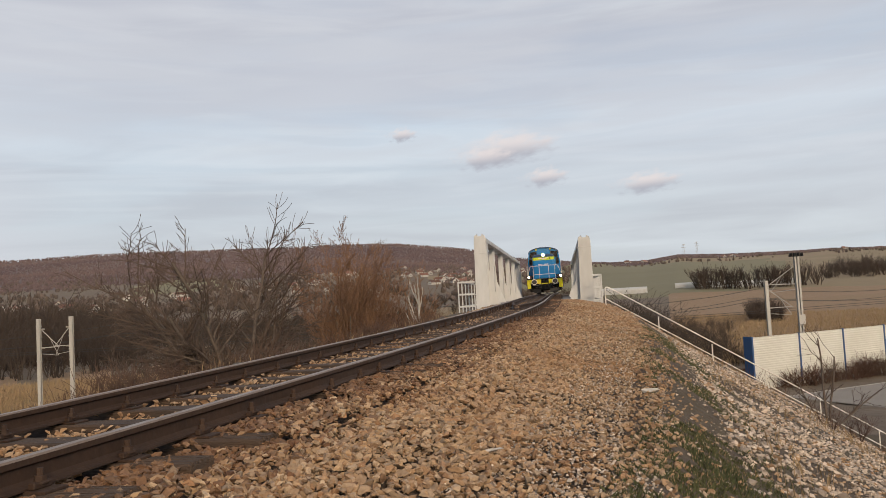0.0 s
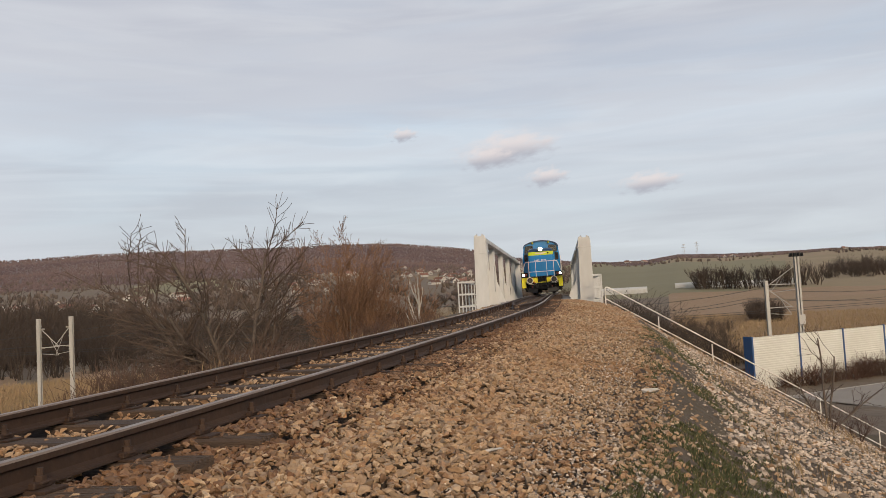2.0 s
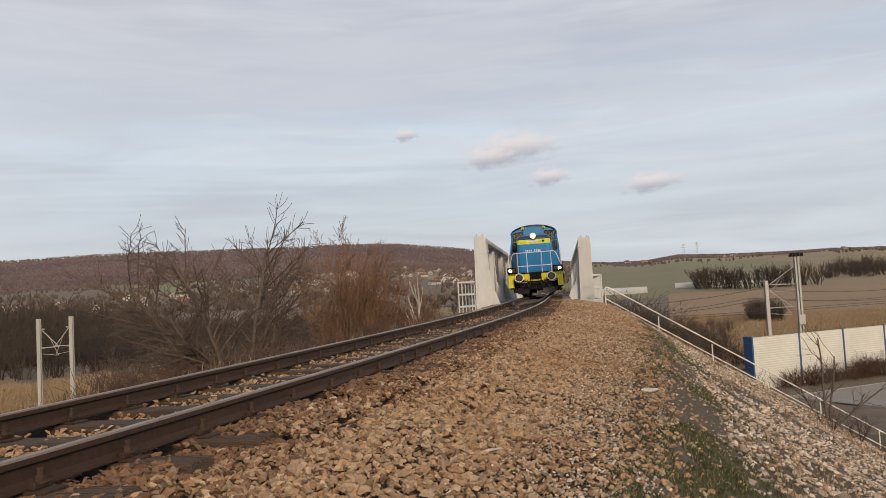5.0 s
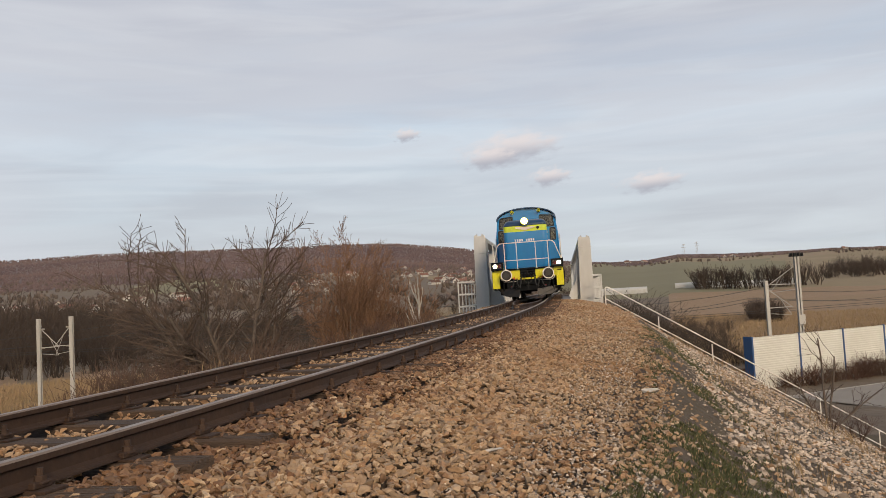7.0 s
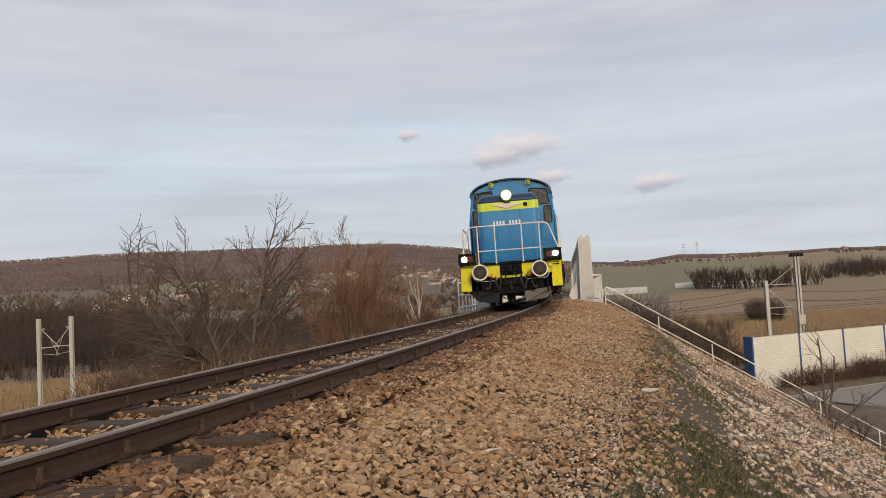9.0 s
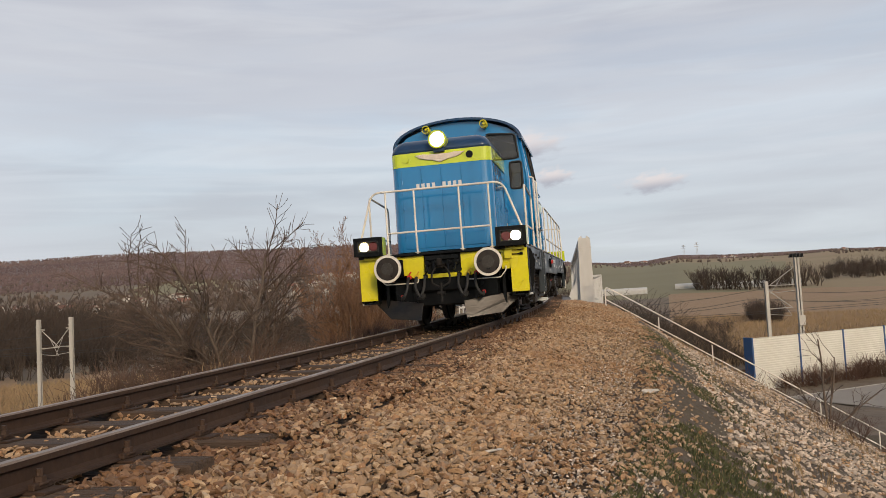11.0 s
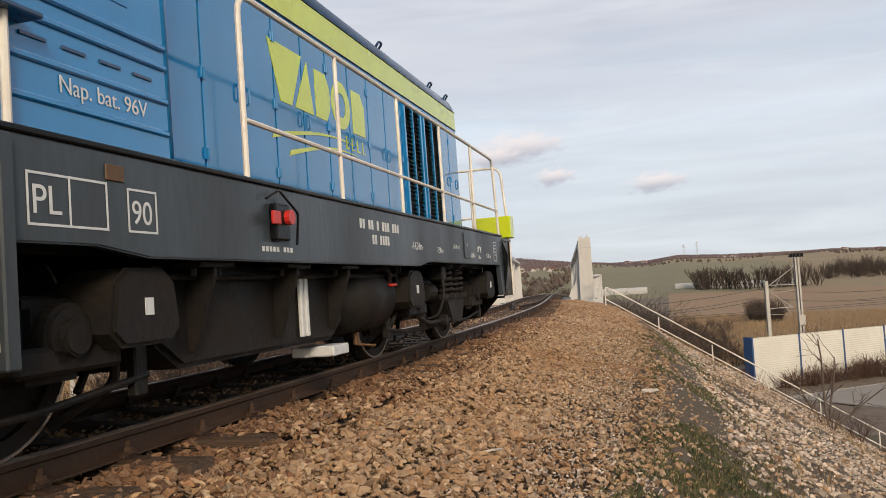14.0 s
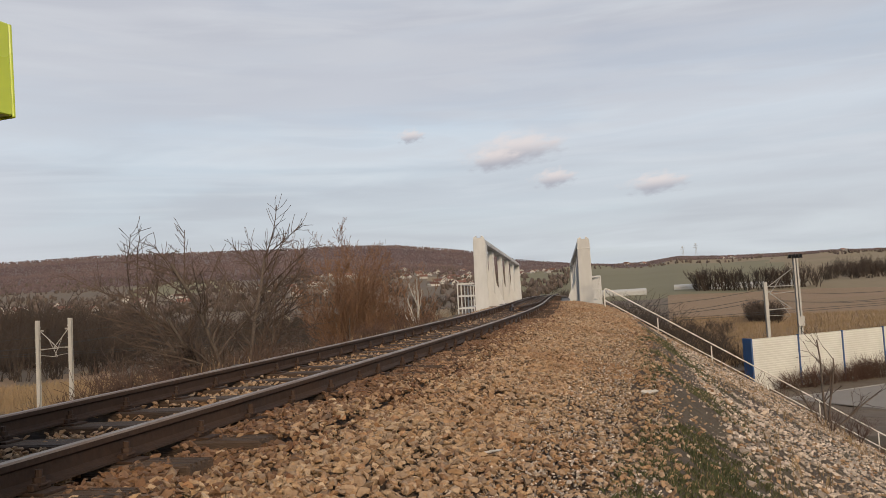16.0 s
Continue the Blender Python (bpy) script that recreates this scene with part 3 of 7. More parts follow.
def build_sleepers():
    """Wooden sleepers with ribbed base plates, clips and bolts."""
    rnd = random.Random(3)
    bm = B()
    box(bm, (-1.3, -0.12, -0.155), (1.3, 0.12, 0.0), 0.012)
    # cracks along the grain
    for k in range(5):
        y = -0.09 + 0.045 * k
        box(bm, (-1.302, y, -0.03), (-0.95 + 0.1 * (k % 2), y + 0.006, 0.0025))
        box(bm, (0.95 - 0.1 * (k % 3), y, -0.03), (1.302, y + 0.006, 0.0025))
    first = part("sleeper", bm, M["sleeper"])
    tagged(first, "dark oiled wooden railway sleeper bedded in ballast", "sleeper", "sleepers of the track")
    for u in (-0.7525, 0.7525):
        b2 = B()
        box(b2, (u - 0.175, -0.075, 0.0), (u + 0.175, 0.075, 0.016), 0.003)
        box(b2, (u - 0.105, -0.06, 0.016), (u - 0.066, 0.06, 0.05), 0.006)
        box(b2, (u + 0.066, -0.06, 0.016), (u + 0.105, 0.06, 0.05), 0.006)
        part("base_plate", b2, M["rail_side"], first)
        for k in (-1, 1):
            b3 = B()
            cyl(b3, (u + k * 0.085, 0, 0.075), 0.017, 0.07, "z", 8)
            cyl(b3, (u + k * 0.085, 0, 0.062), 0.029, 0.028, "z", 6)
            box(b3, (u + k * 0.085 - 0.03, -0.03, 0.03), (u + k * 0.085 + 0.03, 0.03, 0.052), 0.008)
            part("clip_bolt", b3, M["rail_side"], first)
    y, i = -3.0, 0
    while y < 80:
        m = at_track(y + rnd.uniform(-0.02, 0.02), rnd.uniform(-0.03, 0.03), -0.166) @ pose(0, 0, 0, 0, 0, rnd.uniform(-0.7, 0.7))
        if i == 0:
            first.matrix_basis = m
        elif y < 34:
            copy_thing(first, m)
        else:
            o = new("sleeper", first.data)
            o.matrix_basis = m
            tagged(o, "dark oiled wooden railway sleeper bedded in ballast", "sleeper", "sleepers of the track")
        y += 0.64
        i += 1


build_sleepers()


def bed_height(y, u):
    """The ballast's surface below the rail tops."""
    a = abs(u)
    z = -0.215 if a < 1.2 else -0.215 - (a - 1.2) * 0.06 if a < 2.0 else -0.263 - (a - 2.0) * (0.20 if u > 0 else 0.55)
    if a < 0.62:
        z -= 0.02
    return z + 0.025 * noise.noise((u * 1.7, y * 1.7, 3.0)) + 0.03 * noise.noise((u * 0.6, y * 0.6, 8.0))


def build_ballast():
    us = [-3.4 + 0.2 * i for i in range(36)]
    ys, y = [], -14.0
    while y < 120:
        ys.append(y)
        y += 0.35 if y < 30 else 1.0
    verts, faces = [], []
    for y in ys:
        for u in us:
            verts.append(tuple(beside(y, u, bed_height(y, u) - 0.03 - (0.3 if u in (us[0], us[-1]) else 0))))
    n = len(us)
    for j in range(len(ys) - 1):
        if BRIDGE_A - 0.6 < ys[j] < BRIDGE_B:
            continue
        for i in range(n - 1):
            a = j * n + i
            faces.append((a, a + 1, a + n + 1, a + n))
    tagged(raw("ballast_bed", verts, faces, [M["ballast_bed"]], None, True), "bed of rust-tinted crushed stone under the track", "ballast", "", "structure")


build_ballast()


def stone_shape(rnd):
    """One angular crushed stone of unit size: points and triangles."""
    bm = B()
    ax = (rnd.uniform(0.95, 1.45), rnd.uniform(0.75, 1.05), rnd.uniform(0.55, 0.85))
    for _ in range(10):
        v = Vector((rnd.gauss(0, 1), rnd.gauss(0, 1), rnd.gauss(0, 1))).normalized() * rnd.uniform(0.42, 0.56)
        bm.verts.new((v.x * ax[0], v.y * ax[1], v.z * ax[2]))
    r = bmesh.ops.convex_hull(bm, input=bm.verts)
    bmesh.ops.delete(bm, geom=[v for v in bm.verts if not v.link_faces], context="VERTS")
    bm.verts.index_update()
    pts = np.array([v.co[:] for v in bm.verts])
    tris = np.array([[v.index for v in f.verts] for f in bm.faces])
    bm.free()
    return pts, tris


def scatter(name, places, shapes, materials, seed, label, category, flat=0.0):
    """Many small rigid shapes joined into one mesh. places: (x, y, z, size)."""
    rnd = np.random.RandomState(seed)
    places = np.array(places)
    pick = rnd.randint(len(shapes), size=len(places))
    vs, fs, k = [], [], 0
    for j, (pts, tris) in enumerate(shapes):
        p = places[pick == j]
        n = len(p)
        if not n:
            continue
        a, b, c = rnd.uniform(-0.6, 0.6, n), rnd.uniform(-0.6, 0.6, n), rnd.uniform(0, 6.283, n)
        one, nil = np.ones(n), np.zeros(n)
        rx = np.stack([one, nil, nil, nil, np.cos(a), -np.sin(a), nil, np.sin(a), np.cos(a)], 1).reshape(n, 3, 3)
        ry = np.stack([np.cos(b), nil, np.sin(b), nil, one, nil, -np.sin(b), nil, np.cos(b)], 1).reshape(n, 3, 3)
        rz = np.stack([np.cos(c), -np.sin(c), nil, np.sin(c), np.cos(c), nil, nil, nil, one], 1).reshape(n, 3, 3)
        m = rz @ ry @ rx
        q = np.einsum("nij,vj->nvi", m, pts) * p[:, None, 3:4] + p[:, None, :3]
        vs.append(q.reshape(-1, 3))
        fs.append((tris[None] + (np.arange(n) * len(pts))[:, None, None] + k).reshape(-1, 3))
        k += n * len(pts)
    ob = raw(name, np.concatenate(vs), np.concatenate(fs), materials)
    return tagged(ob, label, category, "", "stuff")
# ---- bridge over the lower railway ----
def build_bridge():
    origin = beside(BRIDGE_A, 0)
    h = along(55.0)
    bridge = thing("railway_bridge", "grey-white painted steel half-through railway bridge", "bridge", pose(origin.x, origin.y, origin.z, 0, 0, -h))
    span = BRIDGE_B - BRIDGE_A
    for s in (-1, 1):
        x = s * 2.62
        top = 3.17 if s < 0 else 2.78
        # main girder: end plates, chords, posts and diagonals
        b = B()
        prism(b, [(x - 0.36, -1.0), (x + 0.36, -1.0), (x + 0.30, 2.75), (x + 0.27, top + 0.1), (x + 0.12, top + 0.2), (x + 0.10, top + 0.08),
                  (x - 0.10, top + 0.08), (x - 0.12, top + 0.2), (x - 0.27, top + 0.1), (x - 0.30, 2.75)], -0.05, 0.16, "y", 0.012)
        part("end_plate", b, M["bridge"], bridge)
        b = B()
        prism(b, [(x - 0.36, -1.0), (x + 0.36, -1.0), (x + 0.27, top + 0.05), (x - 0.27, top + 0.05)], span - 0.16, span + 0.05, "y", 0.012)
        part("end_plate", b, M["bridge"], bridge)
        for k in (-1, 1):
            b = B()
            box(b, (x + k * 0.30 - 0.02, 0.16, -1.0), (x + k * 0.30 + 0.02, 1.0, top - 0.05), 0.008)
            part("end_web", b, M["bridge"], bridge)
        b = B()
        box(b, (x - 0.30, 0.16, top - 0.22), (x + 0.30, span - 0.16, top), 0.015)
        part("top_chord", b, M["bridge"], bridge)
        b = B()
        box(b, (x - 0.22, 0.16, -1.0), (x + 0.22, span - 0.16, -0.25), 0.015)
        part("bottom_chord", b, M["bridge"], bridge)
        n = 5
        for i in range(1, n):
            y = span * i / n
            post = B()
            for k in (-0.42, 0.42):
                box(post, (x - 0.13, y + k - 0.12, -0.25), (x + 0.13, y + k + 0.12, top - 0.22), 0.01)
            for z in (-0.1, 0.52, 1.14, 1.76, 2.38):
                box(post, (x - 0.11, y - 0.30, z - 0.17), (x + 0.11, y + 0.30, z + 0.17), 0.006)
            part("post", post, M["bridge"], bridge, "battened post with square gaps")
            # stiffener spreading down to the deck on the track side
            b = B()
            xi = x - s * 0.13
            prism(b, [(xi, 2.1), (xi - s * 0.04, 2.1), (xi - s * 0.10, 1.0), (xi - s * 0.55, -0.25), (xi, -0.25)], y - 0.03, y + 0.03, "y")
            part("bracket", b, M["bridge"], bridge)
        # end bracket behind the end plate
        b = B()
        xi = x - s * 0.30
        prism(b, [(xi, 2.3), (xi - s * 0.04, 2.3), (xi - s * 0.12, 1.0), (xi - s * 0.58, -0.3), (xi, -0.3)], 0.30, 0.36, "y")
        part("bracket", b, M["bridge"], bridge)
        b = B()
        box(b, (x - 0.34, -0.075, 2.36), (x + 0.34, -0.052, 2.40), 0.004)
        part("joint_strip", b, M["bridge"], bridge)
        # service walk with its railing outside the girder
        w = x + s * 0.36
        wide = 0.75 if s < 0 else 0.34
        b = B()
        box(b, (min(w, w + s * wide), -1.3, -0.78), (max(w, w + s * wide), span + 1.3, -0.68), 0.01)
        part("walkway", b, M["bridge"], bridge)
        xr = w + s * (wide - 0.03)
        b = B()
        ys = [-1.2, 0.3] + [1.8 + 1.5 * i for i in range(int(span / 1.5))]
        for y in ys:
            box(b, (xr - 0.03, y - 0.03, -0.7), (xr + 0.03, y + 0.03, 0.95), 0.006)
        for z in (0.92, 0.32, -0.28):
            box(b, (xr - 0.022, -1.2, z - 0.03), (xr + 0.022, span + 1.2, z + 0.03), 0.006)
        for z in (0.92, 0.32, -0.28):
            box(b, (min(xr, w - s * 0.1), -1.23, z - 0.045), (max(xr, w - s * 0.1), -1.17, z + 0.045), 0.006)
        part("railing", b, M["bridge"], bridge)
    b = B()
    box(b, (-2.5, 0.0, -0.62), (2.5, span, -0.42), 0.01)
    part("deck", b, M["deck"], bridge)
    for s in (-1, 1):
        b = B()
        box(b, (s * 1.95 - 0.55, 0.0, -0.42), (s * 1.95 + 0.55, span, -0.27), 0.008)
        part("footway_plate", b, M["deck"], bridge)
    for i in range(13):
        b = B()
        y = 0.2 + (span - 0.4) * i / 12
        box(b, (-2.5, y - 0.15, -1.0), (2.5, y + 0.15, -0.62), 0.01)
        part("cross_girder", b, M["bridge"], bridge)
    # abutments
    for y0, y1, k in ((-1.5, -0.08, -1), (span + 0.08, span + 1.5, 1)):
        b = B()
        box(b, (-3.9, y0, LOW - origin.z - 1.0), (3.9, y1, -1.02), 0.03)
        box(b, (-3.9, y0, -1.02), (3.9, y0 + 0.55 if k < 0 else y0 + 0.9, -0.80), 0.03)
        box(b, (-3.9, y0 - (0.6 if k < 0 else 0), -1.9), (-3.3, y1, -0.66), 0.03)
        box(b, (3.3, y0 - (1.2 if k < 0 else 0), -1.9), (3.9, y1, -0.66), 0.03)
        ob = part("abutment", b, M["concrete"])
        ob.matrix_basis = bridge.matrix_basis.copy()
        tagged(ob, "weathered concrete bridge abutment with wing walls", "abutment", "bridge abutments", "structure")


build_bridge()
# ---- locomotive: x to its left side, y towards its tail, z from the rail tops ----
LEN = 14.24


def lettering(parent, text, size, m, material, label="", name="lettering", width=None):
    """Words in the built-in font as a thin mesh."""
    cu = bpy.data.curves.new(name, "FONT")
    cu.body, cu.size, cu.align_x, cu.align_y, cu.extrude = text, size, "CENTER", "CENTER", 0.001
    tmp = bpy.data.objects.new(name, cu)
    scene.collection.objects.link(tmp)
    me = bpy.data.meshes.new_from_object(tmp.evaluated_get(bpy.context.evaluated_depsgraph_get()))
    bpy.data.objects.remove(tmp)
    me.materials.clear()
    me.materials.append(material)
    ob = new(name, me)
    ob.parent = parent
    ob.matrix_basis = m
    if label:
        ob["label"] = label
    return ob


def on_side(x, y, z, s=1):
    return Matrix(((0, 0, s, x), (s, 0, 0, y), (0, 1, 0, z), (0, 0, 0, 1)))


def bars(parent, x, y0, z, width, height, count, material, gaps=(), front=False):
    """A row of small bars in place of a number."""
    step = width / count
    for i in range(count):
        if i in gaps:
            continue
        b = B()
        a = y0 + i * step
        if front:
            box(b, (a, x - 0.002, z), (a + step * 0.6, x + 0.002, z + height))
        else:
            box(b, (x - 0.002, a, z), (x + 0.002, a + step * 0.6, z + height))
        part("marking", b, material, parent, "small white bar")


def plan(y0, y1, half, inset, rf, rb, n=6):
    """A hood's outline seen from above, with rounded corners in front and behind."""
    pts = []
    y0, y1, half = y0 + inset, y1 - inset, half - inset
    for cx, cy, r, a0 in ((half, y0, rf, -90), (half, y1, rb, 0), (-half, y1, rb, 90), (-half, y0, rf, 180)):
        sx, sy = (-1 if cx > 0 else 1), (1 if cy == y0 else -1)
        if r <= 0:
            pts.append((cx, cy))
            continue
        for i in range(n + 1):
            a = radians(a0 + 90 * i / n)
            pts.append((cx + sx * r + r * math.cos(a), cy + sy * r + r * math.sin(a)))
    return pts


def shell(levels, y0, y1, half, rf, rb):
    """Stacked outlines: (z, inset) from the bottom to a closed top."""
    bm = B()
    loops = []
    for z, ins in levels:
        loops.append([bm.verts.new((x, y, z)) for x, y in plan(y0, y1, half, ins, max(rf - ins * 0.3, 0.02) if rf else 0, max(rb - ins * 0.3, 0.02) if rb else 0)])
    n = len(loops[0])
    for a, b in zip(loops, loops[1:]):
        for i in range(n):
            bm.faces.new((a[i], a[(i + 1) % n], b[(i + 1) % n], b[i]))
    bm.faces.new(loops[-1])
    bm.faces.new(loops[0][::-1])
    bmesh.ops.recalc_face_normals(bm, faces=bm.faces)
    return bm


def hood(loco, y0, y1, rf, rb, name):
    body = part(name, shell([(1.36, 0), (2.93, 0)], y0, y1, 0.93, rf, rb), M["blue"], loco, "glossy blue sheet-steel hood")
    part("band", shell([(2.925, -0.004), (3.175, -0.004)], y0, y1, 0.93, rf, rb), M["lime"], body, "lime yellow stripe round the hood")
    part("hood_roof", shell([(3.17, 0.0), (3.24, 0.012), (3.32, 0.045), (3.39, 0.11), (3.43, 0.2), (3.455, 0.34), (3.465, 0.6)], y0, y1, 0.93, rf, rb), M["navy"], body, "dark blue rounded hood roof", True)
    b = B()
    tube(b, [(0.938, y0 + rf, 2.92), (0.938, y1 - rb, 2.92)], 0.006, 5)
    tube(b, [(0.938, y0 + rf, 3.182), (0.938, y1 - rb, 3.182)], 0.006, 5)
    part("drip_strip", b, M["navy"], body)
    return body


def side_door(parent, s, y0, y1, z0, z1, hinge_front=True):
    """A flat hood door standing proud of the side, with hinges and a catch."""
    x = s * 0.93
    b = B()
    box(b, (min(x, x + s * 0.012), y0 + 0.006, z0), (max(x, x + s * 0.012), y1 - 0.006, z1), 0.004)
    d = part("hood_door", b, M["blue"], parent)
    yh = y0 + 0.012 if hinge_front else y1 - 0.012
    for z in (z0 + 0.2, (z0 + z1) / 2, z1 - 0.2):
        b = B()
        cyl(b, (x + s * 0.018, yh, z), 0.011, 0.075, "z", 8)
        part("hinge", b, M["blue"], d)
    b = B()
    yl = y1 - 0.07 if hinge_front else y0 + 0.07
    tube(b, [(x + s * 0.012, yl, 2.05), (x + s * 0.03, yl, 2.07), (x + s * 0.03, yl, 2.16), (x + s * 0.012, yl, 2.18)], 0.008, 5)
    part("door_catch", b, M["blue"], d)
    return d


def bowl(b, c, r, f, face, n=24, rings=7):
    """A parabolic reflector that opens towards -y (face 1) or +y (face -1); its rim lies at c."""
    deep = r * r / (4 * f)
    loops = []
    for j in range(rings + 1):
        q = r * (1 - j / rings) if j < rings else 0.004
        y = c[1] + face * (deep - q * q / (4 * f))
        loops.append([b.verts.new((c[0] + q * math.cos(2 * math.pi * i / n), y, c[2] + q * math.sin(2 * math.pi * i / n))) for i in range(n)])
    for la, lb in zip(loops, loops[1:]):
        for i in range(n):
            b.faces.new((la[i], la[(i + 1) % n], lb[(i + 1) % n], lb[i]))
    b.faces.new(loops[-1])
    bmesh.ops.recalc_face_normals(b, faces=b.faces)
    return c[1] + face * (deep - f)


def bulb(b, c, r):
    bmesh.ops.create_uvsphere(b, u_segments=12, v_segments=8, radius=r, matrix=Matrix.Translation(c))
    return b


def lamp_box(loco, s, rear):
    """The square headlamp housing on a deck corner: a lit lamp outside, a red one inside."""
    x0, x1 = 1.0, 1.526
    up = 0.03 if rear else 0.0

    def X(a, b):
        return min(s * a, s * b), max(s * a, s * b)

    def Y(a, b):
        return (LEN - b, LEN - a) if rear else (a, b)
    lo, hi = X(x0, x1)
    ya, yb = Y(0.262, 0.50)
    b = B()
    box(b, (lo, Y(0.34, 0.50)[0], 1.315 + up), (hi, Y(0.34, 0.50)[1], 1.641 + up), 0.01)
    ya, yb = Y(0.262, 0.345)
    box(b, (lo, ya, 1.315 + up), (lo + 0.07, yb, 1.641 + up), 0.004)
    box(b, (hi - 0.07, ya, 1.315 + up), (hi, yb, 1.641 + up), 0.004)
    box(b, (lo + 0.06, ya, 1.315 + up), (hi - 0.06, yb, 1.38 + up), 0.004)
    box(b, (lo + 0.06, ya, 1.58 + up), (hi - 0.06, yb, 1.641 + up), 0.004)
    case = part("lamp_box", b, M["lime"], loco, "lime lamp housing with a black face")
    ya, yb = Y(0.246, 0.2615)
    fc = (s * (x0 + x1) / 2)
    b = B()
    box(b, (lo, ya, 1.315 + up), (lo + 0.075, yb, 1.646 + up), 0.004)
    box(b, (hi - 0.075, ya, 1.31 + up), (hi, yb, 1.641 + up), 0.004)
    box(b, (lo + 0.075, ya, 1.31 + up), (hi - 0.075, yb, 1.385 + up), 0.004)
    box(b, (lo + 0.075, ya, 1.575 + up), (hi - 0.075, yb, 1.646 + up), 0.004)
    for kx in (-0.22, 0, 0.22):
        for z in (1.335 + up, 1.622 + up):
            cyl(b, (fc + kx, (ya if not rear else yb), z), 0.009, 0.014, "y", 6)
    part("lamp_face", b, M["lime" if rear else "black"], case)
    b = B()
    ya, yb = Y(0.328, 0.338)
    box(b, (lo + 0.075, ya, 1.385 + up), (hi - 0.075, yb, 1.575 + up))
    part("reflector", b, M["reflector"], case)
    b = B()
    tube(b, [(lo + 0.078, Y(0.252, 0.252)[0], 1.39 + up), (hi - 0.078, Y(0.252, 0.252)[0], 1.39 + up), (hi - 0.078, Y(0.252, 0.252)[0], 1.57 + up),
             (lo + 0.078, Y(0.252, 0.252)[0], 1.57 + up), (lo + 0.078, Y(0.252, 0.252)[0], 1.40 + up)], 0.014, 6, 0.04)
    part("gasket", b, M["rubber"], case)
    yl, face = Y(0.268, 0.268)[0], (-1 if rear else 1)
    b = B()
    yf = bowl(b, (s * 1.345, yl, 1.48 + up), 0.088, 0.036, face)
    lamp = part("lamp", b, M["mirror"], case, "dark headlamp" if rear else "lit headlamp with a bright reflector", True)
    b = B()
    bulb(b, (s * 1.345, yf, 1.48 + up), 0.026)
    part("bulb", b, M["reflector"] if rear else (M["lamp_on"] if s > 0 else M["lamp_warm"]), lamp, "", True)
    b = B()
    cyl(b, (s * 1.172, Y(0.285, 0.285)[0], 1.48 + up), 0.080, 0.05, "y", 24, None, 0.01)
    part("tail_lamp", b, M["lens_red"], case, "unlit red tail lamp")
    # bracket under the box
    b = B()
    ya, yb = Y(0.42, 0.6)
    box(b, (lo + 0.12, ya, 1.24 + up), (hi - 0.06, yb, 1.315 + up), 0.008)
    part("bracket", b, M["yellow"] if not rear else M["black"], case)


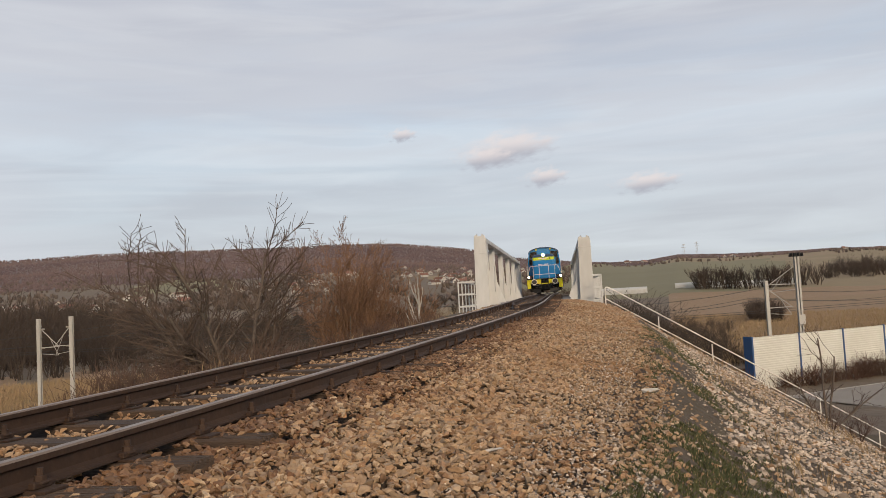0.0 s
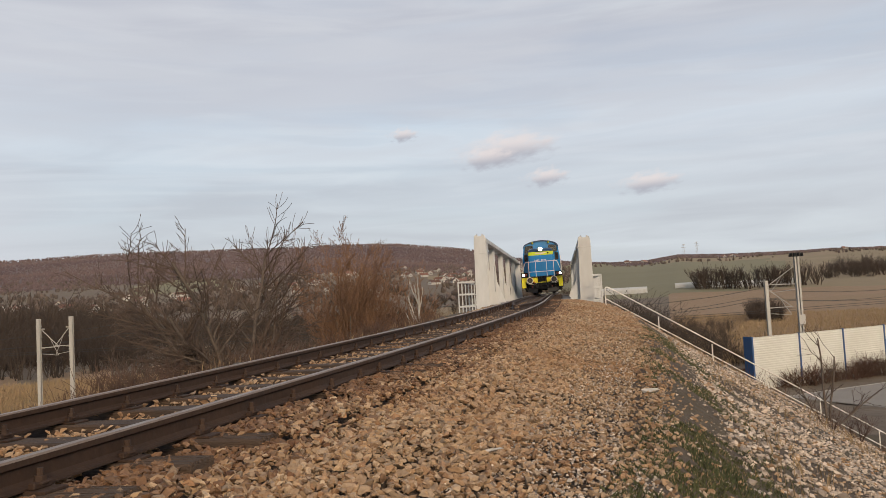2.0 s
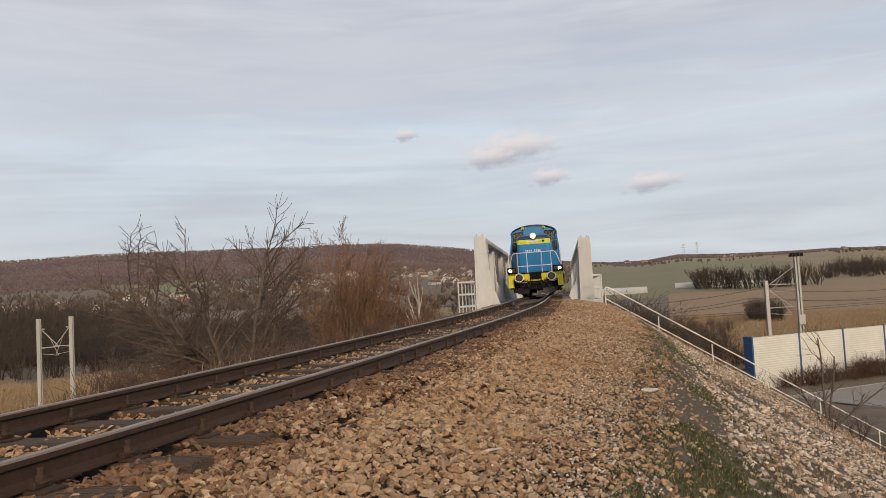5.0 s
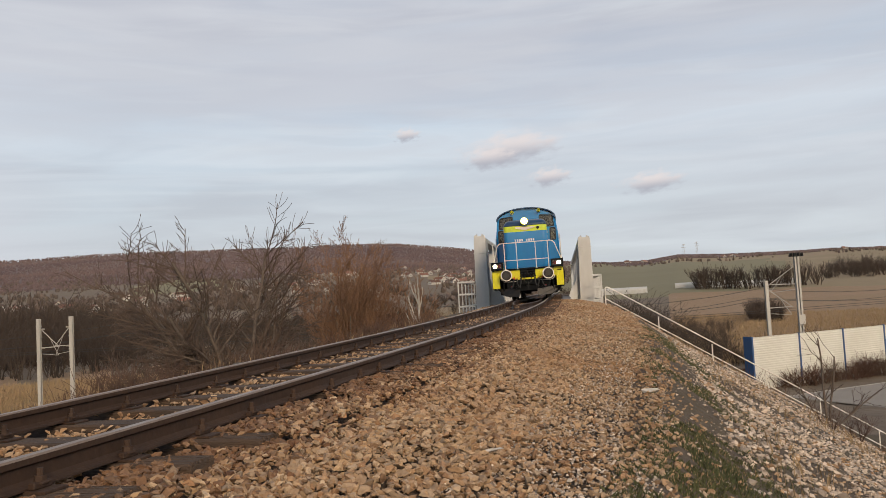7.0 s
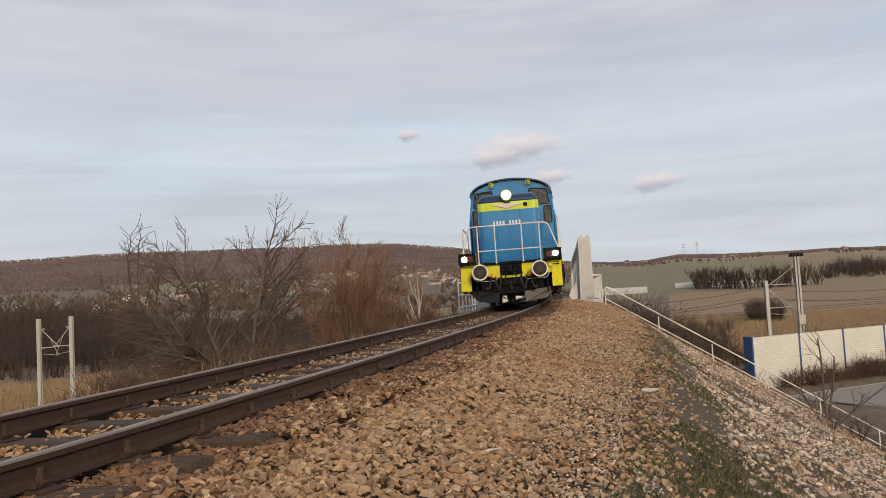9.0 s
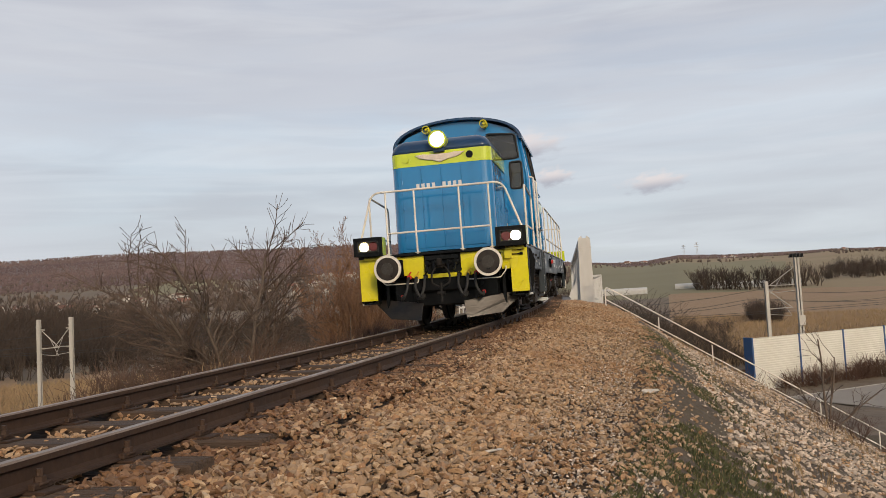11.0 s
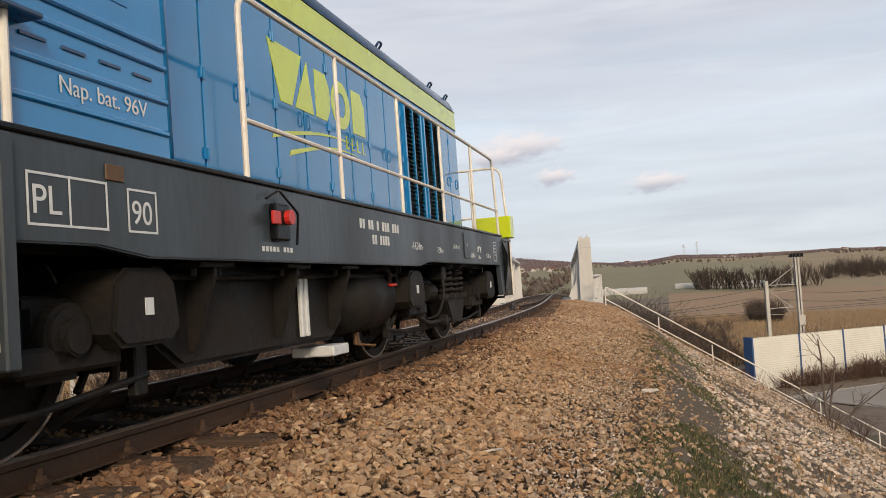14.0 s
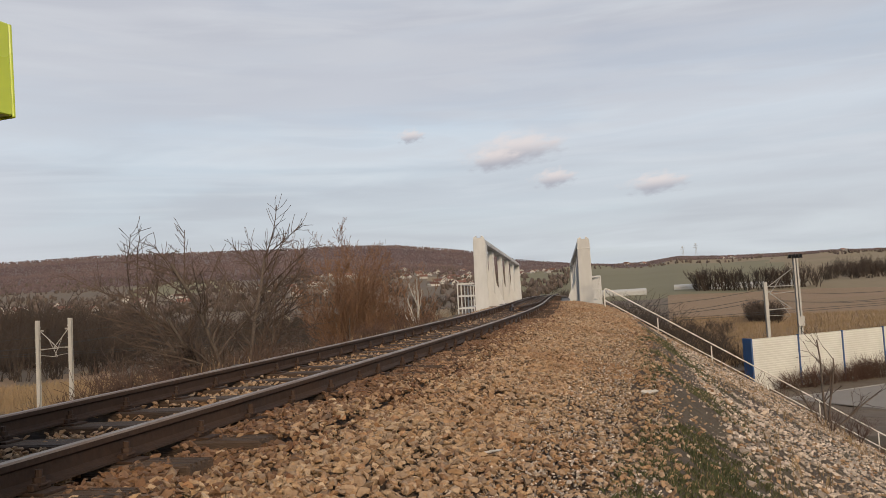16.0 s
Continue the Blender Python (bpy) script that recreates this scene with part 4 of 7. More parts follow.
def loco_end(loco, rear):
    """Buffer beam, buffers, coupling, steps, plough and hand rails of one end."""
    flip = Matrix.Translation((0, LEN, 0)) @ Matrix.Diagonal((1, -1, 1, 1))

    def put(name, b, mat, parent=None, label="", smooth=False):
        if rear:
            bmesh.ops.transform(b, matrix=flip, verts=b.verts)
            bmesh.ops.reverse_faces(b, faces=b.faces)
        return part(name, b, mat, parent or loco, label, smooth)
    paint = M["yellow"]
    # beam with a dipped middle
    b = B()
    prism(b, [(-1.22, 1.27), (-1.22, 0.93), (-0.62, 0.93), (-0.5, 0.86), (0.5, 0.86), (0.62, 0.93), (1.22, 0.93), (1.22, 1.27), (0.33, 1.27), (0.33, 0.97), (0.26, 0.93),
              (-0.26, 0.93), (-0.33, 0.97), (-0.33, 1.27)], 0.50, 0.55, "y", 0.006)
    beam = put("buffer_beam", b, paint, None, "yellow buffer beam")
    b = B()
    box(b, (-0.33, 0.54, 0.93), (0.33, 0.62, 1.27), 0.004)
    put("coupling_pocket", b, M["black"], beam)
    for kx in (-1, 1):
        b = B()
        for i in range(4):
            cyl(b, (kx * (0.52 + 0.2 * i), 0.492, 1.22), 0.016, 0.02, "y", 6)
            cyl(b, (kx * (0.62 + 0.15 * i), 0.492, 0.965), 0.014, 0.02, "y", 6)
        put("rivets", b, paint, beam)
    # deck
    b = B()
    box(b, (-1.5, 0.42, 1.272), (1.5, 1.12, 1.318), 0.008)
    put("end_deck", b, M["black"], None, "black chequered end platform")
    for s in (-1, 1):
        lamp_box(loco, s, rear)
        # buffer
        b = B()
        cyl(b, (s * 0.875, 0.30, 1.06), 0.095, 0.44, "y", 20)
        cyl(b, (s * 0.875, 0.40, 1.06), 0.125, 0.22, "y", 20, None, 0.01)
        box(b, (s * 0.875 - 0.17, 0.478, 0.90), (s * 0.875 + 0.17, 0.502, 1.22), 0.01)
        for a in (-0.13, 0.13):
            for c in (-0.12, 0.12):
                cyl(b, (s * 0.875 + a, 0.47, 1.06 + c), 0.018, 0.03, "y", 6)
        buf = put("buffer", b, M["black"])
        b = B()
        cyl(b, (s * 0.875, 0.045, 1.06), 0.205, 0.03, "y", 32)
        cyl(b, (s * 0.875, 0.022, 1.06), 0.15, 0.03, "y", 32, 0.19)
        put("buffer_head", b, M["grease"], buf, "greasy black buffer head", False)
        b = B()
        cyl(b, (s * 0.875, 0.0055, 1.06), 0.105, 0.006, "y", 28, None, 0.002)
        put("wear_disc", b, M["worn_disc"], buf, "rubbed grey centre of the buffer")
        b = B()
        ring(b, (s * 0.875, 0.042, 1.06), 0.240, 0.198, 0.044, "y", 36)
        put("buffer_rim", b, M["white"], buf, "white-painted rim")
        # step plate and step well
        b = B()
        prism(b, [(s * 1.20, 0.525), (s * 1.50, 0.525), (s * 1.50, 1.305), (s * 1.20, 1.305)], 0.462, 0.482, "y", 0.004)
        plate = put("step_plate", b, paint if not rear else M["black"], None, "yellow plate in front of the corner steps")
        b = B()
        tube(b, [(s * 1.30, 0.455, 0.66), (s * 1.40, 0.455, 0.71), (s * 1.33, 0.455, 0.60)], 0.008, 5)
        put("bracket", b, M["yellow"] if not rear else M["black"], plate)
        b = B()
        prism(b, [(s * 1.20, 0.50), (s * 1.50, 0.50), (s * 1.58, 1.06), (s * 1.50, 1.30), (s * 1.20, 1.30)][0:3] + [(s * 1.50, 1.30), (s * 1.20, 1.30)], 1.10, 1.14, "y", 0.003)
        box(b, (min(s * 1.20, s * 1.23), 0.482, 0.46), (max(s * 1.20, s * 1.23), 1.12, 1.27), 0.004)
        put("step_well", b, M["black"], plate)
        b = B()
        box(b, (min(s * 1.470, s * 1.484), 0.484, 0.486), (max(s * 1.470, s * 1.484), 1.10, 0.90), 0.004)
        put("step_panel", b, M["black"], plate)
        b = B()
        box(b, (min(s * 1.462, s * 1.476), 0.484, 0.905), (max(s * 1.462, s * 1.476), 1.10, 1.29), 0.004)
        put("step_panel", b, M["frame_grey"] if not rear else M["black"], plate)
        b = B()
        tube(b, [(s * 1.497, 0.50, 0.5), (s * 1.497, 0.50, 1.28)], 0.012, 6)
        put("grab_rail", b, M["white"] if rear else M["black"], plate)
        for i, z in enumerate((0.47, 0.76, 1.04)):
            b = B()
            box(b, (min(s * 1.23, s * 1.465), 0.485, z - 0.012), (max(s * 1.23, s * 1.465), 1.10, z + 0.012), 0.004)
            put("tread", b, M["black"], plate)
        b = B()
        box(b, (min(s * 1.485, s * 1.497), 0.49, 0.452), (max(s * 1.485, s * 1.497), 1.10, 0.486), 0.003)
        put("tread_edge", b, M["white"], plate, "white-painted step edge")
        # plough blade
        b = B()
        pts = [(0.36, 0.38, 0.43), (1.32, 0.76, 0.55), (1.30, 0.745, 0.45), (1.00, 0.55, 0.18), (0.40, 0.30, 0.13)]
        vs = [b.verts.new((s * p[0], p[1], p[2])) for p in pts]
        vb = [b.verts.new((s * p[0], p[1] + 0.025, p[2])) for p in pts]
        b.faces.new(vs)
        b.faces.new(vb[::-1])
        for i in range(5):
            b.faces.new((vs[i], vb[i], vb[(i + 1) % 5], vs[(i + 1) % 5]))
        bmesh.ops.recalc_face_normals(b, faces=b.faces)
        bmesh.ops.bevel(b, geom=list(b.edges), offset=0.006, segments=1, affect="EDGES")
        put("plough_blade", b, M["plough"], None, "scuffed black rail guard blade")
        for x in (0.55, 1.05):
            b = B()
            box(b, (s * x - 0.03, 0.62, 0.3), (s * x + 0.03, 0.68, 0.95), 0.006)
            put("plough_bracket", b, M["black"])
        # brake hoses with coloured heads
        for j, (x, mat) in enumerate(((0.46, "orange"), (0.60, "red"), (0.30, "bogie"))):
            b = B()
            x2 = s * (x + (0.12 if j else -0.12))
            tube(b, [(s * x, 0.46, 0.90), (s * x, 0.34, 0.86), (s * x, 0.26, 0.70), ((s * x + x2) / 2, 0.25, 0.56), (x2, 0.30, 0.50), (x2, 0.38, 0.58)], 0.026, 8, 0.08)
            hose = put("brake_hose", b, M["rubber"])
            b = B()
            box(b, (s * x - 0.035, 0.40, 0.86), (s * x + 0.035, 0.50, 0.93), 0.012)
            tube(b, [(s * x, 0.42, 0.93), (s * x + 0.05, 0.40, 0.99)], 0.014, 6)
            put("hose_cock", b, M[mat], hose)
            b = B()
            cyl(b, (x2, 0.38, 0.56), 0.034, 0.06, "z", 10)
            put("hose_head", b, M["red"] if j == 1 else M["bogie"], hose)
        # uncoupling bar
        b = B()
        tube(b, [(s * 0.42, 0.40, 0.86), (s * 0.44, 0.40, 0.79), (s * 1.02, 0.40, 0.79), (s * 1.12, 0.40, 0.90), (s * 1.12, 0.46, 0.98)], 0.011, 6, 0.03)
        put("shunter_grip", b, M["white"], None, "white-painted hand bar")
    b = B()
    box(b, (1.10, 0.43, 1.10), (1.24, 0.50, 1.26), 0.008)
    jb = put("junction_box", b, paint)
    b = B()
    tube(b, [(1.24, 0.44, 1.17), (1.36, 0.44, 1.17), (1.40, 0.44, 1.17)], 0.012, 6)
    tube(b, [(1.30, 0.47, 1.29), (1.33, 0.44, 1.24), (1.40, 0.44, 1.23)], 0.010, 6, 0.03)
    cyl(b, (1.40, 0.44, 1.17), 0.024, 0.05, "x", 10)
    put("conduit", b, M["black"], jb)
    # hook and screw coupling
    b = B()
    box(b, (-0.05, 0.22, 1.02), (0.05, 0.56, 1.10), 0.015)
    box(b, (-0.045, 0.18, 1.05), (0.045, 0.26, 1.19), 0.02)
    hook = put("coupling_hook", b, M["bogie"])
    for x in (-0.16, 0.16):
        b = B()
        tube(b, [(x * 0.5, 0.30, 1.04), (x, 0.27, 0.92), (x, 0.26, 0.76), (0.0, 0.24, 0.68)], 0.018, 7, 0.05)
        put("coupling_link", b, M["bogie"], hook)
    b = B()
    cyl(b, (0, 0.25, 0.60), 0.028, 0.32, "z", 10)
    box(b, (-0.07, 0.22, 0.56), (0.07, 0.28, 0.62), 0.012)
    put("coupling_screw", b, M["bogie"], hook)
    b = B()
    box(b, (-0.30, 0.46, 1.17), (0.30, 0.54, 1.255), 0.01)
    for x in (-0.26, -0.13, 0.13, 0.26):
        cyl(b, (x, 0.47, 1.12), 0.045, 0.1, "y", 12, None, 0.01)
        tube(b, [(x, 0.44, 1.12), (x, 0.36, 1.08), (x * 0.9, 0.33, 0.98)], 0.02, 7, 0.04)
    put("socket_bank", b, M["black"])
    # under the beam
    b = B()
    box(b, (-0.95, 0.70, 0.36), (0.95, 1.0, 0.90), 0.03)
    box(b, (-0.6, 0.58, 0.62), (0.6, 0.9, 0.93), 0.03)
    put("headstock", b, M["black"])
    # end hand rail
    b = B()
    top = 1.17 if not rear else 1.40
    tube(b, [(-1.40, 0.36, 1.635), (-top, 0.36, 2.43), (top, 0.36, 2.43), (1.45, 0.36, 1.635)], 0.019, 8, 0.16)
    for x in (-0.92, -0.40, 0.40, 0.92):
        tube(b, [(x, 0.385, 1.30), (x, 0.36, 1.62), (x, 0.36, 2.43)], 0.017, 8)
        box(b, (x - 0.04, 0.36, 1.316), (x + 0.04, 0.45, 1.334), 0.005)
    tube(b, [(-0.92, 0.36, 1.69), (0.92, 0.36, 1.69)], 0.017, 8)
    put("end_handrail", b, M["white"], None, "white tubular hand rail")
    for s in (-1, 1):
        b = B()
        tube(b, [(s * 1.46, 1.20, 1.30), (s * 1.46, 1.20, 2.46), (s * 1.46, 2.56, 2.36), (s * 1.46, 2.56, 1.36)] if not rear else
             [(s * 1.46, LEN - 13.13, 1.30), (s * 1.46, LEN - 12.99, 2.42), (s * 1.46, LEN - 5.95, 2.45), (s * 1.46, LEN - 5.95, 1.36)], 0.019, 8, 0.13)
        if not rear:
            tube(b, [(s * 1.46, 1.20, 1.70), (s * 1.46, 2.56, 1.70)], 0.017, 8)
            posts = [1.20, 2.56]
        else:
            tube(b, [(s * 1.46, LEN - 13.1, 1.70), (s * 1.46, LEN - 5.95, 1.70)], 0.017, 8)
            posts = [LEN - y for y in (13.12, 11.68, 10.24, 8.81, 7.38, 5.95)]
            for y in posts[1:-1]:
                tube(b, [(s * 1.46, y, 1.36), (s * 1.46, y, 2.43)], 0.017, 8)
        for y in posts:
            box(b, (s * 1.46 - 0.03, y - 0.045, 1.335), (s * 1.46 + 0.03, y + 0.045, 1.36), 0.006)
        put("side_handrail", b, M["white"], None, "white tubular hand rail along the walkway")


def cab(loco):
    y0, y1 = 3.0, 5.30
    b = B()
    prism(b, [(-0.6, 1.36), (0.6, 1.36), (0.6, 4.03), (0.3, 4.10), (-0.3, 4.10), (-0.6, 4.03)], y0, y0 + 0.05, "y")
    body = part("cab", b, M["blue"], loco, "blue welded driver's cab")
    b = B()
    prism(b, [(-0.6, 1.36), (0.6, 1.36), (0.6, 4.03), (0.3, 4.10), (-0.3, 4.10), (-0.6, 4.03)], y1 - 0.05, y1, "y")
    part("rear_wall", b, M["blue"], body)
    low = [(1.37, 1.36), (1.42, 1.36), (1.40, 2.90), (1.35, 2.90)]
    upp = [(1.35, 2.90), (1.40, 2.90), (1.285, 3.68), (1.235, 3.68)]
    for s in (-1, 1):
        for ya, yb, sect in ((y0, 3.40, low + upp[1:]), (3.98, y1, low), (3.98, 4.06, upp), (4.60, 4.66, upp), (5.20, y1, upp)):
            b = B()
            pts = [(1.37, 1.36), (1.42, 1.36), (1.40, 2.90), (1.285, 3.68), (1.235, 3.68), (1.35, 2.90)] if ya == y0 else sect
            prism(b, [(s * p[0], p[1]) for p in pts], ya, yb, "y")
            part("side_wall" if len(pts) > 4 or sect is low else "window_pillar", b, M["blue"], body)
        for ya, yb in ((y0, y0 + 0.05), (y1 - 0.05, y1)):
            b = B()
            # one sheet beside the hood round the small lower window, up to the corner of the upper one
            prism(b, [(s * 0.6, 1.36), (s * 1.37, 1.36), (s * 1.365, 2.60), (s * 0.6, 2.60)], ya, yb, "y")
            prism(b, [(s * 0.6, 2.60), (s * 1.04, 2.60), (s * 1.04, 3.22), (s * 0.6, 3.22)], ya, yb, "y")
            prism(b, [(s * 1.30, 2.60), (s * 1.365, 2.60), (s * 1.33, 3.22), (s * 1.30, 3.22)], ya, yb, "y")
            prism(b, [(s * 1.04, 3.15), (s * 1.30, 3.15), (s * 1.30, 3.22), (s * 1.04, 3.22)], ya, yb, "y")
            prism(b, [(s * 1.25, 3.22), (s * 1.33, 3.22), (s * 1.25, 3.72), (s * 1.19, 3.72)], ya, yb, "y")
            prism(b, [(s * 0.60, 3.78), (s * 1.10, 3.74), (s * 1.25, 3.72), (s * 1.05, 3.87), (s * 0.60, 4.03)], ya, yb, "y")
            bmesh.ops.remove_doubles(b, verts=b.verts, dist=0.0005)
            part("end_wall", b, M["blue"], body)
    # pillars rounded at the corners
    for s in (-1, 1):
        for yy in (y0 + 0.02, y1 - 0.02):
            b = B()
            tube(b, [(s * 1.385, yy, 1.36), (s * 1.375, yy, 2.9), (s * 1.27, yy, 3.66)], 0.04, 10)
            part("corner_pillar", b, M["blue"], body, "", True)
    # windows
    for y, k in ((y0 + 0.02, 1), (y1 - 0.02, -1)):
        for s in (-1, 1):
            b = B()
            prism(b, [(s * 0.60, 3.22), (s * 1.25, 3.22), (s * 1.19, 3.72), (s * 1.10, 3.74), (s * 0.60, 3.78)], y - 0.004, y + 0.004, "y")
            prism(b, [(s * 1.04, 2.60), (s * 1.30, 2.60), (s * 1.30, 3.15), (s * 1.04, 3.15)], y - 0.004, y + 0.004, "y")
            w = part("window", b, M["glass"], body, "dark cab window pane")
            w.visible_shadow = False
            b = B()
            yy = y - k * 0.028
            tube(b, [(s * 0.9, yy, 3.225), (s * 1.245, yy, 3.225), (s * 1.185, yy, 3.72), (s * 0.61, yy, 3.775), (s * 0.61, yy, 3.225), (s * 0.92, yy, 3.225)], 0.022, 7, 0.07)
            tube(b, [(s * 1.17, yy, 2.605), (s * 1.29, yy, 2.605), (s * 1.29, yy, 3.15), (s * 1.05, yy, 3.15), (s * 1.05, yy, 2.605), (s * 1.18, yy, 2.605)], 0.022, 7, 0.07)
            part("window_gasket", b, M["rubber"], body)
    for s in (-1, 1):
        for ya, yb in ((4.06, 4.60), (4.66, 5.20)):
            b = B()
            prism(b, [(s * 1.385, 2.93), (s * 1.39, 2.93), (s * 1.285, 3.62), (s * 1.28, 3.62)], ya, yb, "y")
            w = part("window", b, M["glass"], body, "sliding side window pane")
            w.visible_shadow = False
            b = B()
            tube(b, [(s * 1.40, ya + 0.2, 2.93), (s * 1.40, yb - 0.01, 2.93), (s * 1.295, yb - 0.01, 3.62), (s * 1.295, ya + 0.01, 3.62), (s * 1.40, ya + 0.01, 2.93), (s * 1.40, ya + 0.22, 2.93)], 0.014, 6, 0.03)
            part("window_gasket", b, M["rubber"], body)
        # recessed door
        b = B()
        prism(b, [(s * 1.30, 1.38), (s * 1.33, 1.38), (s * 1.31, 2.9), (s * 1.20, 3.66), (s * 1.17, 3.66), (s * 1.28, 2.9)], 3.40, 3.98, "y")
        door = part("cab_door", b, M["navy"], body, "dark blue recessed cab door")
        b = B()
        tube(b, [(s * 1.33, 3.50, 2.1), (s * 1.36, 3.50, 2.1), (s * 1.36, 3.50, 2.3)], 0.012, 6)
        part("handle", b, M["white"], door)
        # ribs, box covers and ladder rails of the lower side
        for z in (1.50, 1.66, 1.83, 1.93):
            b = B()
            box(b, (min(s * 1.40, s * 1.432), 3.52, z - 0.016), (max(s * 1.40, s * 1.432), 5.26, z + 0.016), 0.008)
            part("rib", b, M["blue"], body)
        b = B()
        for i in range(5):
            for z in (1.74,):
                box(b, (min(s * 1.41, s * 1.424), 4.08 + 0.23 * i, z), (max(s * 1.41, s * 1.424), 4.22 + 0.23 * i, z + 0.014))
        part("louvres", b, M["navy"], body)
        b = B()
        prism(b, [(3.80, 1.78), (4.32, 1.78), (4.32, 1.80), (3.80, 1.80)], min(s * 1.41, s * 1.53), max(s * 1.41, s * 1.53), "x", 0.004)
        part("tread", b, M["navy"], body)
        b = B()
        box(b, (min(s * 1.395, s * 1.416), 4.55, 2.05), (max(s * 1.395, s * 1.416), 5.0, 2.5), 0.008)
        part("hatch", b, M["blue"], body)
        b = B()
        tube(b, [(s * 1.40, 4.28, 2.62), (s * 1.46, 4.28, 2.62), (s * 1.46, 5.24, 2.62), (s * 1.40, 5.24, 2.62)], 0.013, 6, 0.03)
        part("grab_bar", b, M["white"] if s < 0 else M["blue"], body)
        for y in (3.47, 4.18):
            b = B()
            tube(b, [(s * 1.47, y, 1.22), (s * 1.47, y, 2.86), (s * 1.36, y, 2.88)], 0.018, 8, 0.06)
            part("ladder_rail", b, M["white"], loco, "tall white grab rail beside the cab door")
        bars(body, s * 1.418, 4.45, 2.70, 0.62, 0.10, 9, M["letter"], (4,))
    lettering(body, "Nap. bat. 96V", 0.105, on_side(1.422, 4.80, 1.585), M["letter"], "white battery voltage lettering")
    # roof
    b = B()
    outer = [(1.35 * math.sin(a), 3.60 + 0.55 * (math.cos(a * 1.0) ** 0.9 if math.cos(a) > 0 else 0)) for a in [radians(-90 + 180 * i / 24) for i in range(25)]]
    inner = [(x * 0.955, 3.60 + (z - 3.60) * 0.92) for x, z in reversed(outer)]
    va = [[b.verts.new((x, y, z)) for x, z in outer + inner] for y in (2.86, 5.46)]
    n = len(outer)
    for loop in va:
        for i in range(n - 1):
            b.faces.new((loop[i], loop[i + 1], loop[2 * n - 2 - i], loop[2 * n - 1 - i]))
    m2 = 2 * n
    for i in range(m2):
        b.faces.new((va[0][i], va[0][(i + 1) % m2], va[1][(i + 1) % m2], va[1][i]))
    bmesh.ops.recalc_face_normals(b, faces=b.faces)
    part("cab_roof", b, M["navy"], loco, "dark blue arched cab roof")
    b = B()
    box(b, (-1.34, 3.06, 1.36), (1.34, 5.24, 1.42))
    box(b, (-0.9, 3.2, 1.42), (0.9, 3.9, 2.7), 0.05)
    box(b, (-1.1, 4.5, 1.42), (-0.5, 5.0, 2.6), 0.05)
    part("cab_interior", b, M["cab_inside"], loco, "grey control desk and seat")
    # horns
    for s, y in ((-1, 2.90), (1, 2.90)):
        b = B()
        cyl(b, (s * 0.60, y - 0.08, 3.95), 0.075, 0.16, "y", 18, 0.02)
        cyl(b, (s * 0.60, y + 0.05, 3.95), 0.03, 0.14, "y", 10)
        ring(b, (s * 0.60, y - 0.16, 3.95), 0.082, 0.066, 0.02, "y", 20)
        part("horn", b, M["yellow"], loco, "yellow air horn trumpet")


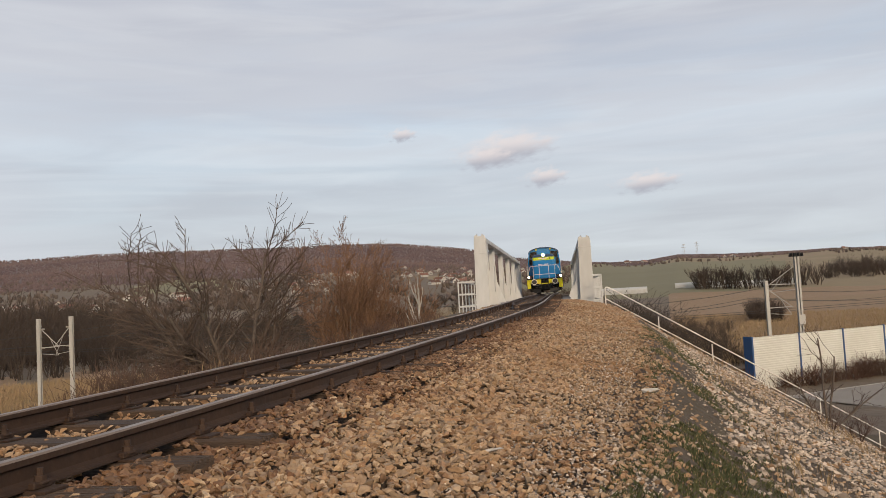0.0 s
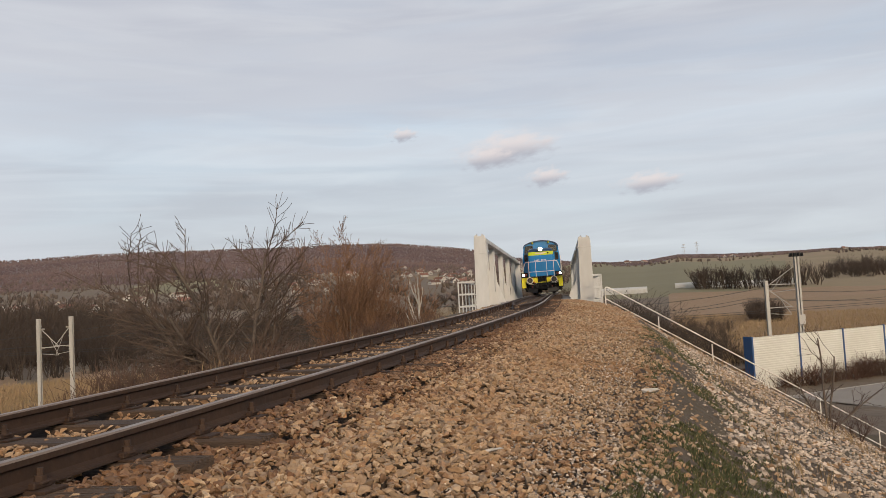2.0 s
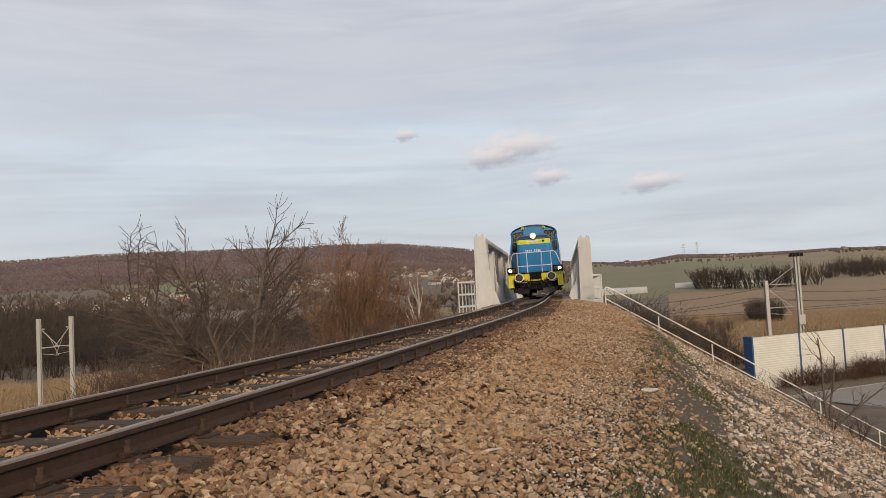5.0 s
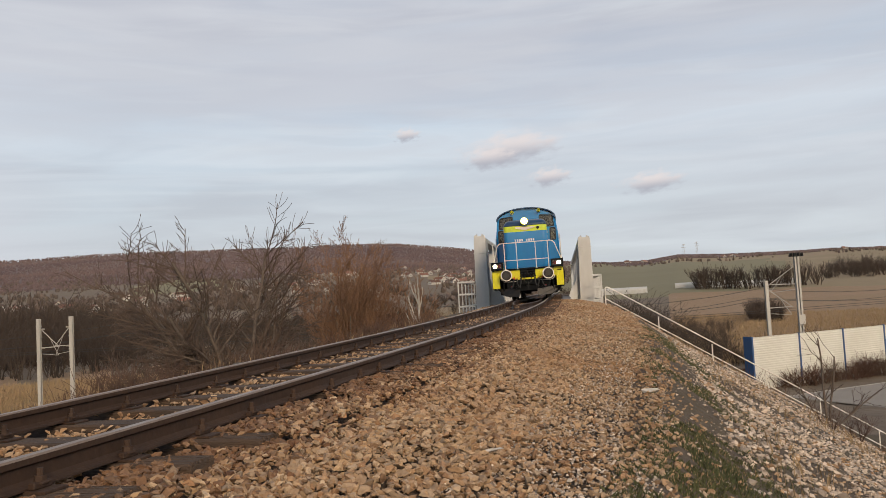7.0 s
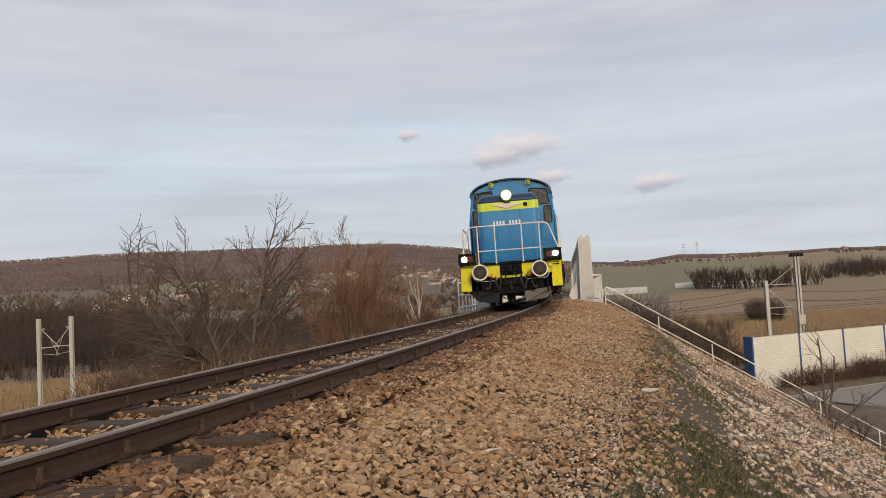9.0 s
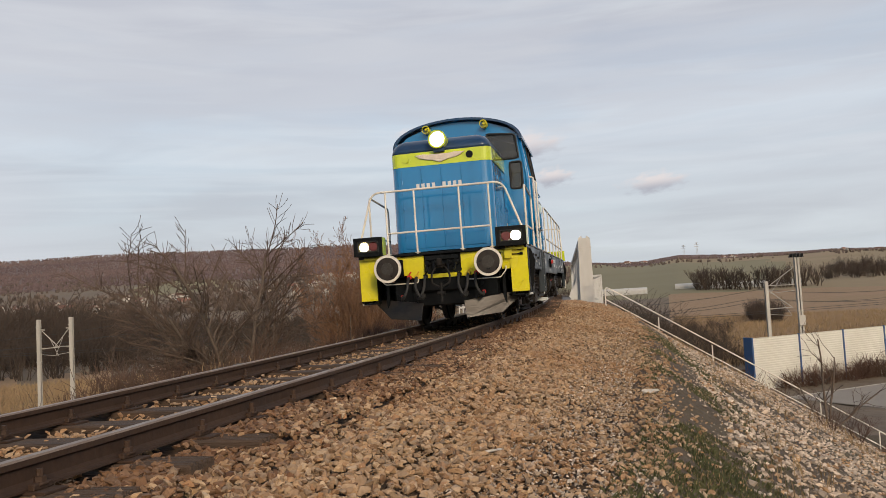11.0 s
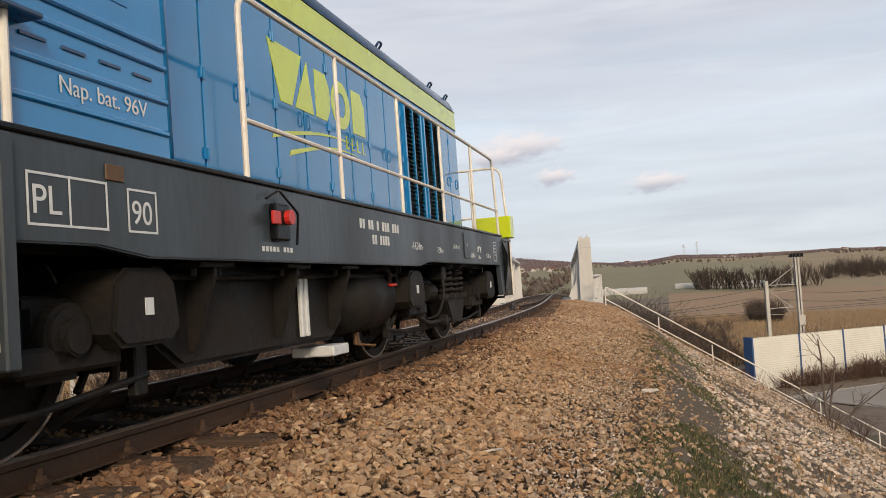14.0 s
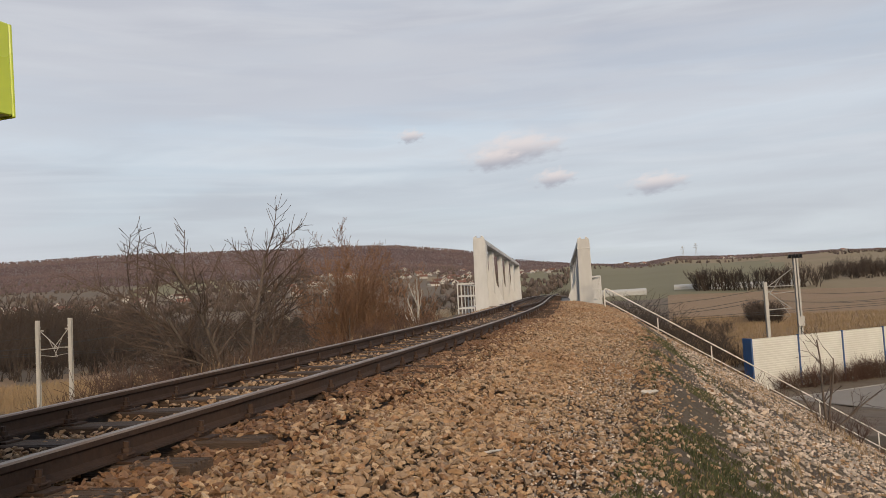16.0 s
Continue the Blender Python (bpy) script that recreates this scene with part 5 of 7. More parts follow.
def bogie(loco, yc):
    """A two-axle bogie: side frames, axle boxes, springs, brake gear and sand boxes."""
    b = B()
    for s in (-1, 1):
        prism(b, [(yc - 1.85, 0.50), (yc - 1.75, 0.74), (yc - 0.75, 0.74), (yc - 0.55, 0.52), (yc + 0.55, 0.52), (yc + 0.75, 0.74), (yc + 1.75, 0.74), (yc + 1.85, 0.50),
                  (yc + 0.9, 0.42), (yc + 0.6, 0.34), (yc - 0.6, 0.34), (yc - 0.9, 0.42)], s * 1.02 - 0.06, s * 1.02 + 0.06, "x", 0.015)
    box(b, (-1.0, yc - 0.3, 0.4), (1.0, yc + 0.3, 0.8), 0.03)
    bg = part("bogie", b, M["bogie"], loco, "sooty black two-axle bogie")
    for s in (-1, 1):
        for a in (-1.3, 1.3):
            b = B()
            box(b, (s * 1.12 - 0.10, yc + a - 0.19, 0.36), (s * 1.12 + 0.10, yc + a + 0.19, 0.72), 0.04, None, 2)
            cyl(b, (s * 1.25, yc + a, 0.55), 0.15, 0.10, "x", 20, None, 0.02)
            cyl(b, (s * 1.31, yc + a, 0.55), 0.085, 0.05, "x", 16, None, 0.01)
            part("axle_box", b, M["bogie"], bg)
            # faceted sand box outboard
            k = 1 if a > 0 else -1
            yb = yc + a + (0.36 if k > 0 else -0.36) * (1 if a > 0 else 1)
            b = B()
            prism(b, [(yb - 0.26, 0.55), (yb - 0.22, 0.78), (yb - 0.14, 0.84), (yb + 0.14, 0.84), (yb + 0.22, 0.78), (yb + 0.26, 0.55), (yb + 0.18, 0.48), (yb - 0.18, 0.48)],
                  min(s * 1.10, s * 1.42), max(s * 1.10, s * 1.42), "x", 0.02)
            sb = part("sand_box", b, M["bogie"], bg, "black sand box with a white tag")
            b = B()
            box(b, (min(s * 1.42, s * 1.426), yb - 0.03, 0.62), (max(s * 1.42, s * 1.426), yb + 0.03, 0.70))
            part("tag", b, M["letter"], sb)
            b = B()
            tube(b, [(s * 1.2, yb, 0.5), (s * 1.15, yb + k * 0.1, 0.3), (s * 0.85, yb - k * 0.02, 0.12)], 0.025, 7, 0.1)
            part("sand_pipe", b, M["bogie"], bg)
            # brake block and hanger
            for j in (-1, 1):
                b = B()
                ybk = yc + a + j * 0.58
                prism(b, [(ybk - 0.04, 0.38), (ybk + 0.04, 0.36), (ybk + 0.05, 0.68), (ybk - 0.03, 0.70)], min(s * 0.70, s * 0.84), max(s * 0.70, s * 0.84), "x", 0.01)
                tube(b, [(s * 0.90, ybk, 0.86), (s * 0.90, ybk, 0.40), (s * 0.90, ybk - j * 0.1, 0.26)], 0.022, 7)
                part("brake_gear", b, M["bogie"], bg)
        for a in (-0.24, 0.24):
            b = B()
            pts, turns = [], 5
            for i in range(turns * 12 + 1):
                t = i / 12 * 2 * math.pi
                pts.append((s * 1.27 + 0.105 * math.cos(t), yc + a + 0.105 * math.sin(t), 0.58 + 0.30 * i / (turns * 12)))
            tube(b, pts, 0.022, 6)
            part("coil_spring", b, M["bogie"], bg)
            b = B()
            cyl(b, (s * 1.27, yc + a, 0.56), 0.15, 0.06, "z", 18, None, 0.01)
            cyl(b, (s * 1.27, yc + a, 0.90), 0.14, 0.05, "z", 18, None, 0.01)
            cyl(b, (s * 1.27, yc + a, 0.72), 0.05, 0.3, "z", 10)
            part("spring_seat", b, M["bogie"], bg)
        b = B()
        prism(b, [(yc - 0.42, 0.53), (yc + 0.42, 0.53), (yc + 0.22, 0.26), (yc - 0.22, 0.26)], min(s * 1.12, s * 1.36), max(s * 1.12, s * 1.36), "x", 0.02)
        part("spring_cradle", b, M["bogie"], bg)
        b = B()
        tube(b, [(s * 1.33, yc - 0.1, 0.30), (s * 1.30, yc - 1.0, 0.30), (s * 1.28, yc - 1.25, 0.38)], 0.024, 8, 0.1)
        cyl(b, (s * 1.33, yc - 0.5, 0.30), 0.07, 0.09, "x", 14, None, 0.01)
        cyl(b, (s * 1.20, yc - 0.66, 0.62), 0.10, 0.30, "y", 16, None, 0.02)
        box(b, (min(s * 1.2, s * 1.38), yc - 0.60, 0.74), (max(s * 1.2, s * 1.38), yc - 0.44, 0.90), 0.015)
        tube(b, [(s * 1.37, yc - 0.56, 0.76), (s * 1.38, yc - 0.6, 0.55), (s * 1.34, yc - 0.75, 0.36), (s * 1.25, yc - 0.85, 0.34)], 0.014, 6, 0.08)
        part("damper", b, M["bogie"], bg)
        b = B()
        tube(b, [(s * 1.18, yc - 1.95, 0.30), (s * 1.18, yc - 1.2, 0.24), (s * 1.16, yc + 1.2, 0.24), (s * 1.18, yc + 1.95, 0.32)], 0.018, 8, 0.1)
        for k in (-1.9, -0.72, 0.72, 1.9):
            box(b, (s * 1.16 - 0.03, yc + k - 0.05, 0.22), (s * 1.16 + 0.03, yc + k + 0.05, 0.62), 0.01)
        part("brake_rod", b, M["bogie"], bg)
        for k in (-1.30, 1.30):
            b = B()
            box(b, (min(s * 0.98, s * 1.30), yc + k - 0.32, 0.40), (max(s * 0.98, s * 1.30), yc + k + 0.32, 0.52), 0.02)
            part("axle_guard", b, M["bogie"], bg)
    sets = []
    for a in (-1.3, 1.3):
        b = B()
        cyl(b, (0, 0, 0), 0.085, 2.3, "x", 16)
        ws = part("wheelset", b, M["bogie"], loco, "axle with two spoked-look disc wheels")
        ws.matrix_basis = pose(0, yc + a, 0.55)
        for s in (-1, 1):
            b = B()
            ring(b, (s * 0.75, 0, 0), 0.55, 0.535, 0.135, "x", 48)
            part("tread", b, M["steel"], ws, "bright worn steel tread")
            b = B()
            ring(b, (s * 0.748, 0, 0), 0.5345, 0.46, 0.128, "x", 40)
            ring(b, (s * 0.690, 0, 0), 0.575, 0.536, 0.03, "x", 40)
            part("tyre", b, M["bogie"], ws)
            b = B()
            cyl(b, (s * 0.745, 0, 0), 0.462, 0.06, "x", 32)
            cyl(b, (s * 0.78, 0, 0), 0.15, 0.12, "x", 20, None, 0.02)
            for i in range(4):
                t = math.pi / 2 * i
                cyl(b, (s * 0.785, 0.28 * math.cos(t), 0.28 * math.sin(t)), 0.05, 0.03, "x", 10)
            part("wheel_disc", b, M["bogie"], ws)
        sets.append(ws)
    return sets


def build_loco():
    loco = thing("diesel_locomotive", "glossy blue diesel shunting locomotive with lime stripes and lit headlamps", "locomotive")
    # frame
    for s in (-1, 1):
        b = B()
        xa, xb = min(s * 1.44, s * 1.50), max(s * 1.44, s * 1.50)
        prism(b, [(1.12, 1.325), (1.12, 0.46), (1.34, 0.46), (1.62, 0.92), (4.60, 0.92), (4.95, 0.875), (9.1, 0.875), (9.45, 0.92), (12.84, 0.92), (12.93, 0.50),
                  (13.12, 0.50), (13.12, 1.325)], xa, xb, "x", 0.008)
        fr = part("side_frame", b, M["frame_grey"], loco, "dark grey riveted frame side with white markings")
        b = B()
        box(b, (min(s * 0.9, s * 1.515), 1.12, 1.325), (max(s * 0.9, s * 1.515), 13.12, 1.352), 0.006)
        part("walkway", b, M["black"], loco)
        b = B()
        for y in (1.18, 1.28, 12.97, 13.06):
            for z in (0.62, 0.85, 1.08, 1.25):
                cyl(b, (s * 1.503, y, z), 0.012, 0.012, "x", 6)
        part("rivets", b, M["frame_grey"], fr)
        for y in (3.30, 10.97):
            b = B()
            box(b, (min(s * 1.50, s * 1.512), y - 0.13, 0.98), (max(s * 1.50, s * 1.512), y + 0.13, 1.28), 0.01)
            part("jack_pad_cover", b, M["frame_grey"], fr)
            lettering(fr, "T", 0.06, on_side(s * 1.514, y, 1.13, s), M["letter"])
        x = s * 1.503
        bars(fr, x, 7.58, 1.155, 0.95, 0.075, 15, M["letter"], (2, 5, 7, 11))
        bars(fr, x, 7.84, 1.04, 0.42, 0.075, 7, M["letter"], (2,))
        for txt, y, z, size in (("O-GP", 1.80, 1.06, 0.09), ("70t", 2.95, 1.04, 0.10), ("-14,24m-", 9.17, 1.06, 0.10), ("-7,50m-", 9.95, 1.04, 0.085), ("|-10,10 m-|", 10.62, 1.10, 0.065),
                                ("-2,60m-", 11.40, 1.02, 0.075), ("300m", 11.75, 1.00, 0.065), ("R 80 m", 12.28, 1.03, 0.085), ("90", 4.90, 1.07, 0.15), ("PL", 4.32, 1.08, 0.16),
                                ("R", 2.30, 1.13, 0.06), ("P  65t", 2.36, 1.06, 0.06), ("G  64t", 2.36, 0.99, 0.06)):
            lettering(fr, txt, size, on_side(x, y - (0.13 if y > 9 else 0), z, s), M["letter"], "white stencilled marking")
        for y0_, y1_, z0_, z1_ in ((4.22, 4.66, 0.985, 1.18), (4.80, 5.00, 0.985, 1.17), (12.48, 12.66, 0.97, 1.22)):
            b = B()
            for lo, hi in (((y0_, z0_), (y1_, z0_ + 0.01)), ((y0_, z1_), (y1_, z1_ + 0.01)), ((y0_, z0_), (y0_ + 0.01, z1_)), ((y1_, z0_), (y1_ + 0.01, z1_ + 0.01))):
                box(b, (x - 0.001, lo[0], lo[1]), (x + 0.001, hi[0], hi[1]))
            for z in (1.05, 1.135) if y0_ > 12 else ():
                box(b, (x - 0.001, y0_, z), (x + 0.001, y1_, z + 0.01))
                box(b, (x - 0.001, y0_ + 0.03, z + 0.04), (x + 0.001, y1_ - 0.03, z + 0.052))
            if y0_ < 4.5:
                box(b, (x - 0.001, 4.44, z0_), (x + 0.001, 4.45, z1_))
            part("marking", b, M["letter"], fr, "white outlined marking box")
        b = B()
        tube(b, [(x, 11.55, 1.08), (x, 11.57, 1.12), (x, 11.62, 1.14), (x, 11.67, 1.12), (x, 11.69, 1.08)], 0.008, 5)
        for dy, dz in ((-0.10, 0.06), (-0.09, 0.0), (0.10, 0.06), (0.09, 0.0)):
            tube(b, [(x, 11.62 + dy * 0.7, 1.08 + dz * 0.4), (x, 11.62 + dy, 1.07 + dz)], 0.006, 5)
        part("marking", b, M["letter"], fr, "white arched marking")
        # filler marks, hooks and a small plate on the frame side
        for y, z in ((1.45, 1.16), (2.12, 1.16), (2.62, 1.12)):
            b = B()
            prism(b, [(y - 0.05, z), (y + 0.06, z), (y + 0.09, z + 0.015), (y + 0.02, z + 0.045), (y - 0.05, z + 0.04)], min(x, x + s * 0.03), max(x, x + s * 0.03), "x", 0.004)
            part("lashing_hook", b, M["bogie"], fr)
        b = B()
        box(b, (min(x, x + s * 0.006), 4.66, 1.20), (max(x, x + s * 0.006), 4.78, 1.27), 0.003)
        part("builder_plate", b, M["brass"], fr, "small dull brass plate")
        b = B()
        for i in range(9):
            if i != 5:
                box(b, (x - 0.001, 6.0 + 0.045 * i, 0.935), (x + 0.001, 6.03 + 0.045 * i, 0.965))
        part("marking", b, M["letter"], fr, "row of small white bars")
        b = B()
        box(b, (min(x, x + s * 0.05), 6.1, 1.0), (max(x, x + s * 0.05), 6.28, 1.22), 0.01)
        tube(b, [(x + s * 0.03, 6.02, 1.24), (x + s * 0.05, 6.15, 1.3), (x + s * 0.04, 6.42, 1.18), (x + s * 0.03, 6.40, 0.98)], 0.008, 5, 0.03)
        hb = part("handbrake_box", b, M["black"], fr)
        b = B()
        box(b, (min(x + s * 0.05, x + s * 0.07), 6.03, 1.09), (max(x + s * 0.05, x + s * 0.07), 6.13, 1.17), 0.006)
        part("socket_cap", b, M["red"], hb, "square red socket cover")
        b = B()
        cyl(b, (x + s * 0.06, 6.24, 1.14), 0.045, 0.05, "x", 12)
        part("socket_cap", b, M["red"], hb, "round red socket cover")
        # ladder under the door
        b = B()
        for y in (3.66, 4.10):
            box(b, (min(s * 1.42, s * 1.535), y - 0.035, 0.46), (max(s * 1.42, s * 1.535), y + 0.035, 1.31), 0.008)
        for z in (0.55, 0.80, 1.05):
            box(b, (min(s * 1.28, s * 1.50), 3.67, z - 0.012), (max(s * 1.28, s * 1.50), 4.09, z + 0.012), 0.004)
        lad = part("ladder", b, M["frame_grey"], loco, "dark grey step ladder below the cab door")
        # flat black plate on the frame, drawn for the shade inside a step recess
        b = B()
        box(b, (min(s * 1.498, s * 1.508), 3.70, 0.93), (max(s * 1.498, s * 1.508), 4.06, 1.27), 0.004)
        part("recess_shade_plate", b, M["black"], lad)
        for z in (0.55, 0.80):
            b = B()
            box(b, (min(s * 1.50, s * 1.512), 3.70, z - 0.018), (max(s * 1.50, s * 1.512), 4.06, z + 0.018))
            part("tread_edge", b, M["white"], lad)
        # tanks and pipes between the bogies
        b = B()
        cyl(b, (s * 1.05, 8.35, 0.62), 0.30, 0.95, "y", 24, None, 0.06)
        part("air_reservoir", b, M["bogie"], loco, "black cylindrical air reservoir", True)
        b = B()
        prism(b, [(5.35, 0.87), (5.35, 0.45), (5.55, 0.32), (7.55, 0.32), (7.75, 0.45), (7.75, 0.87)], min(s * 0.7, s * 1.24), max(s * 0.7, s * 1.24), "x", 0.03)
        part("fuel_tank", b, M["bogie"], loco, "black fuel tank under the frame")
        b = B()
        tube(b, [(s * 1.30, 5.3, 0.80), (s * 1.30, 8.9, 0.80)], 0.018, 6)
        for y in (8.95, 9.05, 9.15):
            tube(b, [(s * 1.3, y, 0.9), (s * 1.3, y, 0.7)], 0.02, 6)
        part("pipe_run", b, M["bogie"], loco)
        # webs that carry the tank, with bolted feet under the frame
        for y in (5.62, 6.62, 7.50):
            b = B()
            prism(b, [(s * 1.24, 0.40), (s * 1.28, 0.40), (s * 1.42, 0.80), (s * 1.42, 0.885), (s * 1.24, 0.885)], y - 0.02, y + 0.02, "y", 0.004)
            box(b, (min(s * 1.26, s * 1.44), y - 0.17, 0.845), (max(s * 1.26, s * 1.44), y + 0.17, 0.872), 0.004)
            for k in (-0.12, 0.0, 0.12):
                cyl(b, (s * 1.36, y + k, 0.825), 0.02, 0.05, "z", 6)
            part("tank_bracket", b, M["bogie"], loco, "black bolted tank bracket")
        for y in (6.96, 7.04):
            b = B()
            box(b, (min(s * 1.25, s * 1.28), y - 0.022, 0.38), (max(s * 1.25, s * 1.28), y + 0.022, 0.80), 0.006)
            part("level_gauge", b, M["letter"], loco, "white fuel level gauge strip")
        b = B()
        box(b, (min(s * 1.33, s * 1.37), 8.62, 0.70), (max(s * 1.33, s * 1.37), 8.75, 0.725), 0.006)
        part("drain_cock", b, M["red"], loco, "red drain cock handle")
        b = B()
        tube(b, [(s * 1.20, 8.36, 0.82), (s * 1.34, 8.50, 0.88), (s * 1.34, 8.66, 0.80), (s * 1.30, 8.68, 0.66)], 0.028, 8, 0.08)
        part("reservoir_pipe", b, M["bogie"], loco)
        b = B()
        cyl(b, (s * 1.10, 8.35, 0.27), 0.03, 0.10, "z", 10)
        tube(b, [(s * 1.10, 8.35, 0.22), (s * 1.26, 8.40, 0.20)], 0.012, 6)
        part("drain_valve", b, M["brass"], loco)
        b = B()
        box(b, (min(s * 0.95, s * 1.3), 7.4, 0.20), (max(s * 0.95, s * 1.3), 7.7, 0.28), 0.01)
        part("antenna", b, M["letter"], loco, "pale cab-signal antenna under the frame")
    b = B()
    box(b, (-1.3, 1.1, 0.90), (1.3, 13.1, 1.32), 0.01)
    box(b, (-0.55, 5.2, 0.3), (0.55, 9.0, 0.9), 0.03)
    part("underframe", b, M["black"], loco)
    # hoods
    front = hood(loco, 0.95, 2.995, 0.17, 0.0, "short_hood")
    back = hood(loco, 5.305, 13.29, 0.0, 0.17, "long_hood")
    for s in (-1, 1):
        y = 1.20
        for w in (0.36, 0.36, 0.42, 0.58):
            side_door(front, s, y, y + w, 1.42, 2.88)
            y += w + 0.012
        b = B()
        box(b, (min(s * 0.94, s * 0.95), 2.45, 2.15), (max(s * 0.94, s * 0.95), 2.85, 2.75), 0.006)
        grille = part("vent", b, M["navy"], front, "ribbed blue vent panel")
        b = B()
        for i in range(9):
            box(b, (min(s * 0.95, s * 0.962), 2.47 + 0.042 * i, 2.18), (max(s * 0.95, s * 0.962), 2.485 + 0.042 * i, 2.72), 0.002)
        part("slats", b, M["blue"], grille)
        b = B()
        tube(b, [(s * 0.94, 2.1, 2.55), (s * 1.0, 2.1, 2.55), (s * 1.0, 2.5, 2.55), (s * 0.94, 2.5, 2.55)], 0.012, 6, 0.03)
        part("grab_bar", b, M["white"], front)
        b = B()
        v = [b.verts.new((s * 0.945, y_, z_)) for y_, z_ in ((2.62, 1.78), (2.76, 1.78), (2.69, 1.90))]
        b.faces.new(v if s > 0 else v[::-1])
        part("warning_sign", b, M["orange"], front, "yellow high-voltage triangle")
        y = 5.36
        for i, w in enumerate((0.50, 0.50, 0.50, 0.50, 0.50, 0.50, 0.50, 0.50, 0.50, 0.55)):
            side_door(back, s, y, y + w, 1.42, 2.88, i % 2 == 0)
            y += w + 0.012
        for y in (12.2, 12.62):
            side_door(back, s, y, y + 0.40, 1.42, 2.88)
        # louvred shutters
        for ya, yb in ((10.58, 11.27), (11.36, 12.12)):
            b = B()
            x = s * 0.93
            for lo, hi in (((ya, 1.44), (yb, 1.49)), ((ya, 2.82), (yb, 2.87)), ((ya, 1.49), (ya + 0.05, 2.82)), ((yb - 0.05, 1.49), (yb, 2.82)), (((ya + yb) / 2 - 0.012, 1.49), ((ya + yb) / 2 + 0.012, 2.82))):
                box(b, (min(x, x + s * 0.045), lo[0], lo[1]), (max(x, x + s * 0.045), hi[0], hi[1]), 0.004)
            shut = part("shutter", b, M["blue"], back, "shutter frame with black louvre slats")
            b = B()
            box(b, (min(x, x + s * 0.004), ya + 0.05, 1.49), (max(x, x + s * 0.004), yb - 0.05, 2.82))
            part("shutter_back", b, M["black"], shut)
            sl = B()
            box(sl, (-0.018, -(yb - ya) / 2 + 0.052, -0.004), (0.018, (yb - ya) / 2 - 0.052, 0.004), 0, pose(0, 0, 0, 0, s * 35, 0))
            one = part("slat", sl, M["black"], shut)
            for i in range(26):
                o = one if i == 0 else new("slat", one.data)
                o.parent = shut
                o.matrix_basis = pose(x + s * 0.022, (ya + yb) / 2, 1.515 + 0.0505 * i)
        # emblem as plain lime shapes: five blocks, two sweeping strokes and small bars
        xs = s * 0.9445

        def flat(bm, pts):
            pts = [(y if s > 0 else 16.66 - y, z) for y, z in pts]
            prism(bm, pts, xs - 0.002, xs + 0.002, "x")
        b = B()
        flat(b, [(7.32, 2.66), (7.92, 2.66), (7.70, 2.20), (7.50, 2.20)])
        flat(b, [(7.76, 2.20), (8.02, 2.64), (8.12, 2.20)])
        flat(b, [(8.17, 2.62), (8.40, 2.62), (8.48, 2.50), (8.48, 2.32), (8.40, 2.20), (8.17, 2.20)])
        flat(b, [(9.02, 2.20), (9.02, 2.62), (9.24, 2.62), (9.34, 2.50), (9.34, 2.20)])
        yo = 8.74 if s > 0 else 16.66 - 8.74
        ring(b, (xs, yo, 2.41), 0.222, 0.115, 0.004, "x", 32)
        for k in range(2):
            up = [(7.35 + 0.28 * k + (1.7 - 0.25 * k) * i / 10, 1.93 - 0.10 * k + 0.16 * math.sin(i / 10 * 2.0)) for i in range(11)]
            dn = [(y - 0.03 * (1 - j / 10), z - 0.045 * (1 - j / 10) - 0.004) for j, (y, z) in reversed(list(enumerate(up)))]
            flat(b, up + dn)
        for i in range(4):
            ya = 8.82 + 0.14 * i
            flat(b, [(ya, 2.02), (ya + 0.018, 2.02), (ya + 0.018, 2.14), (ya, 2.14)])
            flat(b, [(ya + 0.018, 2.02), (ya + 0.07, 2.02), (ya + 0.07, 2.034), (ya + 0.018, 2.034)])
        part("emblem", b, M["lime"], back, "lime emblem of blocks and sweeping strokes")
    # nose details
    for xa, xb in ((-0.74, -0.372), (-0.366, -0.004), (0.004, 0.366), (0.372, 0.74)):
        b = B()
        box(b, (xa, 0.938, 1.42), (xb, 0.951, 2.88), 0.004)
        d = part("nose_door", b, M["blue"], front)
        for z in (1.65, 2.15, 2.65):
            b = B()
            cyl(b, (xa + 0.01, 0.934, z), 0.011, 0.075, "z", 8)
            part("hinge", b, M["blue"], d)
        b = B()
        box(b, (xa, 13.289, 1.42), (xb, 13.302, 2.88), 0.004)
        part("tail_door", b, M["blue"], back)
    bars(front, 0.935, -0.47, 2.50, 0.88, 0.10, 9, M["letter"], (4,), True)
    b = B()
    wing = [(-0.46, 3.115), (-0.30, 3.13), (-0.2, 3.115), (0.2, 3.115), (0.30, 3.13), (0.46, 3.115), (0.40, 3.085), (0.40, 3.07), (0.34, 3.05), (0.26, 3.03), (0.14, 3.01), (0.0, 2.965),
            (-0.14, 3.01), (-0.26, 3.03), (-0.34, 3.05), (-0.40, 3.07), (-0.40, 3.085)]
    prism(b, wing, 0.915, 0.945, "y", 0.004)
    crest = part("crest", b, M["crest"], front, "cast winged plate without letters")
    b = B()
    for i in range(6):
        for k in (-1, 1):
            box(b, (k * (0.16 + 0.045 * i) - 0.006, 0.909, 3.035 + 0.006 * i), (k * (0.16 + 0.045 * i) + 0.006, 0.917, 3.105))
    box(b, (-0.13, 0.909, 3.02), (0.13, 0.917, 3.10), 0.004)
    part("crest_relief", b, M["crest"], crest)
    for x, mat in ((-0.64, "lime"), (0.55, "black")):
        b = B()
        cyl(b, (x, 0.935, 3.055), 0.065, 0.03, "y", 20, None, 0.008)
        part("socket_cover", b, M[mat], front)
    b = B()
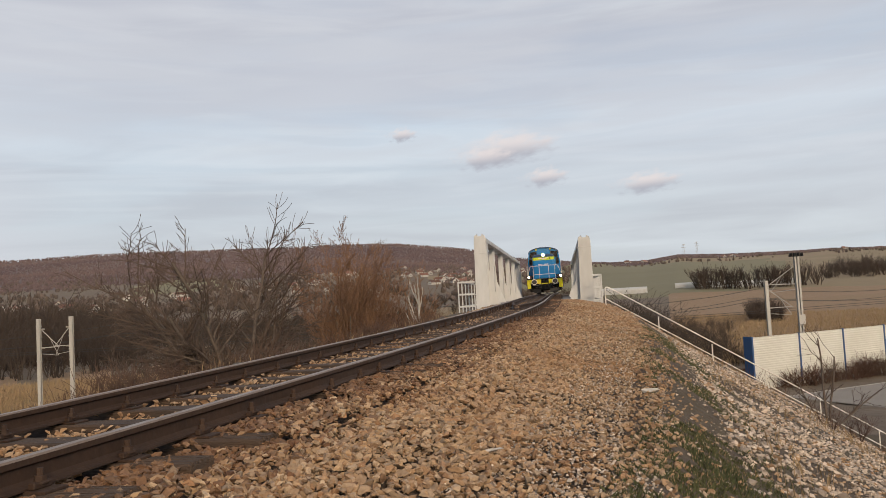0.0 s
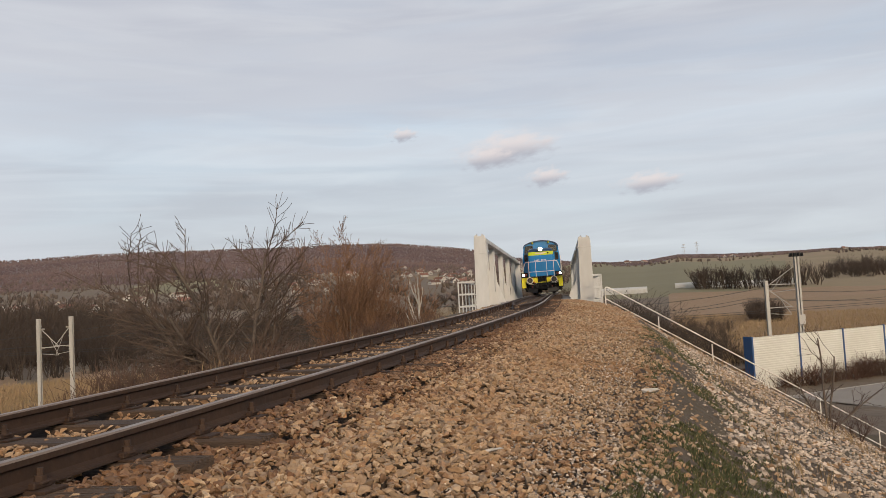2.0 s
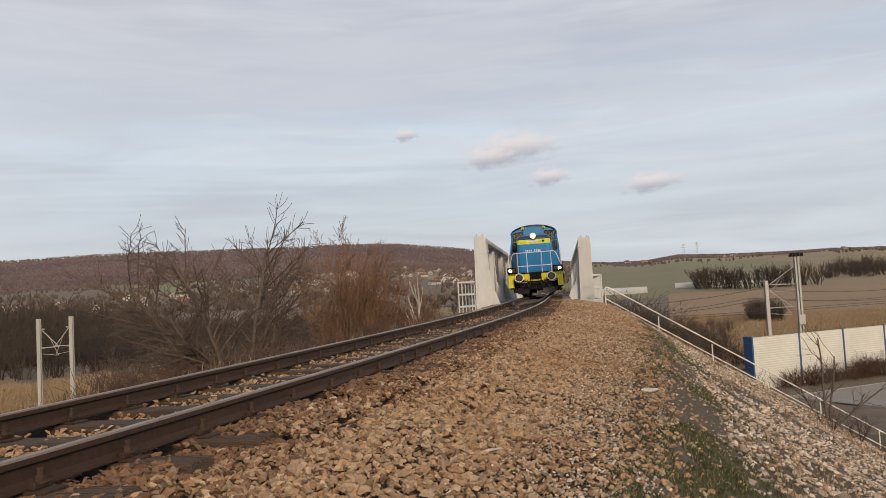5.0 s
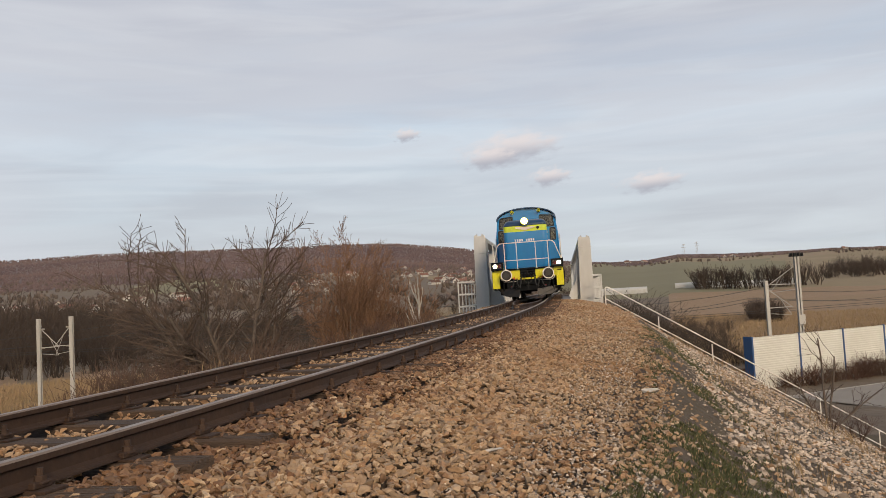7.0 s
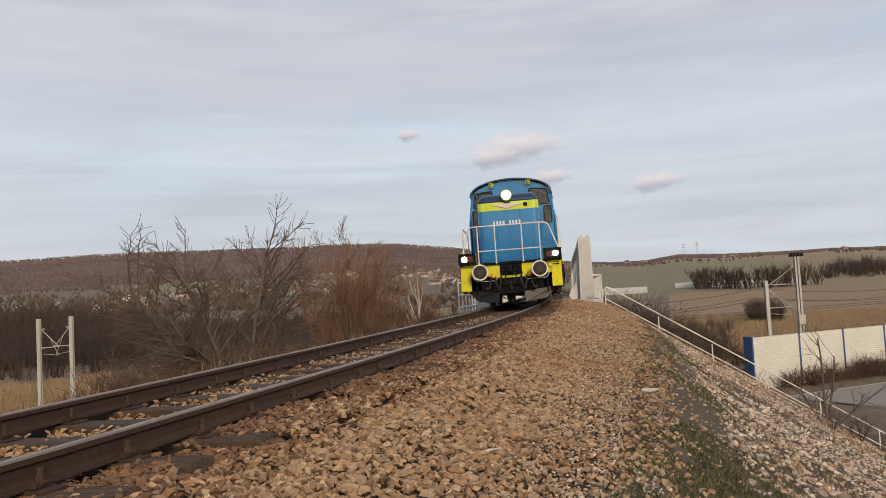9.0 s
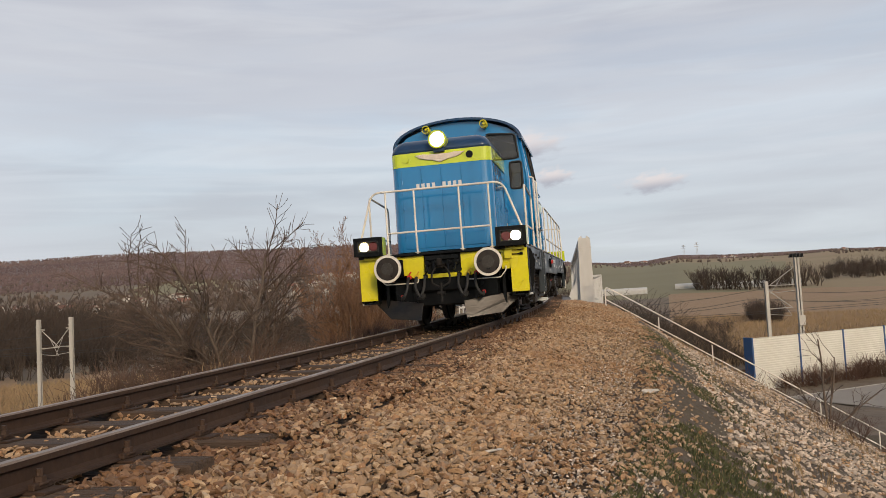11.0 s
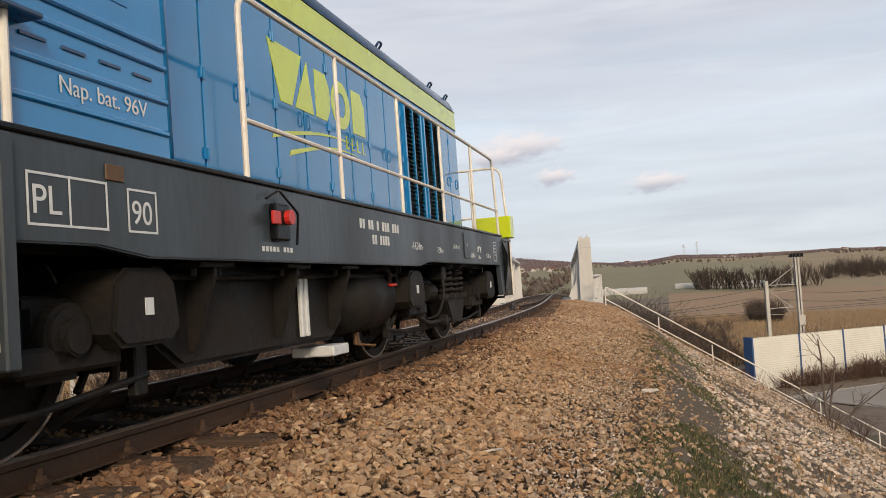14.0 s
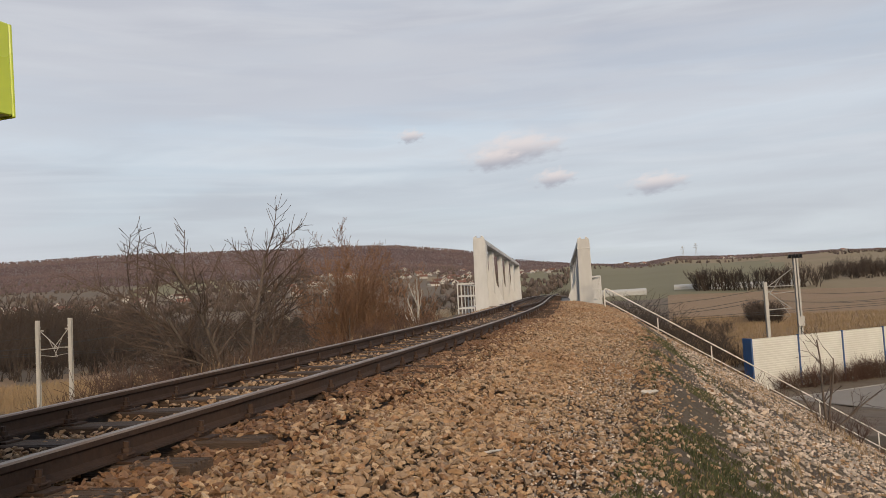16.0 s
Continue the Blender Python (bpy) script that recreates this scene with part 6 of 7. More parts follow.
    ring(b, (0, 0.90, 3.36), 0.165, 0.142, 0.18, "y", 32)
    cyl(b, (0, 1.00, 3.36), 0.165, 0.06, "y", 28, None, 0.01)
    lamp = part("top_headlamp", b, M["lime"], loco, "round lime-rimmed headlamp on the nose, lit")
    b = B()
    ring(b, (0, 0.805, 3.36), 0.168, 0.135, 0.03, "y", 32)
    part("lamp_rim", b, M["lime"], lamp)
    b = B()
    yf = bowl(b, (0, 0.815, 3.36), 0.14, 0.052, 1, 32, 9)
    part("lamp_bowl", b, M["mirror"], lamp, "", True)
    b = B()
    bulb(b, (0, yf, 3.36), 0.042)
    part("lamp", b, M["lamp_on"], lamp, "lit headlamp bulb", True)
    b = B()
    box(b, (-0.10, 0.86, 3.14), (0.10, 1.02, 3.22), 0.01)
    part("lamp_foot", b, M["navy"], lamp)
    # small roof fittings
    for y in (6.2, 8.2, 10.2, 12.2, 13.0):
        for s in (-1, 1):
            b = B()
            tube(b, [(s * 0.80, y, 3.36), (s * 0.86, y, 3.44), (s * 0.86, y + 0.1, 3.44), (s * 0.80, y + 0.1, 3.36)], 0.014, 6, 0.03)
            part("lifting_eye", b, M["navy"], back)
    b = B()
    box(b, (-0.3, 6.6, 3.44), (0.3, 7.3, 3.56), 0.03)
    cyl(b, (0, 11.3, 3.47), 0.5, 0.12, "z", 28)
    part("roof_vent", b, M["navy"], back)
    for rear in (False, True):
        loco_end(loco, rear)
    cab(loco)
    return loco, bogie(loco, 3.37) + bogie(loco, 10.87)


loco, wheelsets = build_loco()
# ---- loose stones ----
def build_stones():
    rnd = random.Random(11)
    shapes = [stone_shape(rnd) for _ in range(14)]
    near, rest, pale, rusty = [], [], [], []

    def place(y, u, size, lift):
        p = beside(y, u, bed_height(y, u) + lift)
        return (p.x, p.y, p.z, size)
    for i in range(52000):                  # shoulder beside the near rail
        y = 1.8 + 17.5 * rnd.random() ** 1.25
        u = rnd.uniform(0.84, 3.7)
        if u > 2.6 and rnd.random() < (u - 2.6) / 1.2:
            continue
        if y < 6.2 and 1.6 < u < 3.0 and len(near) < 300 and rnd.random() < 0.4:
            near.append(place(y, u, rnd.uniform(0.042, 0.066), rnd.uniform(0.01, 0.03)))
        else:
            # rusty stones, also coloured darker as shade, grow more frequent towards the rail
            stained = rnd.random() > (u - 0.95) / 0.85 - 0.1
            (rusty if stained else rest).append(place(y, u, rnd.choice((0.028, 0.038, 0.046, 0.055, 0.068)) * rnd.uniform(0.85, 1.15) * (1 if u < 2.7 else 0.75), rnd.uniform(-0.02, 0.022) + (0.042 if u < 1.5 and noise.noise((y * 1.1, u, 2.0)) > -0.3 else 0)))
    for i in range(15000):                  # further along
        y = 17 + 23.5 * rnd.random()
        u = rnd.uniform(0.84, 3.5)
        (rusty if rnd.random() > (u - 0.9) / 0.8 else rest).append(place(y, u, rnd.uniform(0.05, 0.085), rnd.uniform(-0.02, 0.03)))
    for i in range(21000):                  # between the rails and on the far shoulder
        y = 2.0 + 36 * rnd.random() ** 1.6
        u = rnd.uniform(-2.6, 0.66) if rnd.random() < 0.45 else rnd.uniform(-0.66, 0.66)
        if abs(abs(u) - 0.7525) < 0.09:
            continue
        rest.append(place(y, u, rnd.uniform(0.03, 0.06), rnd.uniform(-0.01, 0.06)))
    for i in range(1500):                   # strays past the shoulder's edge
        y, u = 2.0 + 34 * rnd.random() ** 1.3, 3.3 + abs(rnd.gauss(0, 0.35))
        c = beside(y, u)
        rest.append((c.x, c.y, ground_height(c.x, c.y) + 0.012, rnd.uniform(0.03, 0.07)))
    for i in range(50000):                  # pale gravel down the side slope
        y = 1.5 + 34 * rnd.random() ** 1.35
        u = 2.5 + 9.0 * rnd.random() ** 1.15
        c = beside(y, u)
        dense = noise.noise((c.x * 0.7, c.y * 0.7, 5.0))
        path = 3.5 < u < 4.05
        if u < 3.3 and rnd.random() < 0.3:
            continue
        if path and y < 16 and rnd.random() < 0.55:
            continue
        if dense < (0.0 if path else -0.22) and rnd.random() < (0.6 if path else 0.85):
            continue
        pale.append((c.x, c.y, (ground_height(c.x, c.y) if u > 3.3 else max(ground_height(c.x, c.y), c.z + bed_height(y, u))) + 0.004,
                     rnd.uniform(0.016, 0.04) if u < 4.2 else rnd.uniform(0.03, 0.085) if rnd.random() < 0.95 else rnd.uniform(0.08, 0.14)))
    for i in range(7000):                   # fine chippings on the verge
        y, u = 1.8 + 9.0 * rnd.random() ** 1.2, rnd.uniform(2.7, 3.6)
        c = beside(y, u)
        pale.append((c.x, c.y, (ground_height(c.x, c.y) if u > 3.3 else max(ground_height(c.x, c.y), c.z + bed_height(y, u))) + 0.003, rnd.uniform(0.010, 0.026)))
    rest += pale[::5]
    pale = [p for i, p in enumerate(pale) if i % 5]
    scatter("ballast_stones", rest, shapes, [M["stone"]], 5, "crushed rust-tinted ballast stones along the track", "ballast")
    scatter("rusty_stones", rusty, shapes, [M["stone_rusty_shaded"]], 7, "rust-stained ballast stones beside the rail, darkened further for the locomotive's shade", "ballast")
    scatter("slope_gravel", pale, shapes, [M["stone_pale"]], 6, "pale loose gravel strewn down the embankment slope", "gravel")
    meshes = []
    for pts, tris in shapes:
        me = bpy.data.meshes.new("stone")
        me.from_pydata(pts.tolist(), [], tris.tolist())
        me.materials.append(M["stone_single"])
        meshes.append(me)
    heap = thing("ballast_heap", "loose angular ballast stones on the track shoulder", "ballast")
    for x, y, z, s in near:
        o = new("stone", rnd.choice(meshes))
        o.parent = heap
        o.matrix_basis = pose(x, y, z, rnd.uniform(-35, 35), rnd.uniform(-35, 35), rnd.uniform(0, 360)) @ Matrix.Scale(s, 4)


# ---- plants ----
def grow(rnd, p, d, length, r, level, segs, spread=0.6, kids=4, wobble=0.18, lift=0.12, keep=0.62, parts=4, thin=0.005):
    """Adds the tapered pieces of a branch and its side branches: (start, end, radius, radius)."""
    step = length / parts
    for i in range(parts):
        d = (d + Vector((rnd.gauss(0, wobble), rnd.gauss(0, wobble), rnd.gauss(0, wobble) + lift))).normalized()
        q = p + d * step
        r2 = max(r * (1 - 0.75 / parts), thin)
        segs.append((p, q, r, r2))
        if level > 0:
            n = kids if i else max(kids - 2, 0)
            for _ in range(n if rnd.random() < 0.8 else n - 1 if n else 0):
                side = Vector((rnd.gauss(0, 1), rnd.gauss(0, 1), rnd.gauss(0, 0.6)))
                side = (side - d * side.dot(d)).normalized()
                nd = (d * (1 - spread * 0.5) + side * spread).normalized()
                grow(rnd, p.lerp(q, rnd.random()), nd, length * keep * rnd.uniform(0.65, 1.1), max(r2 * 0.62, thin), level - 1, segs,
                     spread, max(kids - 1, 1), wobble * 1.15, lift, keep, max(parts - 1, 2), thin)
        p, r = q, r2


def segs_mesh(segs, sides=3):
    """Points and quads of the pieces as slim tubes."""
    a = np.array([s[0][:] for s in segs])
    b = np.array([s[1][:] for s in segs])
    ra = np.array([s[2] for s in segs])[:, None]
    rb = np.array([s[3] for s in segs])[:, None]
    d = b - a
    d /= np.linalg.norm(d, axis=1, keepdims=True) + 1e-9
    ref = np.where(np.abs(d[:, 2:3]) < 0.9, np.array([[0, 0, 1.0]]), np.array([[1.0, 0, 0]]))
    u = np.cross(d, ref)
    u /= np.linalg.norm(u, axis=1, keepdims=True)
    v = np.cross(d, u)
    rings = []
    for base, r in ((a, ra), (b, rb)):
        for k in range(sides):
            t = 2 * math.pi * k / sides
            rings.append(base + (u * math.cos(t) + v * math.sin(t)) * r)
    pts = np.stack(rings, 1).reshape(-1, 3)
    n = len(segs)
    base = np.arange(n)[:, None] * 2 * sides
    faces = np.concatenate([base + np.array([[k, (k + 1) % sides, sides + (k + 1) % sides, sides + k]]) for k in range(sides)])
    return pts, faces


def bare_tree(name, seed, x, y, z, stems, label, bark, twig, height, level, lean=0.25, leaves=0, group="", **kw):
    """A leafless tree: stems and boughs as trunk, thin wood as its crown."""
    rnd = random.Random(seed)
    segs = []
    for wx, wy, wz, k in kw.pop("ways", ()):
        grow(rnd, Vector((0.05 * wx, 0.05 * wy, -0.25)), Vector((wx, wy, wz)).normalized(), height * k, kw["girth"] * height * (0.35 + 0.35 * k), level, segs,
             **{k2: v for k2, v in kw.items() if k2 != "girth"})
    for i in range(stems):
        a = 2 * math.pi * (i + rnd.random() * 0.6) / stems
        d = Vector((math.cos(a) * lean, math.sin(a) * lean, 1)).normalized() if stems > 1 else Vector((rnd.gauss(0, 0.05), rnd.gauss(0, 0.05), 1))
        p0 = Vector((0.12 * math.cos(a), 0.12 * math.sin(a), -0.25)) if stems > 1 else Vector((0, 0, -0.25))
        grow(rnd, p0, d, height * rnd.uniform(0.75, 1.0), kw.get("girth", 0.02) * height / (1 + 0.25 * stems), level, segs,
             **{k: v for k, v in kw.items() if k != "girth"})
    cut = max(max(s[2] for s in segs) * 0.28, min(s[2] for s in segs) * 1.05)
    thick = [s for s in segs if s[2] > cut]
    slim = [s for s in segs if s[2] <= cut]
    tree = thing(name, label, "tree", pose(x, y, z), group)
    pts, faces = segs_mesh(thick, 6)
    raw("trunk", pts, faces, [bark], tree, True)
    pts, faces = segs_mesh(slim, 3)
    raw("crown", pts, faces, [twig], tree)
    if leaves:
        vs, fs = [], []
        for i in range(leaves):
            s = rnd.choice(slim)
            c = np.array(s[1][:])
            q = np.array([[0, 0, 0], [0.03, 0.015, -0.02], [0.0, 0.0, -0.09], [-0.03, -0.012, -0.03]]) * rnd.uniform(0.6, 1.2)
            t = rnd.uniform(0, 6.28)
            rot = np.array([[math.cos(t), -math.sin(t), 0], [math.sin(t), math.cos(t), 0], [0, 0, 1]])
            vs.append(q @ rot.T + c)
            fs.append([4 * i, 4 * i + 1, 4 * i + 2, 4 * i + 3])
        raw("withered_leaves", np.concatenate(vs), fs, [M["dead_leaf"]], tree)
    return tree


def thicket(name, seed, places, variants, materials, label, category="shrubs"):
    """Many leafless shrubs joined into one mesh. places: (x, y, z, height)."""
    rnd = random.Random(seed)
    vs, fs, k = [], [], 0
    for x, y, z, h in places:
        pts, faces = rnd.choice(variants)
        t = rnd.uniform(0, 6.28)
        rot = np.array([[math.cos(t), -math.sin(t), 0], [math.sin(t), math.cos(t), 0], [0, 0, 1]])
        vs.append((pts @ rot.T) * (h * rnd.uniform(0.9, 1.25), h * rnd.uniform(0.9, 1.25), h) + (x, y, z))
        fs.append(faces + k)
        k += len(pts)
    ob = raw(name, np.concatenate(vs), np.concatenate(fs), materials)
    return tagged(ob, label, category, "", "stuff")


def shrub_variants(seed, count, stems, level, thin, lean=0.5, **kw):
    out = []
    for i in range(count):
        rnd = random.Random(seed + i)
        segs = []
        for j in range(stems):
            a = rnd.uniform(0, 6.28)
            p = Vector((0.28 * math.cos(a) * rnd.random(), 0.28 * math.sin(a) * rnd.random(), -0.05))
            grow(rnd, p, Vector((math.cos(a) * lean * rnd.random(), math.sin(a) * lean * rnd.random(), 1)).normalized(), rnd.uniform(0.6, 1.0), 0.016, level, segs, thin=thin, **kw)
        out.append(segs_mesh(segs, 3))
    return out


def at_pixel_way(az, r):
    a = radians(az)
    return r * math.sin(a), r * math.cos(a)


def build_plants():
    rnd = random.Random(21)
    g = ground_height
    # the spreading bare tree beside the embankment
    x, y = -6.2, 25.0
    bare_tree("bare_tree", 5, x, y, g(x, y), 0, "bare many-stemmed tree with a few withered leaves", M["bark"], M["twig"], 5.7, 2, 0.5, 110,
              ways=((-0.62, 0.1, 1.0, 1.0), (-0.22, -0.2, 1.0, 1.02), (-0.02, 0.3, 1.0, 0.92), (0.14, -0.1, 1.0, 0.98), (-0.95, 0.2, 0.85, 0.86), (0.42, 0.2, 1.0, 0.62),
                    (-0.55, -0.4, 0.8, 0.78), (-1.2, -0.2, 0.62, 0.72)),
              spread=0.66, kids=5, wobble=0.085, lift=0.03, keep=0.36, parts=6, thin=0.008, girth=0.024)
    # russet willow by the bridge
    x, y = -6.35, 53.0
    bare_tree("willow_tree", 8, x, y, LOW, 0, "leafless willow with a dense russet crown", M["bark"], M["willow"], 10.8, 4, 0.20, 0,
              ways=((0.0, 0.1, 1.0, 1.0), (-0.10, -0.1, 1.0, 0.97), (0.12, 0.0, 1.0, 0.95), (-0.2, 0.15, 1.0, 0.88), (0.22, 0.1, 1.0, 0.86), (-0.28, -0.1, 1.0, 0.76),
                    (0.3, -0.15, 1.0, 0.74), (0.05, -0.25, 1.0, 0.8)),
              spread=0.46, kids=5, wobble=0.05, lift=0.05, keep=0.36, parts=5, thin=0.009, girth=0.013)
    x, y = -4.4, 56.0
    bare_tree("willow_tree", 9, x, y, LOW, 5, "smaller leafless willow with russet twigs", M["bark"], M["willow"], 7.2, 4, 0.40, 0,
              spread=0.5, kids=5, wobble=0.08, lift=0.14, keep=0.55, parts=4, thin=0.014, girth=0.022)
    # slim birch
    bare_tree("birch_tree", 4, -1.9, 45.5, LOW, 1, "slim white-barked leafless birch", M["birch"], M["birch"], 12.5, 2, 0.2, 0,
              spread=0.42, kids=3, wobble=0.02, lift=0.08, keep=0.17, parts=9, thin=0.010, girth=0.012)
    # small tree on the right slope
    x, y = 11.75, 25.7
    bare_tree("small_tree", 31, x, y, g(x, y), 0, "young bare tree with a forked dark stem", M["bark"], M["twig"], 2.9, 2, 0.35, 0,
              ways=((-0.08, 0.1, 1.0, 1.0), (0.05, -0.1, 1.0, 0.8), (0.9, 0.1, 0.55, 0.75), (-0.5, 0.2, 0.8, 0.6)),
              spread=0.75, kids=2, wobble=0.08, lift=0.05, keep=0.42, parts=5, thin=0.006, girth=0.024)
    # thickets
    bush = shrub_variants(50, 6, 7, 2, 0.0028, 0.7, kids=3, spread=0.55, parts=3)
    far = shrub_variants(40, 6, 8, 1, 0.006, 0.55, kids=5, spread=0.5, parts=3)
    fine = shrub_variants(60, 6, 9, 1, 0.0045, 0.8, kids=4, spread=0.6, parts=4)
    belt, close = [], []
    for i in range(560):
        az = rnd.uniform(-33, -1)
        r = rnd.uniform(125, 330)
        if az < -22 and r < 135:
            continue
        px, py = at_pixel_way(az, r)
        (close if r < 190 else belt).append((px, py, far_land(r, az) - 0.2, rnd.uniform(5.0, 8.5) * (1.35 - 0.72 * ease((az + 25) / 8)) * (1.0 if r > 150 else 0.75)))
    for i in range(330):
        az, r = rnd.uniform(-33, 9), rnd.uniform(330, 780)
        if noise.noise((az * 0.35, r * 0.006, 20.0)) < -0.1:
            continue
        px, py = at_pixel_way(az, r)
        belt.append((px, py, far_land(r, az) - 0.2, rnd.uniform(3.5, 6.5)))
    thicket("thicket", 12, close, bush, [M["twig_dark"]], "dark tangled leafless bushes at the foot of the valley")
    thicket("thicket", 2, belt, far, [M["twig_dark"]], "dark brown leafless thicket across the valley floor")
    right, low = [], []
    for i in range(300):
        az = rnd.uniform(8.5, 19)
        r = rnd.uniform(58, 130) if az < 16 else rnd.uniform(88, 170)
        px, py = at_pixel_way(az, r)
        if abs(px - centre(py).x) < 6:
            continue
        low.append((px, py, LOW - 0.2, rnd.uniform(4.0, 6.6) * (1.0 - 0.62 * ease((az - 12.0) / 5))))
    for i in range(60):
        px = rnd.uniform(20, 60)
        right.append((px, 80 + max(0, px - 26) * 0.5 + rnd.uniform(3, 11), LOW - 0.2, rnd.uniform(1.2, 2.8)))
    for i in range(40):
        px, py = at_pixel_way(rnd.uniform(20.5, 22.2), rnd.uniform(190, 230))
        right.append((px, py, LOW - 0.2, rnd.uniform(2.0, 4.5)))
    for i in range(70):
        az = rnd.uniform(25, 31)
        r = rnd.uniform(420, 520)
        px, py = at_pixel_way(az, r)
        right.append((px, py, far_land(r, az) - 0.3, rnd.uniform(4, 8)))
    thicket("thicket", 13, low, bush, [M["twig_dark"]], "dense dark bushes beside the bridge and lower railway")
    thicket("thicket", 3, right, far, [M["twig_dark"]], "brown leafless bushes beyond the bridge and fields")
    row = []
    for i in range(80):
        az = 17.0 + 7.6 * rnd.random()
        r = rnd.uniform(362, 376)
        px, py = at_pixel_way(az, r)
        row.append((px, py, far_land(r, az) - 0.3, rnd.uniform(7.5, 10.5)))
    poplar = shrub_variants(80, 5, 2, 1, 0.007, 0.06, kids=4, spread=0.24, parts=5, keep=0.4)
    thicket("tree_row", 4, row, poplar, [M["twig_dark"]], "row of slim bare trees along the greenhouses", "trees")
    # brambles and grass on the left slope
    br = []
    for i in range(330):
        yy = rnd.uniform(9, 36)
        u = -rnd.uniform(4.2, 10.0)
        p = beside(yy, u)
        br.append((p.x, p.y, g(p.x, p.y) - 0.05, rnd.uniform(0.35, 0.9)))
    thicket("bramble", 5, br, fine, [M["bramble"]], "tangle of reddish leafless brambles on the embankment side")
    # scrub on the right slope below the crest, and round the barrier
    sl = []
    for i in range(60):
        yy = rnd.uniform(40, 62)
        u = rnd.uniform(5, 14)
        p = beside(yy, u)
        sl.append((p.x, p.y, LOW, rnd.uniform(1.0, 3.0)))
    for i in range(60):
        px = rnd.uniform(27, 48)
        sl.append((px, 67.65 + (px - 25.1) * 0.488 + rnd.uniform(-1.6, -0.5), LOW - 0.05, rnd.uniform(0.7, 2.0)))
    for i in range(26):
        yy, u = rnd.uniform(9, 24), rnd.uniform(7.5, 12)
        p = beside(yy, u)
        sl.append((p.x, p.y, g(p.x, p.y) - 0.03, rnd.uniform(0.25, 0.7)))
    thicket("weeds", 6, sl, fine, [M["bramble"]], "withered weeds along the barrier and slope foot")

    # grass: blades as slim leaning triangles
    def blades(name, spots, mat, label, lean=0.5):
        r2 = np.random.RandomState(9)
        n = len(spots)
        base = np.array([s[:3] for s in spots])
        h = np.array([s[3] for s in spots])[:, None]
        t = r2.uniform(0, 6.283, n)
        wd = np.stack([np.cos(t), np.sin(t), np.zeros(n)], 1)
        ln = np.stack([-np.sin(t), np.cos(t), np.zeros(n)], 1) * r2.uniform(-lean, lean, (n, 1))
        w = np.array([s[4] for s in spots])[:, None]
        up = np.array([[0, 0, 1.0]])
        mid = base + (up * 0.6 + ln * 0.25) * h
        tip = base + (up + ln) * h
        pts = np.stack([base - wd * w, base + wd * w, mid + wd * w * 0.7, tip, mid - wd * w * 0.7], 1).reshape(-1, 3)
        k = np.arange(n)[:, None] * 5
        faces = k + np.array([[0, 1, 2, 3, 4]])
        tagged(raw(name, pts, faces, [mat]), label, "grass", "", "stuff")
    gr, st = [], []
    for i in range(85000):
        yy = 2.0 + 20 * rnd.random() ** 1.7
        u = rnd.gauss(3.85, 0.42)
        p = beside(yy, u)
        d = noise.noise((p.x * 0.9, p.y * 0.55, 11.0))
        if d < -0.1 or u < 3.25 or noise.noise((p.x * 4.0, p.y * 4.0, 3.0)) < -0.15:
            continue
        (gr if rnd.random() < 0.86 else st).append((p.x, p.y, g(p.x, p.y) - 0.01, rnd.uniform(0.015, 0.055), 0.0036))
    blades("verge_grass", gr, M["grass"], "sparse low grass on the gravel verge", 0.9)
    for i in range(7000):
        yy = rnd.uniform(3, 34)
        u = 4.5 + 8 * rnd.random()
        p = beside(yy, u)
        if noise.noise((p.x * 0.5, p.y * 0.5, 15.0)) < 0.1:
            continue
        st.append((p.x, p.y, g(p.x, p.y) - 0.01, rnd.uniform(0.05, 0.25), 0.004))
    for i in range(5000):
        yy = rnd.uniform(8, 40)
        u = -rnd.uniform(3.4, 14)
        p = beside(yy, u)
        st.append((p.x, p.y, g(p.x, p.y) - 0.02, rnd.uniform(0.06, 0.24), 0.004))
    for i in range(26000):                       # reeds on the valley floor to the west
        az, r = rnd.uniform(-33, -14), rnd.uniform(62, 125)
        px, py = at_pixel_way(az, r)
        if 67 < py < 79:
            continue
        st.append((px, py, g(px, py) - 0.05, rnd.uniform(0.4, 1.1), 0.018))
    for i in range(22000):                       # reeds to the east
        az, r = rnd.uniform(15.5, 31), rnd.uniform(92, 230)
        px, py = at_pixel_way(az, r)
        if 67 < py < 82 + max(0.0, px - 26) * 0.5:
            continue
        st.append((px, py, g(px, py) - 0.05, rnd.uniform(0.4, 1.2), 0.02))
    blades("dry_grass", st, M["straw"], "dry straw-coloured grass and reeds", 0.35)


